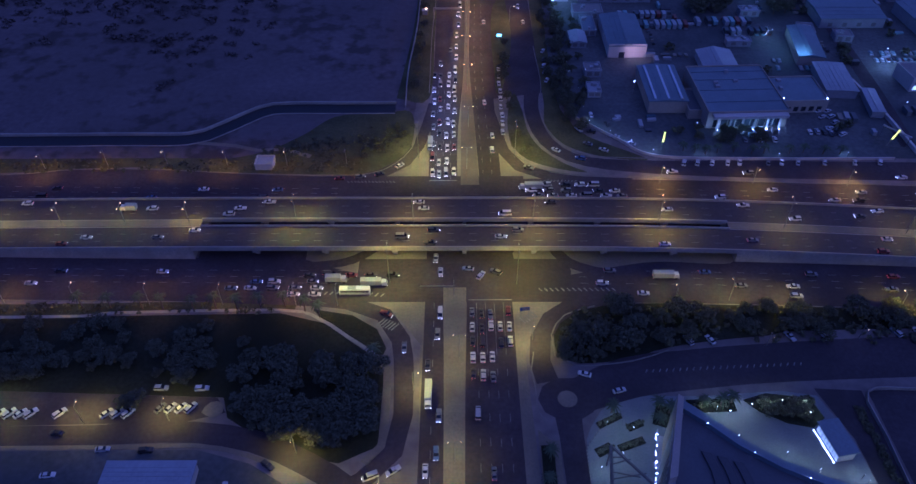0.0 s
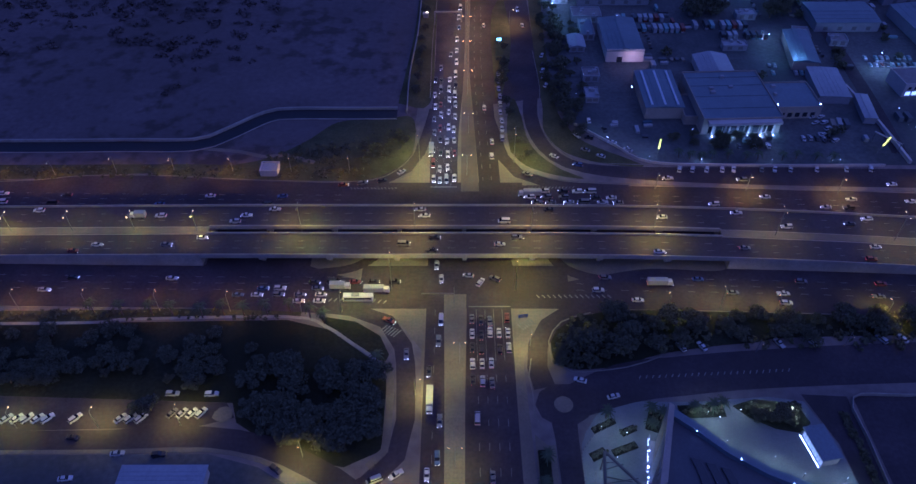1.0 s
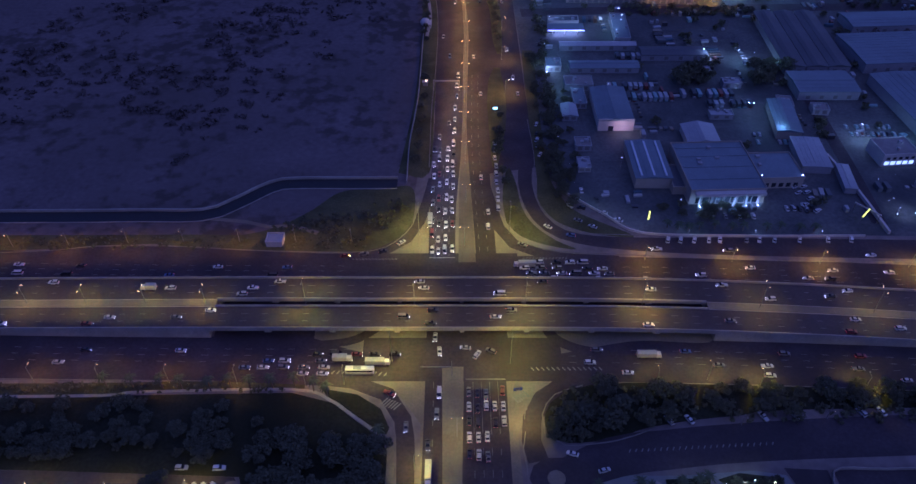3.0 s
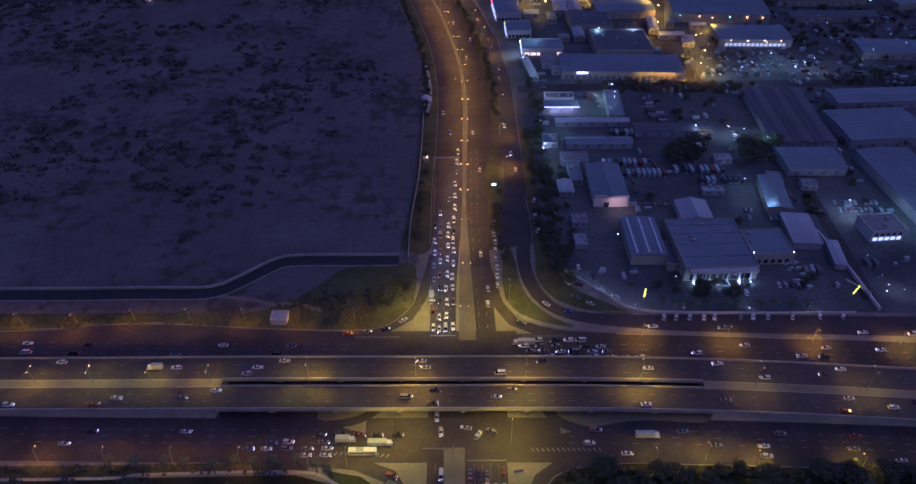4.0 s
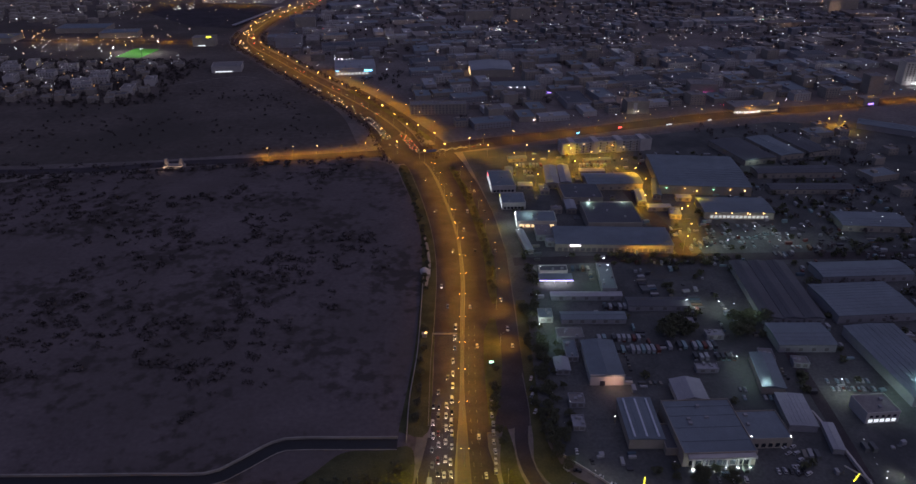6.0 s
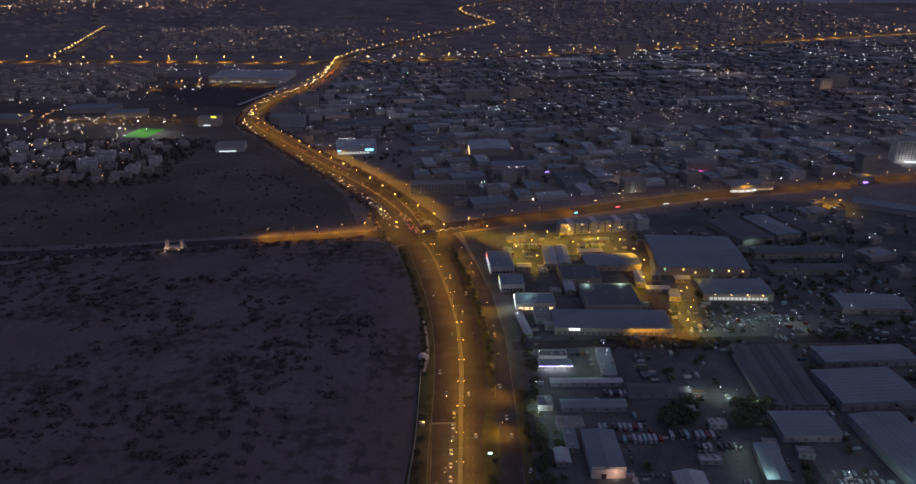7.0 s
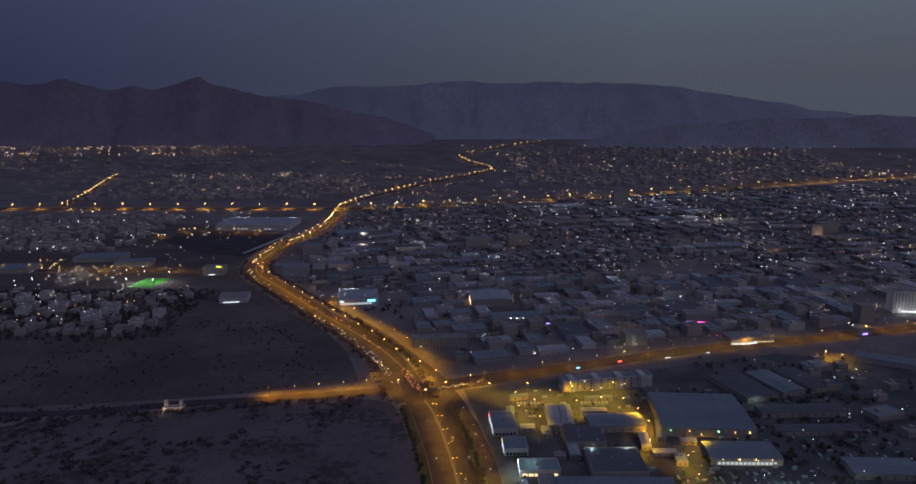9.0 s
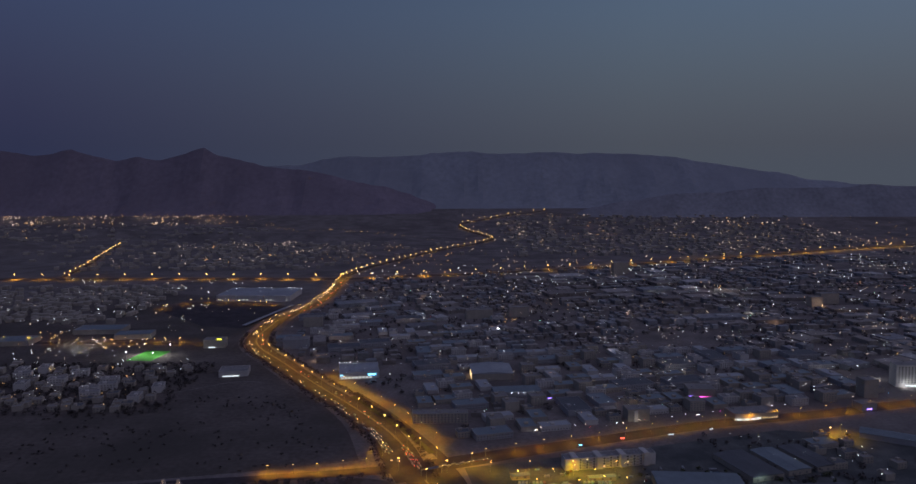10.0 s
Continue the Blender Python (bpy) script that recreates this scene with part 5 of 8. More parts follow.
BOLLARD = bpy.data.lights.new("bollard_light", "POINT")
BOLLARD.energy, BOLLARD.color, BOLLARD.shadow_soft_size = 260, (0.9, 1.0, 0.42), 0.2
for x, y in ((48.6, 135.4), (56.8, 133.1), (67.6, 136.6), (97.7, 142.0), (104.3, 142.6), (108.7, 143.5), (115.5, 142.3), (116.1, 138.5), (82.8, 142.5), (86.2, 141.1), (89.8, 139.2), (125.0, 116.3), (125.5, 114.0), (123.7, 124.4), (44.5, 119.0), (52.0, 124.0), (90.0, 130.0), (104.0, 124.0), (124.0, 126.0), (112.0, 118.0)):
    placed("bollard", build_bollard, pose(x, y, 0))

# totem signs, road signs and cabin
for x, y, tip in ((98, 289, 0), (207, 291, 18)):
    b = thing("totem_sign", pose(x, y, 0, 0, tip, 0), "tall glowing yellow totem sign on a pole", "sign", "totem signs")
    part("pole", add_tube(bmesh.new(), (0, 0, 0), (0, 0, 5), 0.15, 0.12, 6), STEEL, b)
    part("sign_panel", box(0, 0, 4.2, 0.8, 0.35, 5.6, 0, 0.7), YELLOWGLOW, b, "glowing yellow panel")
b = thing("gantry_beam", pose(212, 295, 0, 0, 0, -50), "slim white beam on posts beside the sign", "gantry")
part("beam", box(0, 0, 5.5, 14, 0.5, 0.6), WHITEWALL, b)
for x in (-6.5, 6.5):
    part("post", box(x, 0, 0, 0.3, 0.3, 5.5), STEEL, b)
b = thing("road_sign", pose(25, 184, 0, 0, 0, 8), "blue direction sign on two posts", "road sign")
part("sign_panel", box(0, 0, 2.4, 3.6, 0.15, 1.6), BLUESIGN, b, "blue panel")
part("text_bar", box(0, -0.1, 3.3, 2.6, 0.04, 0.2), LINE, b, "white bar of unreadable lettering")
part("text_bar", box(0, -0.1, 2.8, 2.0, 0.04, 0.2), LINE, b, "white bar of unreadable lettering")
for x in (-1.4, 1.4):
    part("post", add_tube(bmesh.new(), (x, 0, 0), (x, 0, 2.6), 0.07, 0.07, 6), STEEL, b)
b = thing("sign_gantry", pose(-8, 193.2, 0), "slim road gantry over the lanes", "gantry")
part("beam", box(0, 0, 5.8, 13, 0.3, 0.4), STEEL, b)
part("post", add_tube(bmesh.new(), (6.3, 0, 0), (6.3, 0, 9.5), 0.16, 0.1, 6), STEEL, b)
b = thing("sign_gantry", pose(-6, 425, 0), "arched road gantry across the queueing traffic", "gantry")
part("beam", box(0, 0, 6.5, 17, 0.6, 0.9), CONCRETE, b)
for x in (-8.3, 8.3):
    part("post", box(x, 0, 0, 0.5, 0.5, 6.5), CONCRETE, b)
b = thing("sign_gantry", pose(-25, 790, 0, 0, 0, 20), "road gantry with a blue panel before the crossing", "gantry")
part("beam", box(0, 0, 6.5, 24, 0.5, 0.7), STEEL, b)
part("sign_panel", box(2, -0.4, 6.0, 12, 0.2, 2.6), BLUESIGN, b, "blue panel")
for x in (-12, 12):
    part("post", box(x, 0, 0, 0.5, 0.5, 6.6), STEEL, b)
b = thing("billboard", pose(24.5, 398, 0), "small glowing green and white roadside panel", "sign")
part("sign_panel", box(0, 0, 2.4, 2.8, 0.3, 1.5), PANELGLOW, b, "glowing pale green panel")
part("post", box(0, 0, 0, 0.25, 0.2, 2.5), STEEL, b)
b = thing("bus_shelter", pose(-20, 432, 0), "small roadside kiosk lit yellow under a tree", "kiosk")
part("wall", box(0, 0, 0, 3, 2.5, 2.6), CREAMWALL, b)
part("roof", box(0, 0, 2.6, 3.8, 3.2, 0.25), PALEROOF, b)
# glowing globe added where a tree is lit yellow
bm = bmesh.new()
add_bead(bm, 0.8, -1.5, 4.2, 0.6)
part("lamp_globe", bm, AMBER, b, "glowing amber globe in place of a yellow-lit tree")
b = thing("white_dome", pose(-22.5, 523, 0), "white domed shelter beside the boundary wall", "dome")
bm = bmesh.new()
bmesh.ops.create_uvsphere(bm, u_segments=14, v_segments=8, radius=4.0, matrix=pose(0, 0, 1.0) @ Matrix.Diagonal((1, 1, 0.8, 1)))
part("dome", bm, WHITEWALL, b)
part("base", box(3, -3, 0, 3, 9, 2.6), WHITEWALL, b)

b = thing("holding_pen", pose(172, 500, 0), "dark oval pen fenced with low rails in an open yard", "pen")
for k in range(28):
    a, c = 2 * math.pi * k / 28, 2 * math.pi * (k + 1) / 28
    p, q = (31 * math.cos(a), 9 * math.sin(a)), (31 * math.cos(c), 9 * math.sin(c))
    part("rail", add_tube(bmesh.new(), (*p, 1.6), (*q, 1.6), 0.14, 0.14, 5), DARKROOF, b)
    part("post", add_tube(bmesh.new(), (*p, 0), (*p, 1.8), 0.12, 0.12, 5), DARKROOF, b)

# planting and lamps along the dealership's wall
WALLLIGHT = bpy.data.lights.new("wall_light", "POINT")
WALLLIGHT.energy, WALLLIGHT.color, WALLLIGHT.shadow_soft_size = 240, (0.85, 1.0, 0.9), 0.15


def build_wall_lamp(m):
    t = thing("wall_lamp", m, "small white lamp on the perimeter wall", "lamp", "wall lamps")
    part("bracket", box(0, 0, 0, 0.15, 0.15, 2.0), STEEL, t)
    bm = bmesh.new()
    add_bead(bm, 0, 0, 2.15, 0.12)
    part("lamp_glass", bm, COOL, t, "glowing white lamp glass")
    q = new("wall_light", WALLLIGHT)
    q.parent, q.location = t, (0, 0.4, 2.9)
    return t


for x, y in ((66, 310.5), (75, 301.5), (84, 293.5), (93, 285.2), (118, 283), (152, 283), (185, 282.5), (232, 300), (238, 296)):
    placed("wall_lamp", build_wall_lamp, pose(x, y, 0))

# ---- plants ----
def leaf_cloud(bm, rnd, blobs, count, size, flat=0.75):
    """Many small leaf faces spread over the shells of several clumps."""
    for _ in range(count):
        cx, cy, cz, r = rnd.choice(blobs)
        v = Vector((rnd.gauss(0, 1), rnd.gauss(0, 1), rnd.gauss(0, 1) + 0.25)).normalized() * r * rnd.uniform(0.55, 1.08)
        p = Vector((cx + v.x, cy + v.y, cz + v.z * flat))
        q = Euler((rnd.uniform(-1, 1), rnd.uniform(-1, 1), rnd.uniform(0, 6.3))).to_matrix()
        s = size * rnd.uniform(0.6, 1.3)
        bm.faces.new([bm.verts.new(p + q @ Vector(c)) for c in ((-s, -s * 0.6, 0), (s * 0.3, -s, 0.1 * s), (s, s * 0.5, 0), (-s * 0.4, s, -0.1 * s))])


def build_tree(seed, tall, wide, leaves, leaf, label="dense dark-green broadleaf tree"):
    def build(m):
        rnd = random.Random(seed)
        t = thing("tree", m, label, "tree", "trees")
        bm = add_tube(bmesh.new(), (0, 0, 0), (0.15, 0.1, tall * 0.45), 0.3, 0.17, 7)
        blobs = []
        for k in range(8):
            a, r = k * 0.8 + rnd.uniform(-0.3, 0.3), wide * rnd.uniform(0.22, 0.5)
            e = (r * math.cos(a), r * math.sin(a), tall * rnd.uniform(0.5, 0.82))
            add_tube(bm, (0.12, 0.08, tall * rnd.uniform(0.25, 0.44)), e, 0.12, 0.04, 5)
            blobs.append((*e, wide * rnd.uniform(0.17, 0.28)))
        blobs.append((0, 0, tall * 0.85, wide * 0.25))
        part("trunk", bm, BARK, t)
        bm = bmesh.new()
        leaf_cloud(bm, rnd, blobs, leaves, leaf)
        part("crown", bm, LEAF, t)
        return t
    return build


def build_palm(seed, tall):
    def build(m):
        rnd = random.Random(seed)
        t = thing("palm_tree", m, "date palm with an arching feathery crown", "palm tree", "palms")
        part("trunk", add_tube(bmesh.new(), (0, 0, 0), (0.2, 0.1, tall), 0.28, 0.2, 8), BARK, t)
        bm = bmesh.new()
        for k in range(24):
            a, up, ln = k * 2.4, rnd.uniform(0.0, 1.2), rnd.uniform(2.4, 3.4)
            prev = None
            for i in range(5):
                s = i / 4
                r = ln * s
                z = tall + up * ln * 0.5 * s - 1.3 * ln * 0.45 * s * s * (1.6 - up * 0.5)
                w = 0.42 * (1 - s * 0.8)
                c = Vector((0.2 + r * math.cos(a), 0.1 + r * math.sin(a), z))
                n = Vector((-math.sin(a), math.cos(a), 0)) * w
                row = [bm.verts.new(c - n - Vector((0, 0, 0.22 * w))), bm.verts.new(c), bm.verts.new(c + n - Vector((0, 0, 0.22 * w)))]
                if prev:
                    bm.faces.new((prev[0], prev[1], row[1], row[0]))
                    bm.faces.new((prev[1], prev[2], row[2], row[1]))
                prev = row
        part("crown", bm, PALMLEAF, t)
        return t
    return build


def tree_at(x, y, rnd, big=1.0):
    k = rnd.randrange(4)
    m = pose(x, y, 0, 0, 0, rnd.uniform(0, 360))
    key = ("tree", k, big)
    return placed(key, build_tree(20 + k, (6.5, 8, 7, 9)[k] * big, (7, 8.5, 9.5, 8)[k] * big, 900, 0.36 * big), m)


rnd = random.Random(5)
# dense trees of the park
for _ in range(46):
    x, y = rnd.uniform(-74, -29), rnd.uniform(127, 162)
    if y > 128 + max(0, (-60 - x)) * 0.9:
        tree_at(x, y, rnd)
for _ in range(16):
    tree_at(rnd.uniform(-235, -78), rnd.uniform(152, 166), rnd, 0.8)
for _ in range(64):
    tree_at(rnd.uniform(-230, -72), rnd.uniform(154, 180), rnd, rnd.choice((0.5, 0.6, 0.8)))
tree_at(-108, 144, rnd, 0.8)
tree_at(-112, 143, rnd, 0.6)
for x, y in ((-58, 186), (-52, 183), (-75, 187.5), (-84, 187), (-92, 187.5), (-112, 187), (-120, 187.5), (-132, 187.5), (-66, 188.5), (-30, 163), (-143, 188), (-100, 186)):
    placed("palm", build_palm(3, 7.5), pose(x, y, 0, 0, 0, rnd.uniform(0, 360)))
for x, y in ((51, 140.5), (67, 142), (70, 140), (66, 136), (28, 115), (29, 106), (29, 124), (82, 143), (88, 143), (92, 144)):
    placed("palm_small", build_palm(4, 4.6), pose(x, y, 0, 0, 0, rnd.uniform(0, 360)))
for _ in range(16):
    tree_at(rnd.uniform(101, 119), rnd.uniform(137.5, 145.5), rnd, 0.5)
# belt in the south-east
for k in range(62):
    x = rnd.uniform(44, 235)
    lo = 162 + 12 * min(1.0, (x - 44) / 50)
    tree_at(x, rnd.uniform(lo, 186), rnd, 1.0 if rnd.random() < 0.45 else 0.7)
for _ in range(14):
    tree_at(rnd.uniform(36, 60), rnd.uniform(163, 178), rnd, 0.6)
# verges and medians in the north
for x, y, s in ((25, 360, 0.8), (26, 372, 0.8), (24, 352, 0.7), (26, 334, 0.6), (27, 392, 0.6), (27, 325, 0.5), (-26, 300, 0.6), (-30, 305, 0.5), (-23, 345, 0.7), (-22, 358, 0.6), (-22, 372, 0.6), (-21, 388, 0.6), (-22, 402, 0.6), (-20, 415, 0.6), (-20, 436, 0.7),
                (-38, 290, 0.4), (-44, 283, 0.4), (30, 300, 0.5), (34, 290, 0.4), (31, 285, 0.4), (155, 437, 1.0), (163, 441, 1.0), (199, 438, 1.0), (204, 432, 1.0), (160, 432, 0.8)):
    tree_at(x, y, rnd, s)
for k in range(34):
    y = rnd.uniform(300, 470)
    tree_at(rnd.uniform(49, 58) + max(0, 330 - y) * 0.25, y, rnd, rnd.choice((0.5, 0.6, 0.8)))
for k in range(26):
    y = 495 + k * 10
    tree_at(np.interp(y, [475, 547, 610, 685, 760], [31, 30, 24, 14, -2]) + rnd.uniform(-2, 2), y, rnd, 0.6)
    tree_at(np.interp(y, [490, 530, 590, 668, 755], [-22, -21, -25, -38, -56]) + rnd.uniform(-2, 2), y, rnd, 0.5)

for _ in range(34):
    tree_at(rnd.uniform(56, 70) + 0.05 * _, rnd.uniform(322, 470), rnd, rnd.choice((0.5, 0.6)))
for _ in range(20):
    tree_at(rnd.uniform(100, 150), rnd.uniform(294, 306), rnd, rnd.choice((0.5, 0.6)))
for x in (108, 113, 118, 124, 132, 140, 146, 158, 165, 174, 182):
    placed("palm_small", build_palm(4, 4.6), pose(x, 285.5 + rnd.uniform(-1, 2), 0, 0, 0, rnd.uniform(0, 360)))

for x, y in ((150, 440), (157, 446), (165, 436), (200, 446), (206, 440), (212, 448), (196, 430), (148, 430), (222, 448)):
    tree_at(x, y, rnd, 1.3)

# scrub, hedges and far woods, each one sheet of many small plants
bm = bmesh.new()
for _ in range(2600):
    x, y = rnd.uniform(-560, -40), rnd.uniform(330, 770)
    d = noise.noise(Vector((x / 75, y / 90, 0.5))) + 0.7 * noise.noise(Vector((x / 26, y / 30, 4.0))) - max(0, x + 150) / 150 - max(0, 420 - y) / 130
    if d > -0.12 and x < np.interp(y, [330, 600, 750], [-40, -40, -90]):
        s = rnd.choice((0.8, 1.1, 1.5, 2.0, 2.6, 3.2)) * rnd.uniform(0.8, 1.2)
        leaf_cloud(bm, rnd, [(x + rnd.uniform(-s, s) * 1.4, y + rnd.uniform(-s, s) * 1.4, 0.3 * s, s * 0.8) for _ in range(4)], 34, 0.3 * s, 0.5)
tagged(part("scrub", bm, LEAFDRY), "low dry desert scrub scattered over the sand", "scrub", "", "stuff")
bm = bmesh.new()
for k in range(420):
    x = rnd.uniform(-420, -44)
    leaf_cloud(bm, rnd, [(x, rnd.uniform(272, 281), 0.6, rnd.uniform(0.6, 1.3))], 12, 0.5, 0.6)
for k in range(240):
    x = rnd.uniform(-360, -70)
    leaf_cloud(bm, rnd, [(x, rnd.uniform(185, 190), 0.5, rnd.uniform(0.5, 1.0))], 12, 0.45, 0.6)
for k in range(160):
    a = rnd.random()
    leaf_cloud(bm, rnd, [(-90 + 64 * a + rnd.uniform(-6, 6), 285 + 25 * a * rnd.random() + rnd.uniform(-4, 6), 0.5, rnd.uniform(0.6, 1.6))], 12, 0.5, 0.6)
for k in range(320):
    x = rnd.uniform(38, 240)
    leaf_cloud(bm, rnd, [(x, rnd.uniform(158 + 12 * min(1, (x - 38) / 40), 187), 0.6, rnd.uniform(0.8, 1.6))], 14, 0.6, 0.7)
for k in range(150):
    y = rnd.uniform(96, 142)
    leaf_cloud(bm, rnd, [(np.interp(y, [96, 114, 131, 142], [136.2, 135.6, 134.6, 134]) + rnd.uniform(-1.2, 1.2), y, 0.5, rnd.uniform(0.5, 1.0))], 12, 0.4, 0.7)
for x0, y0, w, a in ((49.8, 137.3, 4.2, 27), (58, 135.4, 2.4, 24), (55.7, 128.4, 4.2, 21), (46.6, 126.4, 2.5, 26), (85, 143, 7, 2), (67.6, 139, 2, 70), (110, 141, 9, 0)):
    for k in range(26):
        t = rnd.uniform(-w, w)
        leaf_cloud(bm, rnd, [(x0 + t * math.cos(radians(a)) + rnd.uniform(-0.8, 0.8), y0 + t * math.sin(radians(a)) + rnd.uniform(-0.8, 0.8), 0.7, rnd.uniform(0.3, 0.7))], 12, 0.28, 0.8)
tagged(part("hedge_shrubs", bm, LEAF), "low dark shrubs and hedges along the verges", "shrubs", "", "stuff")

# ---- vehicles ----
def loft(sections):
    """A body through cross-sections of (x, half width, foot, top), narrowed at top and foot."""
    bm = bmesh.new()
    rows = []
    for x, w, z0, z1 in sections:
        zm = z0 + (z1 - z0) * 0.55
        rows.append([bm.verts.new((x, y, z)) for y, z in ((-w * 0.92, z0), (w * 0.92, z0), (w, zm), (w * 0.86, z1), (-w * 0.86, z1), (-w, zm))])
    for a, b in zip(rows, rows[1:]):
        for k in range(6):
            bm.faces.new((a[k], a[(k + 1) % 6], b[(k + 1) % 6], b[k]))
    bm.faces.new(rows[0])
    bm.faces.new(rows[-1][::-1])
    bmesh.ops.recalc_face_normals(bm, faces=bm.faces)
    return bm


SHAPES = {
    "sedan": ([(-2.35, .75, .4, .82), (-2.15, .88, .25, .97), (-1.2, .91, .2, .98), (1.0, .91, .2, .94), (2.05, .86, .25, .8), (2.35, .7, .36, .62)],
              [(-1.8, .74, .93, .98), (-1.1, .72, .93, 1.38), (0.2, .72, .9, 1.42), (1.1, .76, .88, .95)], (-0.45, 1.4, 1.25, 1.40), 0.32, 1.42),
    "suv": ([(-2.4, .85, .5, 1.1), (-2.25, .95, .35, 1.2), (0.9, .97, .3, 1.18), (2.1, .94, .35, 1.05), (2.42, .82, .45, .85)],
            [(-2.3, .86, 1.15, 1.25), (-2.0, .82, 1.15, 1.78), (0.2, .82, 1.12, 1.82), (1.1, .86, 1.1, 1.2)], (-0.9, 2.2, 1.45, 1.80), 0.38, 1.5),
    "minibus": ([(-2.7, .9, .5, 1.3), (-2.6, .97, .35, 1.3), (1.6, .97, .3, 1.28), (2.5, .92, .4, 1.05), (2.7, .8, .5, .85)],
                [(-2.65, .92, 1.25, 2.1), (-2.5, .88, 1.25, 2.2), (1.1, .88, 1.22, 2.2), (2.1, .9, 1.15, 1.25)], (-0.7, 3.6, 1.6, 2.19), 0.36, 1.7),
    "pickup": ([(-2.6, .88, .55, 1.05), (-0.9, .92, .45, 1.05), (1.0, .93, .4, 1.08), (2.2, .9, .45, .98), (2.5, .8, .5, .8)],
               [(-0.9, .84, 1.0, 1.1), (-0.7, .8, 1.0, 1.68), (0.5, .8, 1.0, 1.72), (1.3, .84, 1.0, 1.1)], (-0.1, 1.1, 1.4, 1.70), 0.38, 1.55),
}
NICE = {"sedan": "sedan", "suv": "off-road car", "minibus": "minibus", "pickup": "pickup"}
def wheels(t, xs, y, r):
    """Axles and tyres, too small to tell apart, as one part."""
    bm = bmesh.new()
    for x in xs:
        for s in (-1, 1):
            bmesh.ops.create_cone(bm, cap_ends=True, segments=12, radius1=r, radius2=r, depth=0.24, matrix=pose(x, s * y, r, 90))
        add_tube(bm, (x, -y, r), (x, y, r), 0.06, 0.06, 5)
    add_tube(bm, (xs[0], 0, r), (xs[-1], 0, r), 0.12, 0.12, 5)
    part("running_gear", bm, RUBBER, t)["kind"] = "stuff"


def lights(t, front, rear, y, zf, zr, lit):
    for s in (-1, 1) if lit else ():
        part("headlight", box(front, s * y, zf, 0.06, 0.2, 0.13), HEADLIGHT if lit else SKYLIGHT, t, "glowing headlight" if lit else "")
        part("taillight", box(rear, s * y, zr, 0.06, 0.22, 0.12), TAILLIGHT if lit else PLASTICRED, t, "glowing red taillight" if lit else "")


def build_car(kind, color, lit):
    def build(m):
        body, cabin, top, r, axle = SHAPES[kind]
        t = thing("car", m, "%s %s %s" % (color, NICE[kind], "with its lights on in the traffic" if lit else "parked with its lights off"), "car", "moving traffic" if lit else "parked cars")
        part("body", loft(body), PAINT[color], t)
        part("glasshouse", loft(cabin), CARGLASS, t, "dark glazed cabin")
        part("roof", box(top[0], 0, top[3], top[1], top[2], 0.07, 0, 0.92), PAINT[color], t)
        wheels(t, (-axle, axle), 0.82, r)
        lights(t, body[-1][0] + 0.02, body[0][0] - 0.02, 0.55, body[-1][3] - 0.24, body[0][3] - 0.24, lit)
        return t
    return build


def build_truck(length, color, lit):
    def build(m):
        t = thing("truck", m, "box truck with a pale cargo body", "truck", "moving traffic" if lit else "parked trucks")
        part("cab", loft([(length / 2 - 2.1, 1.1, .6, 2.5), (length / 2 - 0.4, 1.1, .6, 2.5), (length / 2, 1.0, .6, 1.5)]), PAINT[color], t)
        part("cargo_box", box(-1.1, 0, 1.0, length - 2.4, 2.35, 2.3), PALEROOF, t, "pale cargo box")
        part("chassis", box(-0.5, 0, 0.55, length - 1.2, 1.1, 0.4), RUBBER, t)
        part("windscreen", box(length / 2 - 0.18, 0, 1.6, 0.2, 1.8, 0.75), CARGLASS, t)
        wheels(t, (-length / 2 + 1.4, length / 2 - 1.2), 1.05, 0.5)
        lights(t, length / 2 - 0.02, -length / 2 + 0.05, 0.85, 0.75, 0.9, lit)
        return t
    return build


def build_bus(m):
    t = thing("bus", m, "white city bus with a grey skirt and dark windows", "bus", "moving traffic")
    part("body", loft([(-5.9, 1.15, .35, 3.0), (-5.8, 1.25, .3, 3.1), (5.6, 1.25, .3, 3.1), (5.95, 1.15, .35, 2.9)]), PAINT["white"], t)
    part("skirt", box(0, 0, 0.32, 11.4, 2.54, 0.9), GREYWALL, t, "grey skirt")
    part("window_strip", box(0, 0, 1.6, 11.0, 2.56, 0.9), CARGLASS, t)
    part("roof_unit", box(-1, 0, 3.1, 3.2, 1.7, 0.3), GREYWALL, t)
    wheels(t, (-3.4, 3.6), 1.1, 0.48)
    lights(t, 5.85, -5.85, 0.85, 0.7, 1.0, True)
    return t


rnd = random.Random(11)
COLORS = ["white"] * 10 + ["silver"] * 6 + ["grey"] * 5 + ["black"] * 4 + ["red", "blue"]


def car_at(x, y, heading, lit=True, z=0.1, kind=None, color=None):
    kind = kind or rnd.choice(("sedan", "sedan", "sedan", "sedan", "sedan", "suv", "suv", "suv", "pickup", "minibus" if lit else "sedan"))
    color = color or (rnd.choice(COLORS) if lit else rnd.choice(("white", "white", "white", "silver", "silver", "grey", "black")))
    m = pose(x, y, z, 0, 0, heading + rnd.uniform(-2, 2))
    return placed((kind, color, lit), build_car(kind, color, lit), m)


def truck_at(x, y, heading, length=8.5, lit=True, z=0.1):
    return placed(("truck", length, lit), build_truck(length, "white", lit), pose(x, y, z, 0, 0, heading))


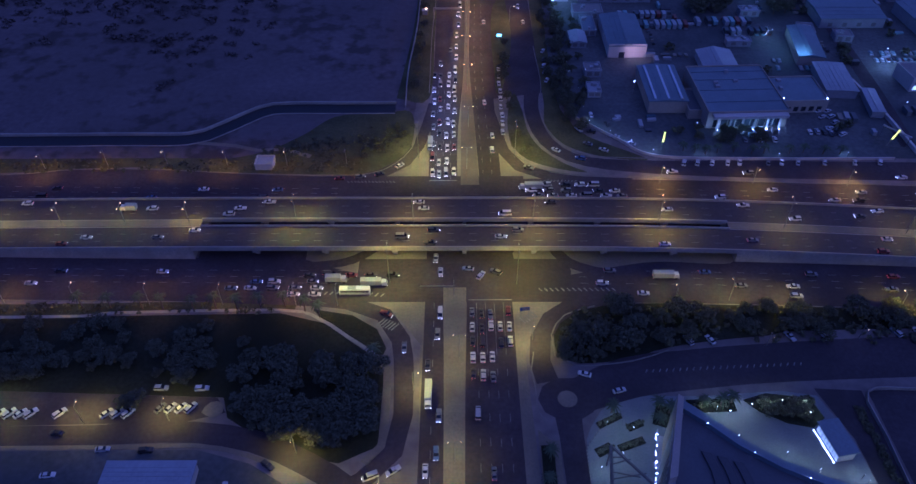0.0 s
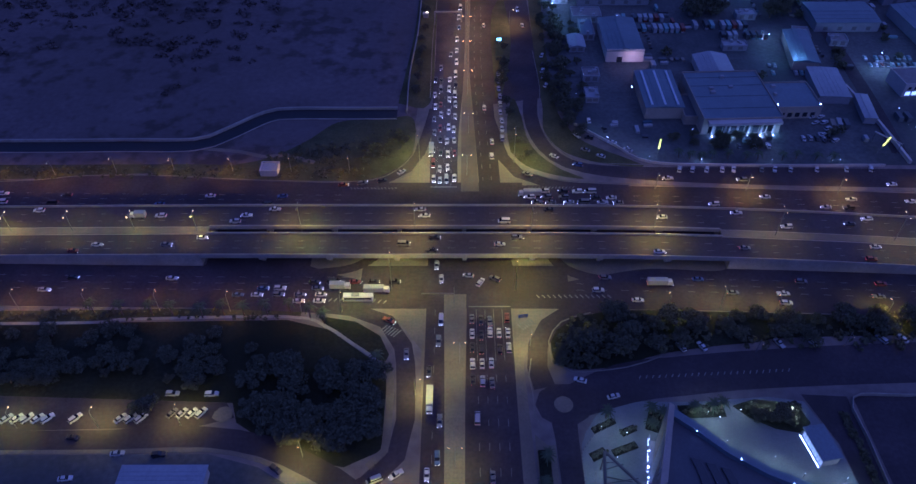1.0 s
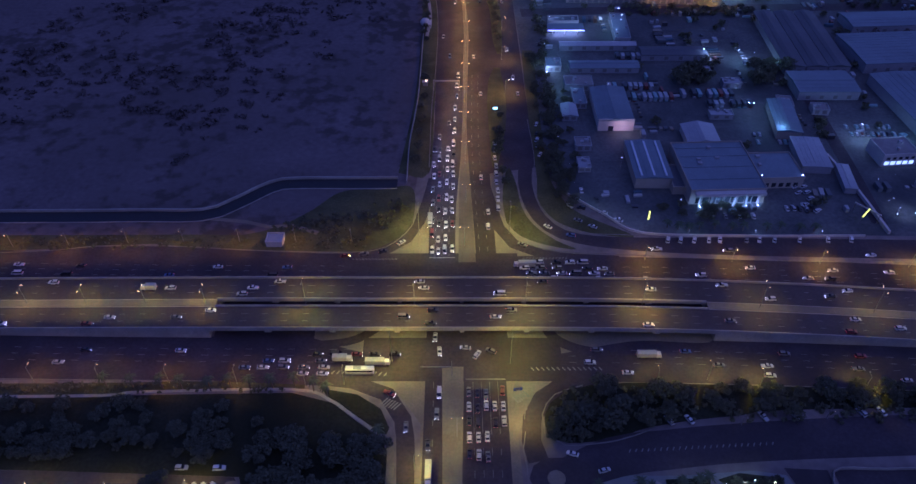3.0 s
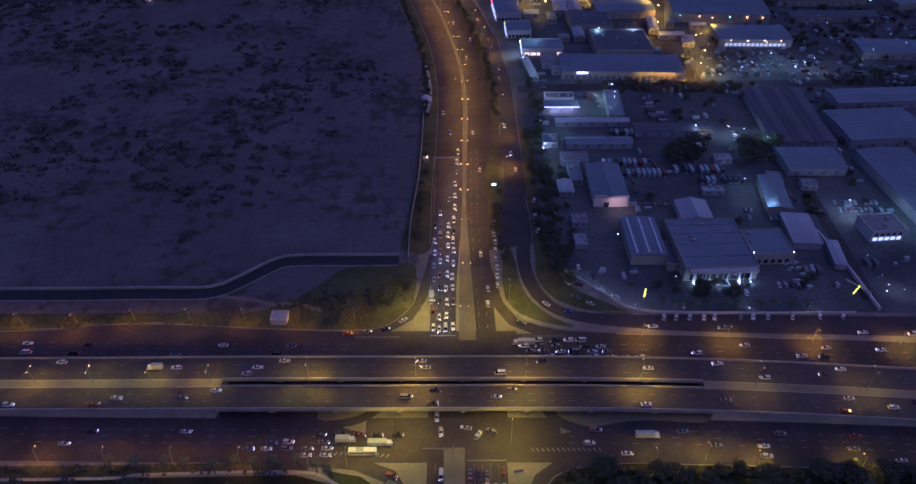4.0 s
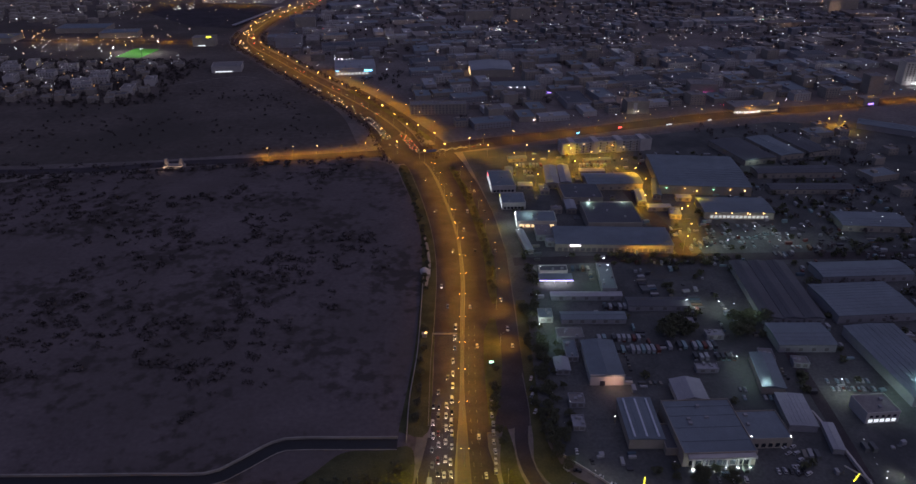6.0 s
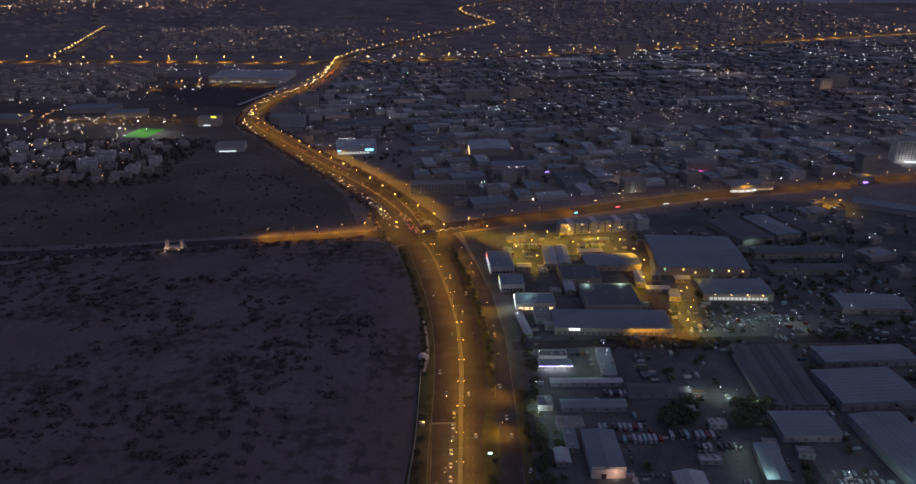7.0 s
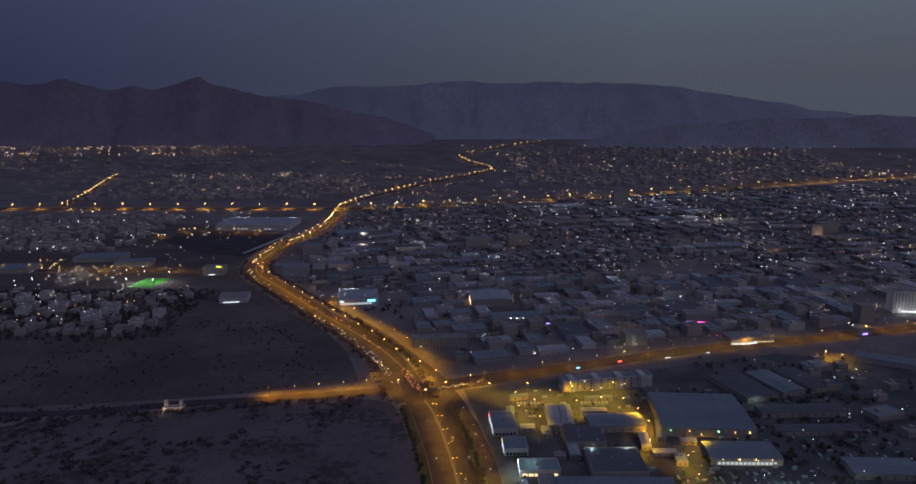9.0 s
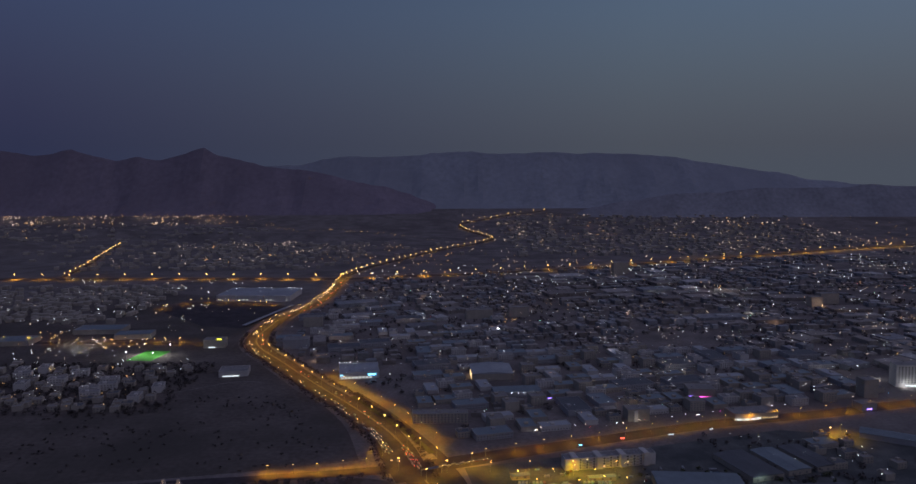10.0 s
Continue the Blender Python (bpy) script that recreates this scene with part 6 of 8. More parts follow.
BEAM = bpy.data.lights.new("headlight_beam", "SPOT")
BEAM.energy, BEAM.color, BEAM.spot_size, BEAM.spot_blend, BEAM.shadow_soft_size = 300, (0.62, 0.85, 1.0), radians(75), 0.8, 0.3


def beam(car, nose=2.6):
    """Headlights that light the road before a car."""
    q = new("headlight_beam", BEAM)
    q.matrix_basis = car.matrix_basis @ look((nose, 0, 0.7), (nose + 5, 0, -0.9))


# queue on the northern arm
for lane, (x, far) in enumerate(((-12.0, 362), (-8.6, 378), (-5.2, 408), (-1.9, 446))):
    y = 269.5 + rnd.uniform(0, 1.5)
    while y < far:
        dx = np.interp(y, [300, 345, 377, 450], [0, 0.6 if lane > 1 else -0.4, 0.9 if lane > 1 else -0.6, 3.6])
        if rnd.random() < 0.9:
            beam(car_at(x + dx + rnd.uniform(-0.4, 0.4), y, -90))
        y += rnd.uniform(8.6, 14.5) + max(0, y - 330) * 0.015
truck_at(-13.2, 292, -90, 8.5)
truck_at(-10.3, 147, -90, 10.5)
# queue on the southern arm
for x, n in ((5.2, 5), (8.7, 5), (12.1, 5), (15.5, 4), (18.9, 3)):
    for i in range(n):
        if rnd.random() < 0.9:
            car_at(x, 184.5 - i * 7.2 + rnd.uniform(-1, 1), 90)
for x, y, h in ((-10.8, 160, -90), (-7.6, 174, -90), (-6.6, 139, -90), (-7.2, 125, -90), (-10.5, 119, -90), (-6.8, 184, -90), (11, 118, 90), (6.5, 140, 90),
                (-20.5, 119, 215), (-27.5, 117, 205), (-19.5, 168, -90), (-27, 184, -30), (-9, 214, -90), (-7, 206, -90), (-10.5, 226, -90), (12, 222, 90), (9, 204, 60), (15, 206, 150), (4, 208, 170),
                (14, 330, 90), (16, 420, 90), (12.5, 470, 90), (19, 560, 90), (10, 600, 90), (-1, 680, 90), (14, 640, 90), (-9, 500, -90), (-4, 470, -90), (0, 560, -100), (-16, 640, -105), (-28, 720, -110), (17, 300, 92), (16.5, 288, 92),
                (38, 440, -90), (36, 480, -90), (40, 420, 90), (36, 560, 95), (30, 640, 100), (22, 690, 105), (47, 288, 140), (58, 281, 160), (-36, 269.5, 20), (-45, 267.5, 10), (-54, 266.5, 5), (-27, 276, 45), (33, 274, 150)):
    car_at(x, y, h)
for k in range(12):
    car_at(-16 + 5.2 * k + rnd.uniform(-0.6, 0.6), 808 + 1.9 * k + (3.6 if k % 2 else 0), 200, z=0.12)
# queue on the eastern frontage and on the western one
truck_at(33, 259, 180, 10.5)
for row, y0 in enumerate((261.5, 257.5, 254, 250.5)):
    x = 30 + row * 3 + (10 if row == 0 else 0)
    while x < (66, 74, 88, 96)[row]:
        if rnd.random() < 0.72:
            car_at(x, y0 + deck_shift(x), 180)
        x += rnd.uniform(6, 9)
truck_at(-48, 201.5, 0, 8.5)
truck_at(-33, 199.5, 0, 10.5)
for row, y0 in enumerate((204.5, 201, 197.6, 194.2)):
    x = -26 - row * 2
    while x > (-62, -86, -90, -72)[row]:
        if rnd.random() < 0.7 and not (row == 1 and -56 < x < -25) and not (row in (2, 3) and -50 < x < -25):
            car_at(x, y0, 0)
        x -= rnd.uniform(6.4, 9)
placed("bus", build_bus, pose(-40, 195.2, 0.08))
# flowing traffic on decks and frontage roads
for y, h, n in ((DECK_N - 3.0, 180, 8), (DECK_N - 7, 180, 7), (MED_N + 3.0, 180, 5), (MED_S - 3, 0, 6), (MED_S - 7, 0, 8), (DECK_S + 2.8, 0, 6)):
    for k in range(n):
        x = -280 + 560 * (k + rnd.uniform(0.1, 0.9)) / n
        car_at(x, y + deck_shift(x), h, z=deck_z(x) + 0.03)
truck_at(-140, MED_N + 6.5 + deck_shift(-140), 180, 7.0, True, deck_z(-140) + 0.03)
for y, h, x0, x1, n in ((252, 180, -280, -60, 5), (258, 180, -280, -60, 5), (254, 180, 105, 300, 6), (260, 180, 110, 300, 5), (206, 0, -260, -70, 3), (199, 0, -260, -110, 2), (207, 0, 55, 260, 6), (200, 0, 50, 260, 6), (195, 0, 60, 240, 4), (272, 180, 75, 300, 5)):
    for k in range(n):
        x = x0 + (x1 - x0) * (k + rnd.uniform(0.1, 0.9)) / n
        car_at(x, y + deck_shift(x), h)
truck_at(82, 204 + deck_shift(82), 0, 10.5)
# parked cars
for k in range(9):
    car_at(-157 + 3.6 * k + (6 if k > 4 else 0) + (12 if k > 5 else 0), 140.5, 50, False, kind=rnd.choice(("sedan", "suv")))
for k in range(4):
    car_at(-100 + 3.4 * k, 142.5, 55, False)
for x, y, h in ((-131, 133, 170), (-114, 127, 5), (-100, 126.5, 5), (-60, 121, -35), (-128, 118, 5), (-72, 113, 90), (-102, 150.5, 0), (-88, 150.3, 5), (55, 149, 15), (44, 156, 160)):
    car_at(x, y, h, False)
for k in range(22):
    x = 78 + 7 * k + rnd.uniform(-1.5, 1.5)
    if rnd.random() < 0.42:
        car_at(x, 170.5 + min(6.0, (x - 78) * 0.045), 115, False)
for k in range(16):
    if rnd.random() < 0.72:
        car_at(100 + 6.6 * k + rnd.uniform(-1, 1), 277.3, 70, False)
for k in range(9):
    car_at(22.3 + 0.25 * (k % 3), 303 + 7.6 * k, 92, False, color=rnd.choice(("white", "silver")))
for x, y, h in ((48.5, 352, 70), (48, 361, 70), (48, 367, 70), (48.5, 374, 70), (49, 384, 70), (63, 293, 150), (70, 288, 150), (77, 299, 170), (66, 303, 160), (75, 310, 100), (84, 293, 150), (60, 305, 120), (68, 318, 90)):
    car_at(x, y, h, False)
for k in range(7):
    for j in range(2):
        car_at(185 + 4.5 * j, 300 + 5.2 * k, 30, False) if rnd.random() < 0.75 else None
for r, (x0, y0, n, dx) in enumerate(((174, 302, 5, 3.4), (140, 296, 6, 3.6))):
    for k in range(n):
        if rnd.random() < 0.8:
            car_at(x0 + dx * k, y0 + rnd.uniform(-0.4, 0.4), 85, False)
def lot(name, spots, label, category, long=4.7, wide=1.8):
    """Rows of parked vehicles too small to tell apart."""
    bm = bmesh.new()
    for x, y, h in spots:
        add_box(bm, x, y, 0.25, long, wide, 0.65, h, 0.96)
        add_box(bm, x, y, 0.9, long * 0.55, wide * 0.86, 0.5, h, 0.8)
    tagged(part(name, bm, LOTPAINT), label, category, "", "stuff")


LOTPAINT = bpy.data.materials.new("mixed_car_paint")
LOTPAINT.use_nodes = True
ln, ll = LOTPAINT.node_tree.nodes, LOTPAINT.node_tree.links
geo, ramp = ln.new("ShaderNodeNewGeometry"), ln.new("ShaderNodeValToRGB")
ramp.color_ramp.interpolation = "CONSTANT"
for pos, c in ((0.0, (0.30, 0.31, 0.32, 1)), (0.45, (0.2, 0.3, 0.31, 1)), (0.7, (0.05, 0.05, 0.055, 1)), (0.94, (0.14, 0.04, 0.03, 1))):
    e = ramp.color_ramp.elements[0] if pos == 0.0 else ramp.color_ramp.elements.new(pos)
    e.position, e.color = pos, c
ll.new(geo.outputs["Random Per Island"], ramp.inputs[0])
ll.new(ramp.outputs[0], ln["Principled BSDF"].inputs["Base Color"])
ln["Principled BSDF"].inputs["Roughness"].default_value = 0.35
lot("parked_car_rows", [(222 + rnd.uniform(0, 78), 566 + 8.5 * rnd.randrange(6), 90) for _ in range(80)] + [(236 + 3.2 * k, 372 + 8 * j, 85) for k in range(9) for j in range(2) if rnd.random() < 0.8] + [(178 + 3.2 * k, 364 + 8 * j, 85) for k in range(7) for j in range(2) if rnd.random() < 0.8] + [(330 + rnd.uniform(0, 260), rnd.uniform(430, 560), rnd.choice((0, 90))) for _ in range(60)], "rows of parked cars in the estate lots", "cars")
bm = bmesh.new()
for x0, y0, n, dx, ln_ in ((100, 427, 11, 3.4, 7.0), (100, 414, 12, 3.4, 8.5), (146, 418, 10, 3.4, 8.5), (112, 468, 9, 3.6, 7.0), (160, 405, 8, 3.6, 7.0), (62, 738, 8, 3.8, 8.5), (70, 760, 9, 3.8, 8.5), (140, 760, 9, 3.8, 7.0), (64, 700, 4, 4.0, 7.0), (240, 440, 8, 3.4, 7.0)):
    for k in range(n):
        if rnd.random() < 0.85:
            add_box(bm, x0 + dx * k, y0 + rnd.uniform(-0.6, 0.6), 0.9, 2.4, ln_ - 2, 2.2)
            add_box(bm, x0 + dx * k, y0 + ln_ / 2, 0.5, 2.2, 1.8, 1.8, 0, 0.9)
            add_box(bm, x0 + dx * k, y0, 0.0, 2.0, ln_ - 1.6, 0.9)
tagged(part("parked_truck_rows", bm, LOTPAINT), "rows of parked trucks in the estate yards", "trucks", "", "stuff")

# ---- the town beyond ----
ROADLINES = []
for pts, half in ((SERVICE, 12), (NB, 14), (SB, 16), (HIGHWAY, 34), (HILLROAD, 26),
                  ([(-46, 770), (-62, 830), (-92, 920), (-150, 1025), (-225, 1140), (-300, 1262), (-366, 1370), (-392, 1460), (-390, 1640), (-352, 1790), (-332, 1960), (-340, 2240)], 34),
                  ([(-18, 846), (-58, 930), (-100, 1010), (-150, 1090)], 14),
                  ([(-900, 742), (-455, 745), (-210, 781), (-20, 815), (90, 856), (340, 942), (680, 1030), (1200, 1150)], 24), ([(-455, 1405), (-760, 1420), (-1100, 1430)], 16)):
    line = smooth([(*p[:2], 0) for p in pts], 12.0)
    ROADLINES.append((np.array([q[:2] for q in line]), half))
TAKEN = []
BIG = [o for o in scene.objects if o.parent is None and o.get("category") in ("warehouse", "showroom", "shop", "hall", "workshop", "shed", "office", "canopy", "petrol station")]


def free(x, y, r):
    """True where neither a road nor a house stands."""
    for line, half in ROADLINES:
        if np.min(np.hypot(line[:, 0] - x, line[:, 1] - y)) < half + r:
            return False
    return all(math.hypot(x - a, y - b) > r + c for a, b, c in TAKEN)


def build_house(seed, w, d, h, wall, roof, nm, label):
    def build(m):
        r = random.Random(seed)
        b = thing(nm, m, label, "building", "town buildings")
        part("wall", box(0, 0, 0, w, d, h), wall, b)
        part("roof", box(0, 0, h, w - 0.6, d - 0.6, 0.15), roof, b)
        bm = bmesh.new()
        for x, y, sx, sy in ((0, -d / 2, w + 0.2, 0.4), (0, d / 2, w + 0.2, 0.4), (-w / 2, 0, 0.4, d - 0.4), (w / 2, 0, 0.4, d - 0.4)):
            add_box(bm, x, y, h - 0.02, sx, sy, 0.9)
        part("parapet", bm, wall, b)
        part("stair_head", box(r.uniform(-0.25, 0.25) * w, r.uniform(-0.2, 0.3) * d, h + 0.1, min(5, w * 0.3), min(5, d * 0.3), 2.4), wall, b)
        bm = bmesh.new()
        floors = max(1, int(h / 3.2))
        for fl in range(floors):
            for k in range(max(2, int(w / 4))):
                add_box(bm, -w / 2 + (k + 0.5) * w / max(2, int(w / 4)), -d / 2, 1.0 + fl * 3.2, 1.6, 0.16, 1.5)
        part("window_band", bm, TOWNWINDOW, b, "dark windows of the front")["kind"] = "stuff"
        return b
    return build


VARIANTS = [build_house(1, 16, 14, 7, CREAMWALL, DARKROOF, "house", "pale two-storey house with a flat roof"), build_house(2, 13, 12, 7, CREAMWALL, FLATROOF, "house", "cream two-storey house with a flat roof"),
            build_house(3, 34, 22, 6, CREAMWALL, METALROOF, "workshop", "workshop with a metal roof"), build_house(4, 26, 16, 10, WHITEWALL, FLATROOF, "apartment_house", "pale three-storey apartment house"),
            build_house(5, 48, 26, 7, GREYWALL, METALROOF, "warehouse", "grey warehouse with a metal roof"), build_house(6, 22, 20, 14, CREAMWALL, FLATROOF, "apartment_house", "cream four-storey apartment house"),
            build_house(7, 40, 18, 6, WHITEWALL, PALEROOF, "warehouse", "warehouse with a pale roof"), build_house(8, 60, 34, 8, GREYWALL, DARKROOF, "warehouse", "large warehouse with a dark roof")]
RADIUS = [10, 9, 19, 14, 26, 14, 21, 33]
rnd = random.Random(21)

# landmarks
b = building("retail_store", (-155, 1193), 64, 60, 10, 8, WHITEWALL, PALEROOF, "white retail store with a glowing blue sign", "flat", "store", units=6)
part("sign", box(20, -30.4, 5.5, 12, 0.5, 2.2), BLUEGLOW, b, "glowing blue sign")
part("sign", box(-28, -30.4, 6, 4, 0.5, 1.2), BLUEGLOW, b, "glowing blue sign")
for k in range(6):
    bm = bmesh.new()
    add_bead(bm, -32 + k * 6, 31, 12, 0.4)
    part("roof_lamp", bm, COOL, b, "white roof lamp")
for k in range(9):
    part("shopfront", box(-27 + 5.6 * k, -30.4, 0.8, 4.4, 0.4, 3.0), DEPOTGLOW, b, "softly lit shopfront pane")
TAKEN.append((-155, 1193, 46))
b = building("lit_hall", (62, 1180), 66, 62, 11, 3, CREAMWALL, PALEROOF, "hall with an end wall glowing yellow as if floodlit", "gable_y", "hall", 3)
# the wall itself glows, in place of lamps shining on it
part("end_wall", box(-33.3, -4, 0, 0.5, 30, 8), WARMDIM, b, "end wall given a yellow glow for floodlight")
TAKEN.append((62, 1180, 46))
b = building("hotel", (716, 1108), 70, 24, 34, -8, WHITEWALL, FLATROOF, "white hotel slab with a brightly lit base", "flat", "hotel", units=5)
part("light_band", box(2, -12.3, 2.0, 46, 0.5, 2.0), COOLDIM, b, "bright lit ground floor")
for fl in range(8):
    pane_row(b, 66, 24, 7 + 3.3 * fl, 1.6, 14, 2.2, "s", DARKGLASS)
TAKEN.append((716, 1108, 40))
b = building("sign_block", (365, 1065), 39, 30, 14, -4, CREAMWALL, FLATROOF, "office block with a magenta light band", "flat", "office", units=3)
part("light_band", box(4, -15.4, 2.0, 18, 0.5, 1.4), PINKGLOW, b, "glowing magenta band")
part("light_band", box(-14, -15.4, 2.0, 9, 0.5, 2.0), VIOLETGLOW, b, "glowing violet band")
TAKEN.append((365, 1065, 26))
b = building("residential_row", (-18, 961), 74, 18, 13, 2, CREAMWALL, FLATROOF, "long cream four-storey residential block", "flat", "apartment block", units=8)
for fl in range(4):
    pane_row(b, 72, 18, 1.2 + 3.2 * fl, 1.5, 16, 2.2, "s", TOWNWINDOW)
TAKEN.append((-18, 961, 40))
b = building("corner_office", (-452, 1386), 39, 26, 15, 4, CREAMWALL, FLATROOF, "office with a small yellow-green roof sign", "flat", "office", units=3)
part("sign", box(10, -13.4, 15.5, 9, 0.5, 2.6), YELLOWGLOW, b, "glowing yellow-green sign")
part("shopfront", box(-4, -13.3, 0.6, 13, 0.4, 1.8), COOLDIM, b, "lit shopfront")
TAKEN.append((-452, 1386, 26))
b = building("shopping_arcade", (405, 975), 62, 30, 8, 8, CREAMWALL, FLATROOF, "shopping arcade with a curved bright front", "flat", "shops", units=6)
for k in range(12):
    bow = 3.0 * math.sin(math.pi * (k + 0.5) / 12)
    part("shopfront", box(-31 + 3.2 * k, -15.6 - bow, 0.6, 2.4, 0.4, 2.6), COOLDIM if k % 3 else DEPOTGLOW, b, "cool-lit shopfront pane")
for k in range(8):
    part("sign", box(9 + 2.8 * k, -15.6 - 2.0 * math.sin(math.pi * (k + 0.5) / 8), 2.6, 1.8, 0.4, 0.5), WARMDIM, b, "warm lit sign panel")
TAKEN.append((405, 962, 40))
b = building("long_store", (560, 872), 110, 24, 7, -32, GREYWALL, METALROOF, "long store with a metal roof beside the road", "gable_x", "warehouse")
TAKEN.append((560, 872, 60))
b = building("violet_shop", (575, 1000), 24, 18, 10, 12, CREAMWALL, FLATROOF, "shop block with a violet sign", "flat", "shops", units=2)
part("sign", box(0, -9.4, 2.0, 8, 0.4, 1.5), VIOLETGLOW, b, "glowing violet sign")
TAKEN.append((575, 1000, 18))
b = building("tower_block", (612, 1060), 22, 20, 26, 5, CREAMWALL, FLATROOF, "narrow cream tower block", "flat", "apartment block", units=2)
TAKEN.append((612, 1060, 16))
b = thing("floodlit_pitch", pose(-551, 1317, 0.15, 0, 0, -8), "small green sports pitch under floodlights", "sports pitch")
part("turf", box(0, 0, 0, 46, 70, 0.1), TURF, b, "bright green turf")
PITCHLIGHT = bpy.data.lights.new("pitch_light", "POINT")
PITCHLIGHT.energy, PITCHLIGHT.color, PITCHLIGHT.shadow_soft_size = 16000, (0.9, 1.0, 0.9), 0.6
for x in (-25, 25):
    for y in (-30, 30):
        bm = add_tube(bmesh.new(), (x, y, -0.1), (x, y, 14), 0.2, 0.12, 6)
        part("mast", bm, STEEL, b)
        bm = bmesh.new()
        add_bead(bm, x, y, 14.4, 0.9)
        part("floodlight", bm, COOL, b, "glowing floodlight")
    q = new("pitch_lamp", PITCHLIGHT)
    q.parent, q.location = b, (x, 0, 14)
TAKEN.append((-551, 1317, 60))
b = thing("roadside_monument", pose(-300, 757, 0), "small floodlit tower monument beside the road", "monument")
part("base", box(0, 0, 0, 22, 8, 3.5), CREAMWALL, b)
for x in (-8, 8):
    part("turret", box(x, 0, 3.5, 4, 4, 7, 0, 0.7), CREAMWALL, b)
MONLIGHT = bpy.data.lights.new("monument_light", "POINT")
MONLIGHT.energy, MONLIGHT.color, MONLIGHT.shadow_soft_size = 900, (1.0, 0.75, 0.5), 0.3
for x in (-8, 8):
    q = new("monument_lamp", MONLIGHT)
    q.parent, q.location = b, (x, -8, 2)
for x, y, w, d, a in ((-730, 1520, 96, 52, 4), (-850, 1420, 70, 50, 4), (-640, 1470, 70, 40, 8), (-880, 1300, 90, 44, 6)):
    building("campus_hall", (x, y), w, d, 9, a, CREAMWALL, METALROOF, "wide pale campus hall", "flat", "hall", units=6)
    TAKEN.append((x, y, max(w, d) * 0.55))

b = building("shopping_mall", (-505, 1925), 190, 120, 14, -3, WHITEWALL, PALEROOF, "wide white shopping mall with lamps along its roof edge", "flat", "shopping mall", units=14)
pane_row(b, 180, 120, 2.0, 3.0, 18, 5.0, "s", DEPOTGLOW, "shopfront")
for x, w in ((-60, 34), (10, 40), (70, 30)):
    part("entrance_block", box(x, -62, 0, w, 8, 16), WHITEWALL, b, "pale projecting entrance block")
for k in range(22):
    bm = bmesh.new()
    add_bead(bm, -92 + 8.8 * k, 58, 15.4, 0.3)
    part("roof_lamp", bm, COOL, b, "small white roof lamp")
TAKEN.append((-505, 1925, 120))
patch("mall_car_park", [(-700, 1745), (-650, 1858), (-440, 1820), (-398, 1790), (-430, 1600), (-450, 1545), (-540, 1570)], 0.16, ASPHALT, "wide dark car park before the mall", "car park", rounded=False)
TAKEN.append((-560, 1700, 110))
ribbon("mall_road", [(-705, 1740, 12), (-690, 1790, 12), (-650, 1848, 12), (-560, 1832, 12), (-445, 1802, 12), (-400, 1790, 12)], 0.2, ASPHALT, "amber-lit road round the mall's car park")
lamps_on([(-705, 1745), (-690, 1792), (-650, 1854), (-560, 1838), (-445, 1808)], 15, "mall", 9, 1, None, AMBERFAR, 0.5)
MALLLIGHT = lamp_light("mall_road_light", 16000, 165)
for x, y in ((-700, 1765), (-665, 1830), (-620, 1846), (-575, 1836), (-530, 1826), (-485, 1814), (-440, 1803)):
    new("mall_road_light", MALLLIGHT).location = (x, y, 9)
b = thing("shade_canopy", pose(-418, 1672, 0, 0, 0, 77), "long pale shade canopy beside the car park", "canopy")
part("roof", box(0, 0, 4.6, 240, 9, 0.4), PALEROOF, b)
for k in range(13):
    part("post", box(-114 + 19 * k, 0, 0, 0.4, 0.4, 4.6), STEEL, b)
b = building("car_showroom", (-360, 1195), 46, 34, 9, 8, WHITEWALL, FLATROOF, "pale showroom with a lit front beside the road", "flat", "showroom", units=4)
part("shopfront", box(-4, -17.3, 0.8, 26, 0.4, 1.6), COOLDIM, b, "lit shopfront")
TAKEN.append((-360, 1195, 34))
building("office_slab", (-296, 1378), 46, 30, 17, 4, GREYWALL, FLATROOF, "plain grey office slab beside the road", "flat", "office", units=4)
TAKEN.append((-296, 1378, 30))
building("office_slab", (-300, 1570), 40, 26, 20, 6, CREAMWALL, FLATROOF, "plain cream office slab beside the road", "flat", "office", units=4)
TAKEN.append((-300, 1570, 28))

HOTELLIGHT = bpy.data.lights.new("hotel_light", "POINT")
HOTELLIGHT.energy, HOTELLIGHT.color, HOTELLIGHT.shadow_soft_size = 2200, (0.85, 1.0, 0.92), 0.5
b = building("store_hall", (94, 1078), 70, 30, 8, 6, GREYWALL, METALROOF, "dark store hall with a row of white lamps", "gable_x", "store", gap=5.0)
for k in range(7):
    bm = bmesh.new()
    add_bead(bm, -30 + 10 * k, -15.6, 6.5, 0.42)
    part("wall_lamp", bm, COOL, b, "white wall lamp")
TAKEN.append((94, 1078, 40))
b = building("corner_tower", (246, 966), 30, 22, 16, 6, CREAMWALL, FLATROOF, "pale office block with a lit stair column", "flat", "office", units=3)
part("stair_column", box(-4, -11.4, 0, 5, 0.8, 15), WHITEWALL, b, "softly lit white stair column")
COLUMNLIGHT = bpy.data.lights.new("column_light", "POINT")
COLUMNLIGHT.energy, COLUMNLIGHT.color, COLUMNLIGHT.shadow_soft_size = 420, (0.85, 1.0, 0.6), 0.3
q = new("column_lamp", COLUMNLIGHT)
q.parent, q.location = b, (-4, -15, 2)
TAKEN.append((246, 966, 20))
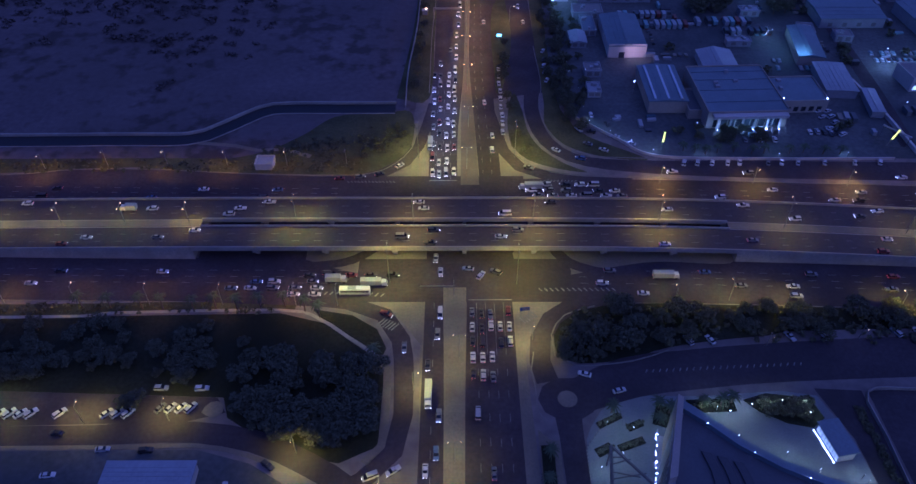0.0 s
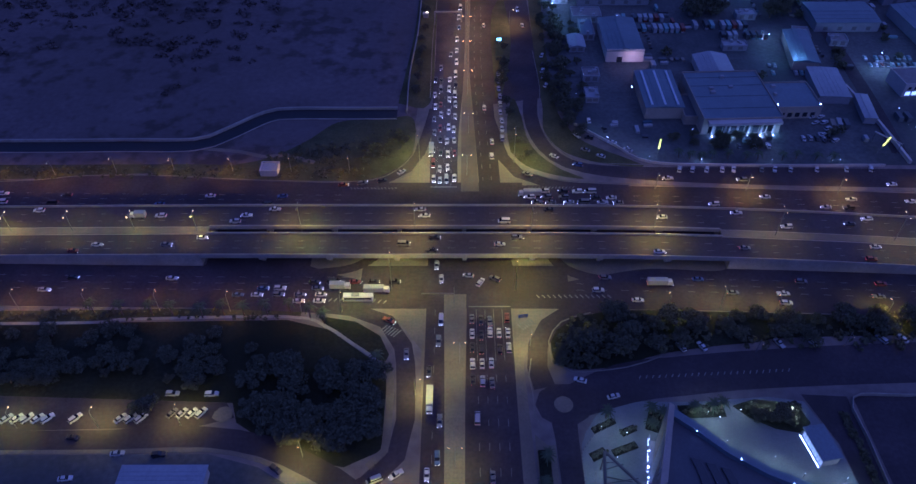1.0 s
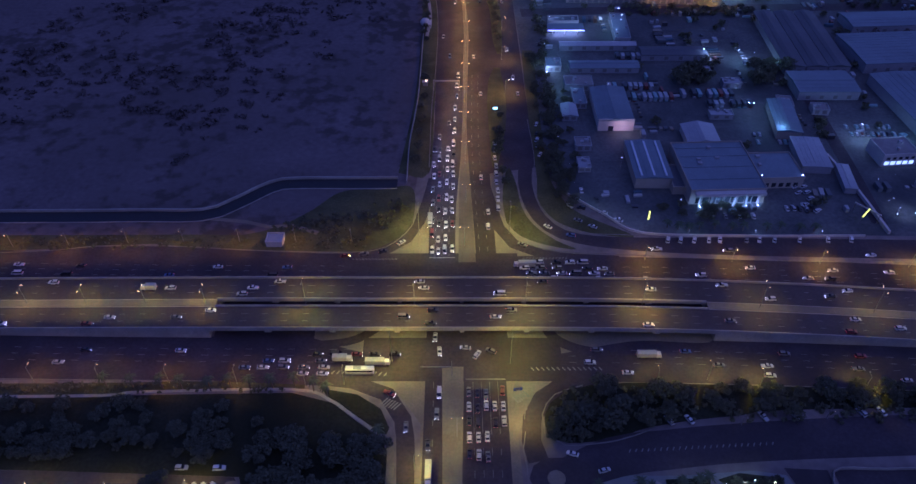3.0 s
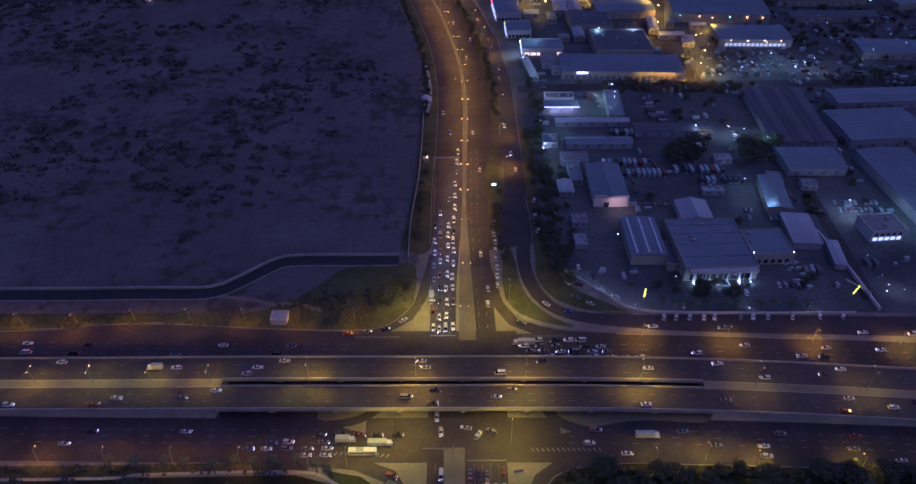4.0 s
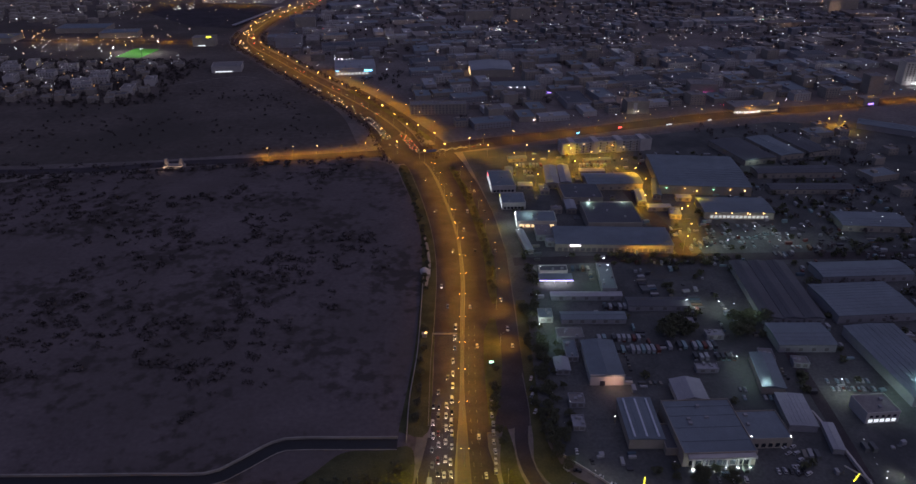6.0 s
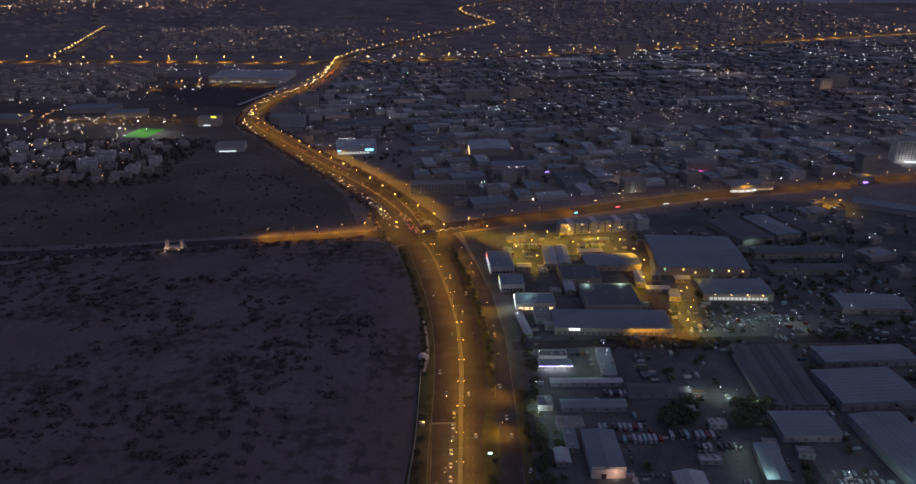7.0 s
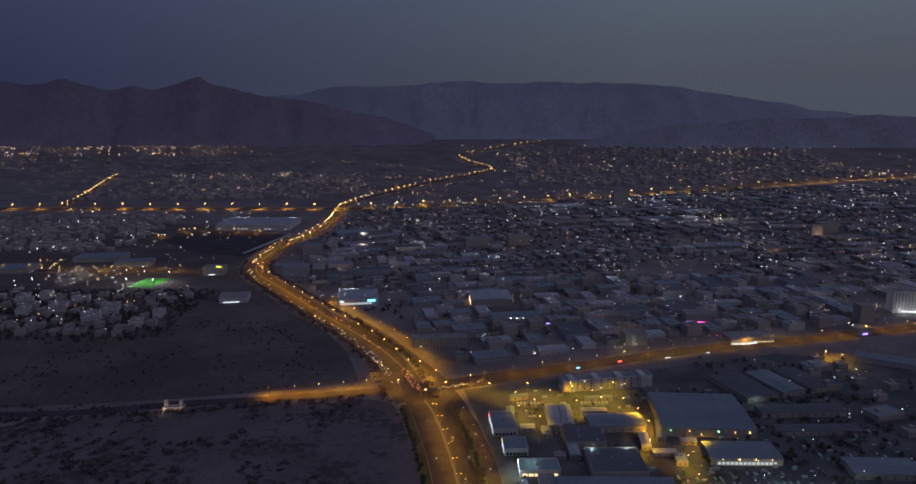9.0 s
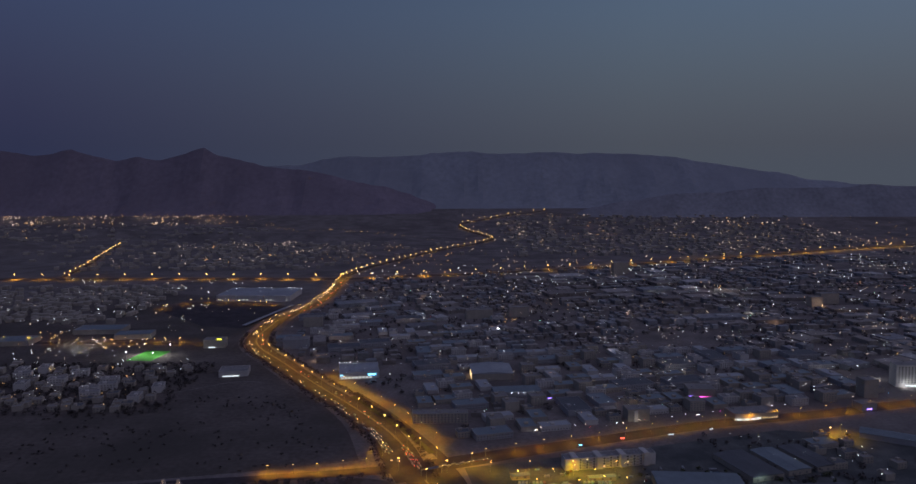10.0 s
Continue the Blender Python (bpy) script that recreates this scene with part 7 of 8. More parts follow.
for c, w, d, h in (((930, 1800), 50, 24, 26), ((880, 1760), 30, 22, 24), ((60, 1640), 60, 18, 20), ((150, 1660), 44, 18, 22), ((520, 2300), 30, 22, 40), ((545, 2320), 26, 20, 36)):
    building("tower_block", c, w, d, h, 8, CREAMWALL, FLATROOF, "plain tall apartment slab in the town", "flat", "apartment block", units=2)
    TAKEN.append((*c, w * 0.6))
for x, y in ((692, 1090), (716, 1087), (740, 1084)):
    new("hotel_light", HOTELLIGHT).location = (x, y, 5)

# separate buildings, nearest first
made = 0
for x0, x1, y0, y1, want, kinds in ((-60, 640, 900, 1330, 150, (0, 2, 2, 3, 4, 4, 5, 6, 6, 7)), (430, 640, 420, 900, 46, (0, 1, 0, 1, 2, 6)), (-720, -440, 1010, 1225, 70, (0, 1, 1, 3)), (-330, 100, 1330, 1700, 34, (2, 4, 7, 6, 3))):
    tries = 0
    n = 0
    while n < want and tries < want * 14:
        tries += 1
        x, y = rnd.uniform(x0, x1), rnd.uniform(y0, y1)
        if (x < 0 and y < 1330 and x > -440 and x < np.interp(y, [900, 1330], [-60, -300]) + 40):
            continue
        if y < 900 + 0.26 * x - 10 and x > -60 and y0 >= 900:
            continue
        k = rnd.choice(kinds)
        if not free(x, y, RADIUS[k] * 0.85):
            continue
        TAKEN.append((x, y, RADIUS[k] * 0.8))
        placed(("house", k), VARIANTS[k], pose(x, y, 0, 0, 0, rnd.choice((10, 12, 14, 100)) + rnd.uniform(-3, 3)))
        n += 1

# the far town as one sheet of many roofs
def far_town(name, area, count, size, tall, mat, seed, label, turn=12):
    r = random.Random(seed)
    bm = bmesh.new()
    n = tries = 0
    while n < count and tries < count * 5:
        tries += 1
        x, y = area(r)
        w, d = r.uniform(*size), r.uniform(*size) * 0.8
        if y < 1950 and not free(x, y, max(w, d) * 0.5):
            continue
        if y >= 1950 and (any(np.min(np.hypot(l[:, 0] - x, l[:, 1] - y)) < half + 12 for l, half in ROADLINES[3:5]) or np.min(np.hypot(ROADLINES[3][0][:, 0] - x, ROADLINES[3][0][:, 1] - y - 55)) < 95):
            continue
        add_box(bm, x, y, ground_height(x, y) - 0.5, w, d, r.uniform(*tall), turn + 22 * noise.noise(Vector((x / 260, y / 330, seed))) + r.uniform(-6, 6) + 90 * r.randrange(2))
        n += 1
    tagged(part(name, bm, mat), label, "buildings", "", "stuff")


def block_town(name, u0, u1, v0, v1, seed, label, keep):
    """Blocks of a street grid, each with its own kind of building: sheds, shops, houses, or left open."""
    r = random.Random(seed)
    ca, sa = math.cos(radians(14)), math.sin(radians(14))
    bm = bmesh.new()
    streets = []
    v = v0
    while v < v1:
        deep = r.uniform(44, 78)
        u = u0 + r.uniform(0, 60)
        while u < u1:
            wide = r.uniform(60, 150)
            mid = u + wide / 2, v + deep / 2
            mx, my = mid[0] * ca - mid[1] * sa, 880 + mid[0] * sa + mid[1] * ca
            lean = 14 + 26 * noise.noise(Vector((mx / 700, my / 700, seed)))
            n = noise.noise(Vector((mx / 260, my / 260, seed + 5.0)))
            cells = []
            if n > 0.12:
                k = r.choice((1, 1, 2))
                cells = [((c + 0.5) / k - 0.5, 0.0, wide / k - 9, deep - 14, r.uniform(6, 10)) for c in range(k)]
            elif n > -0.1:
                k = max(2, int(wide / 26))
                cells = [((c + 0.5) / k - 0.5, q, wide / k - 6, deep / 2 - 10, r.uniform(5, 13)) for c in range(k) for q in (-0.25, 0.25) if r.random() < 0.85]
            elif n > -0.36:
                k = max(3, int(wide / 17))
                cells = [((c + 0.5) / k - 0.5, q, wide / k - 4, deep / 3 - 6, r.uniform(4, 9)) for c in range(k) for q in (-0.33, 0.0, 0.33) if r.random() < 0.8]
            cl, sl = math.cos(radians(lean)), math.sin(radians(lean))
            for cu, cv, w, d, h in cells:
                w, d = w * r.uniform(0.72, 1.0), d * r.uniform(0.72, 1.0)
                ox, oy = cu * wide + r.uniform(-2, 2), cv * deep + r.uniform(-2, 2)
                x, y = mx + ox * cl - oy * sl, my + ox * sl + oy * cl
                if w < 4 or d < 4 or not keep(x, y) or not free(x, y, min(w, d) * 0.6):
                    continue
                z = ground_height(x, y) - 0.3
                add_box(bm, x, y, z, w, d, h, lean)
                if r.random() < 0.5:
                    add_box(bm, x + r.uniform(-0.3, 0.3) * w, y + r.uniform(-0.3, 0.3) * d, z + h, w * 0.25, d * 0.3, r.uniform(1.2, 3), lean)
            if keep(mx, my):
                for t in (0.15, 0.5, 0.85):
                    ox, oy = (t - 0.5) * wide, -deep / 2 - 6
                    streets.append((mx + ox * cl - oy * sl, my + ox * sl + oy * cl, n))
            u += wide + 13
        v += deep + 14
    tagged(part(name, bm, TOWNMIX), label, "buildings", "", "stuff")
    return streets


def town_side(x, y):
    edge = np.interp(y, [880, 1080, 1350, 1460, 1700, 2240], [20, -120, -300, -330, -330, -280])
    return x > edge and y > 905 + 0.27 * x and y < 2215 + 0.42 * max(0.0, x + 300)


STREETS = block_town("far_houses", -420, 2500, 20, 1500, 1, "crowded low flat-roofed buildings of the town in blocks", town_side)
far_town("far_warehouses", lambda r: (r.uniform(640, 1500), r.uniform(500, 1500)), 240, (20, 60), (5, 9), TOWNROOF, 3, "grey roofs east of the town")
far_town("far_villas", lambda r: (r.uniform(-1300, -740), r.uniform(1600, 2190)), 420, (11, 18), (6, 11), CREAMWALL, 4, "dense white villas of a suburb", 6)
far_town("far_villas", lambda r: (r.uniform(-1100, -740), r.uniform(1010, 1250)), 110, (11, 17), (6, 10), CREAMWALL, 5, "white villas of a settlement", 6)
far_town("far_villas", lambda r: (r.gauss(-800, 260), r.uniform(2450, 3330)), 420, (13, 24), (6, 13), CREAMWALL, 6, "villas on the far side of the motorway", 20)
far_town("far_villas", lambda r: (r.uniform(250, 1900), r.uniform(2800, 4250)), 800, (14, 30), (6, 14), CREAMWALL, 7, "suburb below the mountains", 20)
far_town("far_villas", lambda r: (r.uniform(-2600, -900), r.uniform(2900, 4000)), 300, (14, 26), (6, 10), CREAMWALL, 8, "scattered houses below the mountains", 20)

# town trees
bm = bmesh.new()
for _ in range(2300):
    x, y = rnd.uniform(-330, 1500), rnd.uniform(880, 2200)
    if town_side(x, y) and noise.noise(Vector((x / 120, y / 120, 6.0))) > -0.15 and free(x, y, 3):
        leaf_cloud(bm, rnd, [(x + rnd.uniform(-4, 4), y + rnd.uniform(-4, 4), 3.5, rnd.uniform(2, 4)) for _ in range(3)], 26, 1.3, 0.9)
for _ in range(420):
    x, y = rnd.uniform(300, 640), rnd.uniform(420, 900)
    if free(x, y, 3):
        leaf_cloud(bm, rnd, [(x, y, 3, rnd.uniform(2, 3.6))], 22, 1.1, 0.9)
for _ in range(900):
    x, y = rnd.uniform(-800, -410), rnd.uniform(985, 1260)
    if free(x, y, 2):
        leaf_cloud(bm, rnd, [(x, y, 3, rnd.uniform(2, 3.6))], 20, 1.2, 0.9)
for line, half, step in ((ROADLINES[5][0], 27, 1), (ROADLINES[7][0], 19, 1)):
    for p, q in zip(line, line[1:]):
        if -560 < p[0] < 30 and p[1] < 1500:
            d = (q - p) / np.hypot(*(q - p))
            for s in ((1, -1) if half == 27 else (-1,)):
                x, y = p + s * half * np.array((-d[1], d[0])) + np.array((rnd.uniform(-2, 2), rnd.uniform(-4, 4)))
                if half == 27 or x < -100:
                    leaf_cloud(bm, rnd, [(x, y, 2.6, 2.6), (x + 3, y + 3, 2.4, 2.2)], 40, 0.9, 0.9)
for _ in range(500):
    x, y = rnd.uniform(-760, -130), rnd.uniform(800, 1080)
    if noise.noise(Vector((x / 90, y / 60, 2))) > -0.05 and x < np.interp(y, [800, 1080], [-100, -240]) - 10:
        leaf_cloud(bm, rnd, [(x, y, 1, rnd.uniform(1, 2.4))], 12, 0.9, 0.6)
tagged(part("far_trees", bm, LEAFDRY), "dark trees and scrub between the far buildings", "trees", "", "stuff")


# ---- small lamps of the town ----
def lamp_field(name, mat, spots, label):
    bm = bmesh.new()
    for x, y, z, r in spots:
        add_bead(bm, x, y, z + ground_height(x, y), r)
    tagged(part(name, bm, mat), label, "lamps", "", "stuff")


def scatter(seed, n, x0, x1, y0, y1, zs=(9, 15), power=1.0, keep=None):
    r = random.Random(seed)
    out = []
    while len(out) < n:
        x, y = r.uniform(x0, x1), r.uniform(y0, y1)
        c = noise.noise(Vector((x / 130, y / 190, seed * 0.37)))
        if r.random() > 0.34 + 1.2 * c or (keep and not keep(x, y)):
            continue
        d = math.hypot(x, y)
        out.append((x, y, r.uniform(*zs), max(0.3, d * 0.00042) * r.choice((0.38, 0.42, 0.48, 0.54, 0.6, 0.7, 0.8, 0.95, 1.15, 1.5)) * power))
    return out


def north(x, y):
    return y > 905 + 0.27 * x and x > np.interp(y, [900, 1080, 1350, 1460, 1700, 2240], [-20, -150, -330, -350, -350, -300])


r = random.Random(8)
hillside = []
for line in ([(-2257, 3693), (-2163, 3830), (-2080, 3961)], [(-2620, 4110), (-2382, 4182), (-2100, 4130), (-1738, 4235), (-1450, 4215), (-1178, 4157), (-812, 3780), (-507, 3769), (-229, 3562), (-95, 3400)], [(-1800, 4200), (-1500, 4180), (-1300, 4160)], [(-300, 3160), (-276, 3136), (-180, 3060)], [(330, 4240), (520, 4190), (760, 4150), (957, 4090)]):
    for q in smooth([(*p, 0) for p in line], 17.0):
        if r.random() < 0.75:
            hillside.append((q[0] + r.uniform(-12, 12), q[1] + r.uniform(-30, 30), r.uniform(5, 12), r.choice((0.6, 0.8, 1.0, 1.3))))
lamp_field("town_lamps", TOWNCOOL, scatter(1, 900, -340, 2200, 900, 2500, keep=north) + [(x, y, 11, 0.00042 * y * r.choice((0.65, 0.8, 1.0, 1.25))) for x, y, n in STREETS if n + r.uniform(-0.3, 0.3) > 0.3] + scatter(24, 150, -60, 900, 920, 1500, (9, 14), 0.95, keep=north) + scatter(2, 120, 330, 640, 420, 880) + scatter(3, 70, -720, -440, 1010, 1260) + scatter(4, 90, 640, 1500, 500, 1250) + scatter(5, 120, -1150, -560, 1500, 2180) + scatter(12, 50, -1100, -720, 1000, 1480), "cool white lamps of the town")
lamp_field("town_lamps", TOWNWARM, scatter(25, 170, -60, 900, 920, 1500, (9, 14), 0.95, keep=north) + scatter(6, 330, -340, 2300, 900, 2700, keep=north) + [(x, y, 11, 0.00042 * y * r.choice((0.65, 0.8, 1.0))) for x, y, n in STREETS if n + r.uniform(-0.3, 0.3) < -0.25] + scatter(7, 50, -1150, -560, 1500, 2180) + scatter(8, 190, -1250, -250, 2450, 3300, (8, 15), 0.9) + scatter(9, 430, 60, 2000, 2800, 4250, (8, 15), 0.95) + scatter(21, 170, -2700, -1150, 3950, 4220, (8, 15), 0.95) + scatter(10, 60, -800, -400, 1230, 1800), "warm white lamps of the town")
lamp_field("town_lamps", TOWNAMBER, scatter(13, 240, -300, 2300, 900, 2700, keep=north) + scatter(22, 45, -720, -440, 1010, 1260, (4, 8), 1.2) + scatter(23, 60, -1100, -600, 1200, 1500, (4, 8), 1.2) + scatter(14, 150, -2700, -1150, 3950, 4220, (8, 15), 0.95) + scatter(27, 30, -2700, -1700, 3300, 3900, (3, 9), 0.7) + hillside + scatter(15, 80, -1000, 0, 2450, 3150) + scatter(16, 150, 300, 2400, 2850, 4150, (8, 15), 0.95) + scatter(17, 30, 640, 1500, 700, 1250), "amber lamps of the town")
lamp_field("town_lamps", GREENGLOW, scatter(18, 60, -300, 1800, 950, 2300, (3, 11), 0.5, keep=north), "small green lights of the town")
lamp_field("town_lamps", REDGLOW, scatter(19, 12, -300, 1800, 950, 2300, (8, 20), 0.5, keep=north), "small red lights of the town")
lamp_field("town_lamps", BLUEGLOW, scatter(20, 12, -300, 1500, 930, 2300, (3, 11), 0.5, keep=north), "small blue signs of the town")
# lit car park and forecourts
lamp_field("car_park_lamps", COOL, [(-720 + 24 * i + 6 * (j % 2), 1290 + 30 * j, 9, 0.42) for i in range(6) for j in range(5) if (i * 7 + j * 3) % 4], "white lamps over a large car park")
lamp_field("car_park_lamps", AMBERFAR, [(-700 + 30 * i, 1275 + 34 * j, 9, 0.42) for i in range(5) for j in range(4) if (i * 5 + j * 3) % 3], "amber lamps over a large car park")
lamp_field("campus_lamps", COOL, [(-745 + 14 * i + 8 * (j % 2), 1322 + 24 * j, 9, 0.34) for i in range(7) for j in range(4) if (i * 5 + j * 3) % 3] + [(-640 + 22 * i, 1800 - 24 * j, 7, 0.3) for i in range(4) for j in range(4) if (i + j * 3) % 3] + [(-800 + 15 * i, 1490 + 4 * i, 8, 0.3) for i in range(10)], "white lamps round the mall and the halls")
lamp_field("campus_lamps", AMBERFAR, [(-693 + 7 * i, 1210 + 0.5 * i, 6, 0.42) for i in range(7)] + [(-960 + 33 * i, 1400 + 2 * i, 8, 0.4) for i in range(14)], "amber lamps beside the halls")
YARDLIGHT = lamp_light("yard_sodium_light", 17000, 170)
YARDLIGHT.color = (1.0, 0.56, 0.01)
for x, y, a in ((40, 792, 20), (83, 793, 20), (131, 793, 20), (131, 782, 20), (179, 792, 20), (84, 744, 90), (85, 702, 90), (130, 743, 0), (158, 752, 0), (181, 748, 0), (183, 650, 0), (207, 617, 90), (235, 660, 0), (206, 584, 90), (66, 765, 90), (66, 728, 90), (191, 690, 90), (196, 560, 90), (188, 720, 90), (106, 772, 0), (152, 770, 0), (470, 892, 0), (490, 903, 0), (484, 880, 0)):
    placed("yard", build_lamp(14, 1, YARDLIGHT, AMBER, 0.62), pose(x, y, 0, 0, 0, a))
lamp_field("yard_lamps", AMBER, [(222, 640, 6, 0.37), (274, 620.5, 6, 0.37), (219, 610, 8, 0.31), (191, 796, 9, 0.4)], "bright amber yard lamps")
lamp_field("lot_lamps", TOWNCOOL, scatter(51, 90, 58, 420, 300, 800, (3, 7), 0.55), "tiny white lamps among the sheds")
lamp_field("lot_lamps", COOL, [(235 + 11 * i, 566 + 9 * (i * 5 % 4), 7, 0.27) for i in range(8)] + [(214, 556, 6, 0.24), (70, 522, 6, 0.27), (122, 530, 9, 0.36), (123, 520, 8, 0.30), (121, 512, 8, 0.30), (116, 500, 6, 0.24), (58, 590, 6, 0.30), (112, 655, 6, 0.30), (132, 655, 6, 0.30), (60, 440, 5, 0.30), (62, 478, 6, 0.21), (172, 470, 6, 0.27), (196, 470, 5, 0.24), (206, 466, 5, 0.24), (186, 402, 4, 0.24), (240, 372, 8, 0.30), (226, 292, 5, 0.24), (172, 440, 4, 0.24), (196, 436, 4, 0.24)], "small white lamps in the estate yards")
LOTLIGHT = bpy.data.lights.new("lot_light", "POINT")
LOTLIGHT.energy, LOTLIGHT.color, LOTLIGHT.shadow_soft_size = 2300, (0.72, 1.0, 0.84), 0.3
for x, y, z in ((246, 575, 7), (279, 590, 7), (300, 572, 7), (111, 526, 4), (70, 526, 6), (53, 604, 5), (174, 466, 6), (200, 464, 5), (184, 404, 3), (240, 366, 7), (60, 446, 5), (112, 652, 6)):
    new("lot_light", LOTLIGHT).location = (x, y, z)

# far traffic on the lit road
r = random.Random(77)
heads, tails, bodies = [], [], []
line = smooth([(-46, 790), (-62, 840), (-92, 920), (-150, 1025), (-225, 1140), (-300, 1262), (-366, 1370), (-392, 1460), (-390, 1640), (-352, 1790), (-332, 1960), (-340, 2240)], 3.0)
for i in range(4, len(line) - 4):
    d = line[i + 3] - line[i - 3]
    d = d / np.hypot(*d)
    nrm = np.array((-d[1], d[0]))
    y = line[i][1]
    for off in (14, 10.5, 7):
        if r.random() < (0.45 if 850 < y < 940 else 0.07 if y < 1300 else 0.1):
            p = line[i] + nrm * (off + r.uniform(-0.5, 0.5)) + d * r.uniform(-1.5, 1.5)
            heads += [(p[0] + nrm[0] * k, p[1] + nrm[1] * k, 0.75, max(0.2, y * 0.00022)) for k in (-0.6, 0.6)]
            bodies.append((p[0] + d[0] * 2.2, p[1] + d[1] * 2.2, math.degrees(math.atan2(d[1], d[0]))))
    for off in (-7, -10.5, -14):
        if r.random() < (0.3 if y < 860 else 0.035):
            p = line[i] + nrm * (off + r.uniform(-0.5, 0.5))
            tails += [(p[0] + nrm[0] * k, p[1] + nrm[1] * k, 0.85, max(0.2, y * 0.00022)) for k in (-0.6, 0.6)]
            bodies.append((p[0] + d[0] * 2.2, p[1] + d[1] * 2.2, math.degrees(math.atan2(d[1], d[0]))))
lamp_field("far_headlights", WARM, heads, "headlights of the far traffic queue")
lamp_field("far_taillights", REDGLOW, tails, "red taillights of far traffic")
lot("far_cars", bodies, "small far cars on the lit road", "cars")

# crates, tanks and cabins lying about the yards
r = random.Random(31)
bm = bmesh.new()
for _ in range(620):
    x, y = r.uniform(58, 420), r.uniform(300, 800)
    if all(math.hypot(x - o.location.x, y - o.location.y) > 26 for o in BIG) and free(x, y, 4):
        add_box(bm, x, y, 0, r.uniform(1.5, 6), r.uniform(1.2, 3), r.uniform(0.8, 2.8), r.choice((0, 90, 12)))
tagged(part("yard_clutter", bm, LOTPAINT), "crates, tanks and cabins lying about the yards", "clutter", "", "stuff")
bm = bmesh.new()
for _ in range(260):
    x, y = r.uniform(60, 420), r.uniform(300, 800)
    if all(math.hypot(x - o.location.x, y - o.location.y) > 22 for o in BIG) and free(x, y, 4):
        leaf_cloud(bm, r, [(x, y, 2.6, r.uniform(1.4, 3.0)), (x + 1.5, y + 1, 2.2, r.uniform(1.2, 2.4))], 60, 0.8, 0.9)
tagged(part("yard_trees", bm, LEAF), "small dark trees between the yards", "trees", "", "stuff")

# shop lights along the cross street
r = random.Random(44)
for mat, n in ((COOL, 16), (WARM, 14), (PINKGLOW, 3), (BLUEGLOW, 3), (REDGLOW, 3)):
    spots = []
    for _ in range(n):
        x = r.uniform(60, 680)
        spots.append((x, 870 + 0.26 * x + r.uniform(10, 22), r.uniform(3, 6), r.uniform(0.25, 0.5)))
    lamp_field("shop_lamps", mat, spots, "small shop lights along the cross street")

for x, y, mat, w in ((273, 897, COOLDIM, 8), (209, 885, REDGLOW, 5), (153, 863, BLUEGLOW, 4), (330, 915, COOLDIM, 5), (140, 1045, VIOLETGLOW, 6)):
    b = thing("shop_sign", pose(x, y, 0, 0, 0, 15), "glowing shop sign on two posts beside the street", "sign", "shop signs")
    part("sign_panel", box(0, 0, 3.2, w, 0.3, 1.2), mat, b, "glowing panel")
    for k in (-1, 1):
        part("post", box(k * w * 0.4, 0.2, 0, 0.2, 0.2, 3.4), STEEL, b)

# point lights without fixtures, added at random as street light pools in the town
for name, watts, color, seed, n in (("town_white_light", 2200, (0.9, 1.0, 0.88), 71, 46), ("town_warm_light", 2200, (1.0, 0.72, 0.42), 72, 36)):
    lamp = bpy.data.lights.new(name, "POINT")
    lamp.energy, lamp.color, lamp.shadow_soft_size = watts, color, 0.4
    for x, y, z, _ in scatter(seed, n, -250, 1500, 920, 2100, (5, 8), keep=north):
        new(name, lamp).location = (x, y, z)
# teal fill lights without lamps, added to brighten and tint the yards
ESTATELIGHT = bpy.data.lights.new("estate_light", "POINT")
ESTATELIGHT.energy, ESTATELIGHT.color, ESTATELIGHT.shadow_soft_size = 1100, (0.55, 1.0, 0.86), 0.4
for x, y in ((200, 452), (214, 447), (192, 372), (186, 392), (262, 352), (270, 366), (286, 372), (246, 560), (262, 580), (226, 566), (214, 556), (72, 470), (66, 420), (112, 505), (88, 500), (64, 560), (70, 620), (128, 640), (160, 640), (345, 580), (330, 760)):
    new("estate_lamp_light", ESTATELIGHT).location = (x, y, 9)

# clutter in the estate yards
YARDMIX = bpy.data.materials.new("mixed_yard_goods")
YARDMIX.use_nodes = True
yn, yl = YARDMIX.node_tree.nodes, YARDMIX.node_tree.links
geo, ramp = yn.new("ShaderNodeNewGeometry"), yn.new("ShaderNodeValToRGB")
ramp.color_ramp.interpolation = "CONSTANT"
for pos, c in ((0.0, (0.10, 0.11, 0.115, 1)), (0.3, (0.20, 0.19, 0.16, 1)), (0.5, (0.05, 0.05, 0.055, 1)), (0.72, (0.30, 0.31, 0.31, 1)), (0.84, (0.16, 0.10, 0.06, 1)), (0.92, (0.06, 0.10, 0.13, 1))):
    e = ramp.color_ramp.elements[0] if pos == 0.0 else ramp.color_ramp.elements.new(pos)
    e.position, e.color = pos, c
yl.new(geo.outputs["Random Per Island"], ramp.inputs[0])
yl.new(ramp.outputs[0], yn["Principled BSDF"].inputs["Base Color"])
yn["Principled BSDF"].inputs["Roughness"].default_value = 0.8
FOOT = []
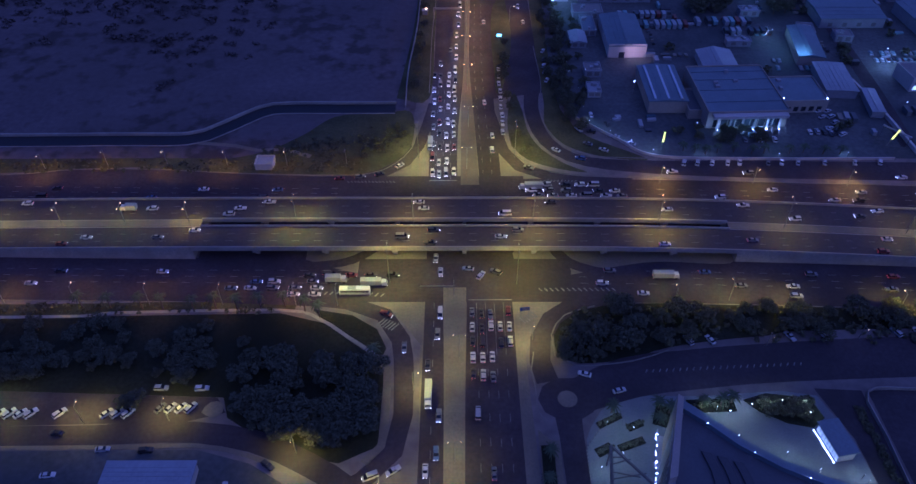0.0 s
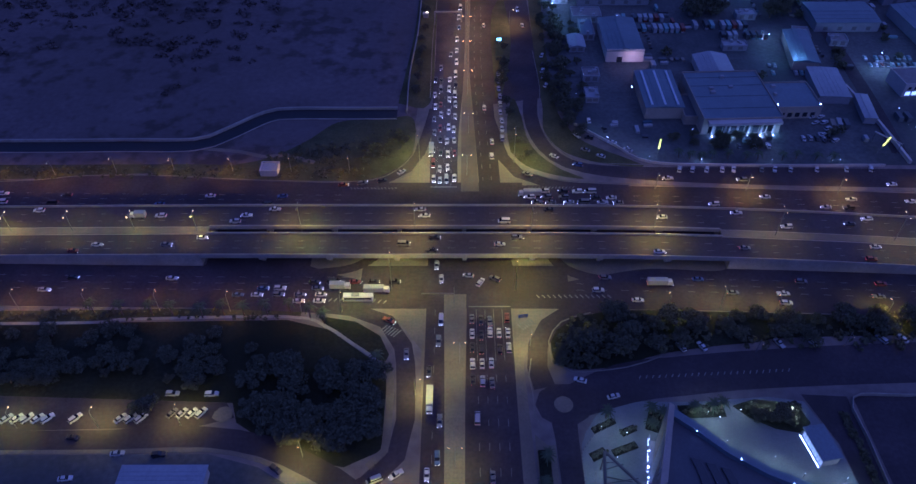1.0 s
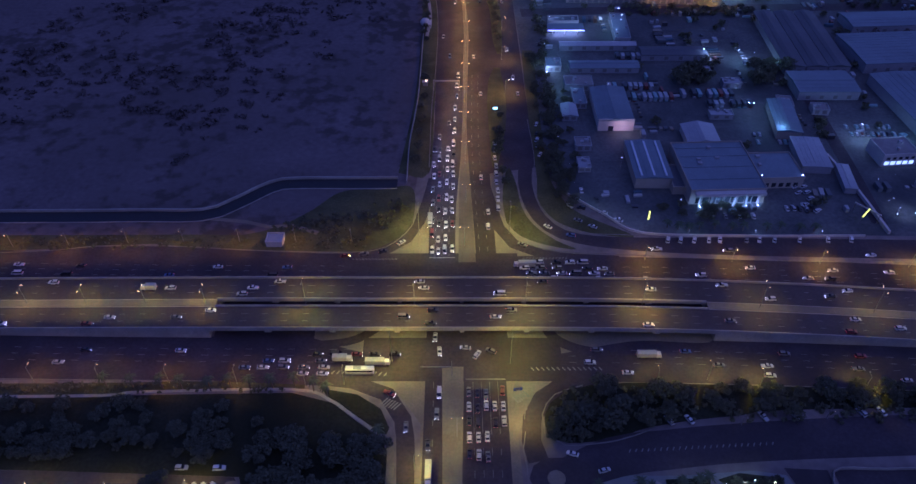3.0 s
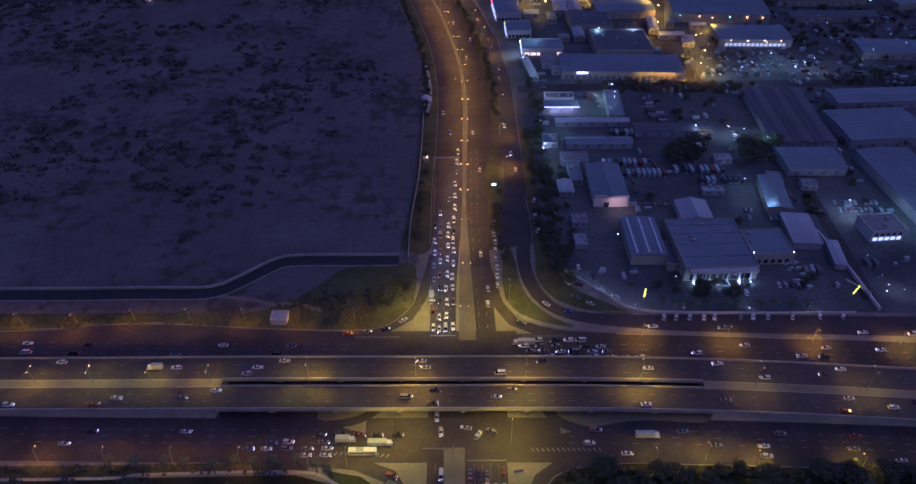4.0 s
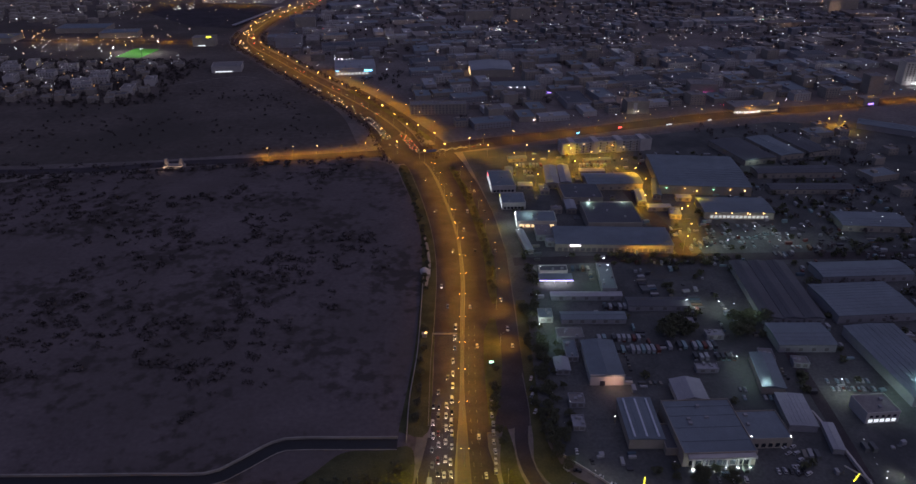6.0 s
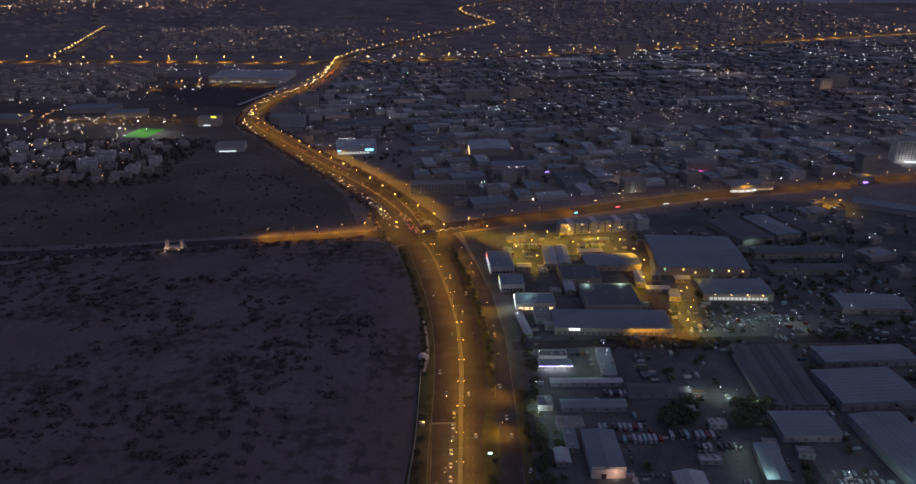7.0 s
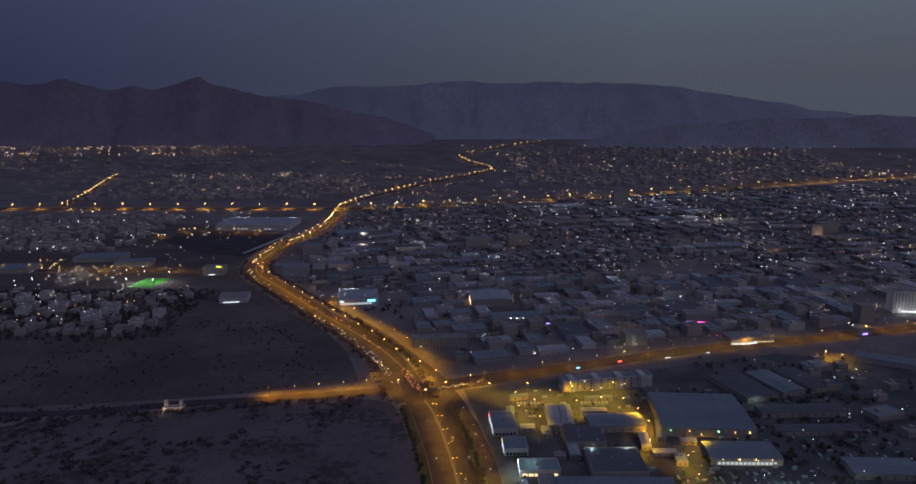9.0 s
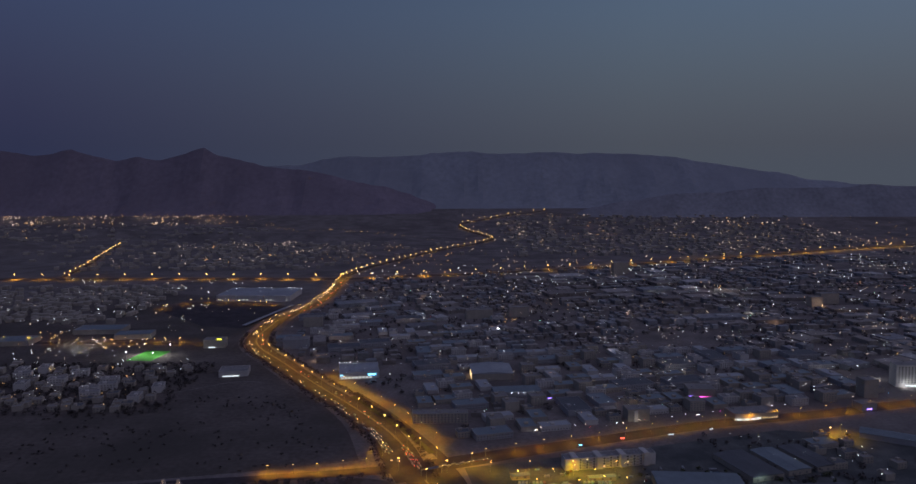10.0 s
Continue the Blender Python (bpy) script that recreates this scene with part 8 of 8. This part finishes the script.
for o in scene.objects:
    if o.parent is not None and o.name.split(".")[0] in ("wall", "roof") and o.parent.parent is None:
        m = o.parent.matrix_basis @ o.matrix_basis
        c = [m @ Vector(q) for q in o.bound_box]
        FOOT.append((min(q.x for q in c) - 2, max(q.x for q in c) + 2, min(q.y for q in c) - 2, max(q.y for q in c) + 2))


def clear(x, y):
    return not any(a < x < b and c < y < d for a, b, c, d in FOOT) and all(np.min(np.hypot(l[:, 0] - x, l[:, 1] - y)) > half + 3 for l, half in ROADLINES)


r = random.Random(77)
bm = bmesh.new()
for _ in range(150):
    x, y = r.uniform(60, 420), r.uniform(300, 800)
    a = r.choice((0, 0, 90, 5, 85))
    row, gap = r.randrange(1, 7), r.uniform(2.8, 4.4)
    long, wide, tall = r.choice(((6.0, 2.4, 2.5), (3, 1.8, 1.2), (2, 2, 1.0), (4.5, 1.8, 1.4), (8, 2.4, 0.6), (1.6, 1.2, 1.4)))
    for k in range(row):
        px, py = x + (gap * k if a > 45 else 0), y + (0 if a > 45 else gap * k)
        if clear(px, py):
            add_box(bm, px + r.uniform(-0.4, 0.4), py + r.uniform(-0.4, 0.4), 0.05, long, wide, tall * r.uniform(0.7, 1.2), a + r.uniform(-4, 4))
tagged(part("yard_goods", bm, YARDMIX), "stacked goods, crates and machines in the estate yards", "clutter", "", "stuff")
bm = bmesh.new()
for x0, y0, x1, y1, n, w in ((128, 545, 222, 540, 46, 8), (212, 458, 226, 448, 12, 6), (280, 508, 286, 470, 16, 6), (288, 462, 312, 460, 10, 3), (278, 430, 274, 390, 16, 5), (228, 410, 217, 366, 18, 3), (160, 462, 176, 456, 12, 6), (57, 330, 60, 480, 46, 3), (62, 480, 58, 640, 40, 3), (300, 300, 330, 420, 20, 14), (330, 560, 420, 600, 26, 14), (320, 640, 400, 760, 30, 18), (64, 640, 60, 690, 12, 3)):
    for _ in range(n):
        t = r.random()
        x, y = x0 + (x1 - x0) * t + r.uniform(-w, w), y0 + (y1 - y0) * t + r.uniform(-w, w)
        if clear(x, y):
            s = r.uniform(1.5, 3.2)
            leaf_cloud(bm, r, [(x, y, s, s), (x + s * 0.6, y + 0.4 * s, s * 0.8, s * 0.8)], 60, 0.6, 0.9)
tagged(part("estate_trees", bm, LEAF), "dark bushy trees between the estate yards", "trees", "", "stuff")
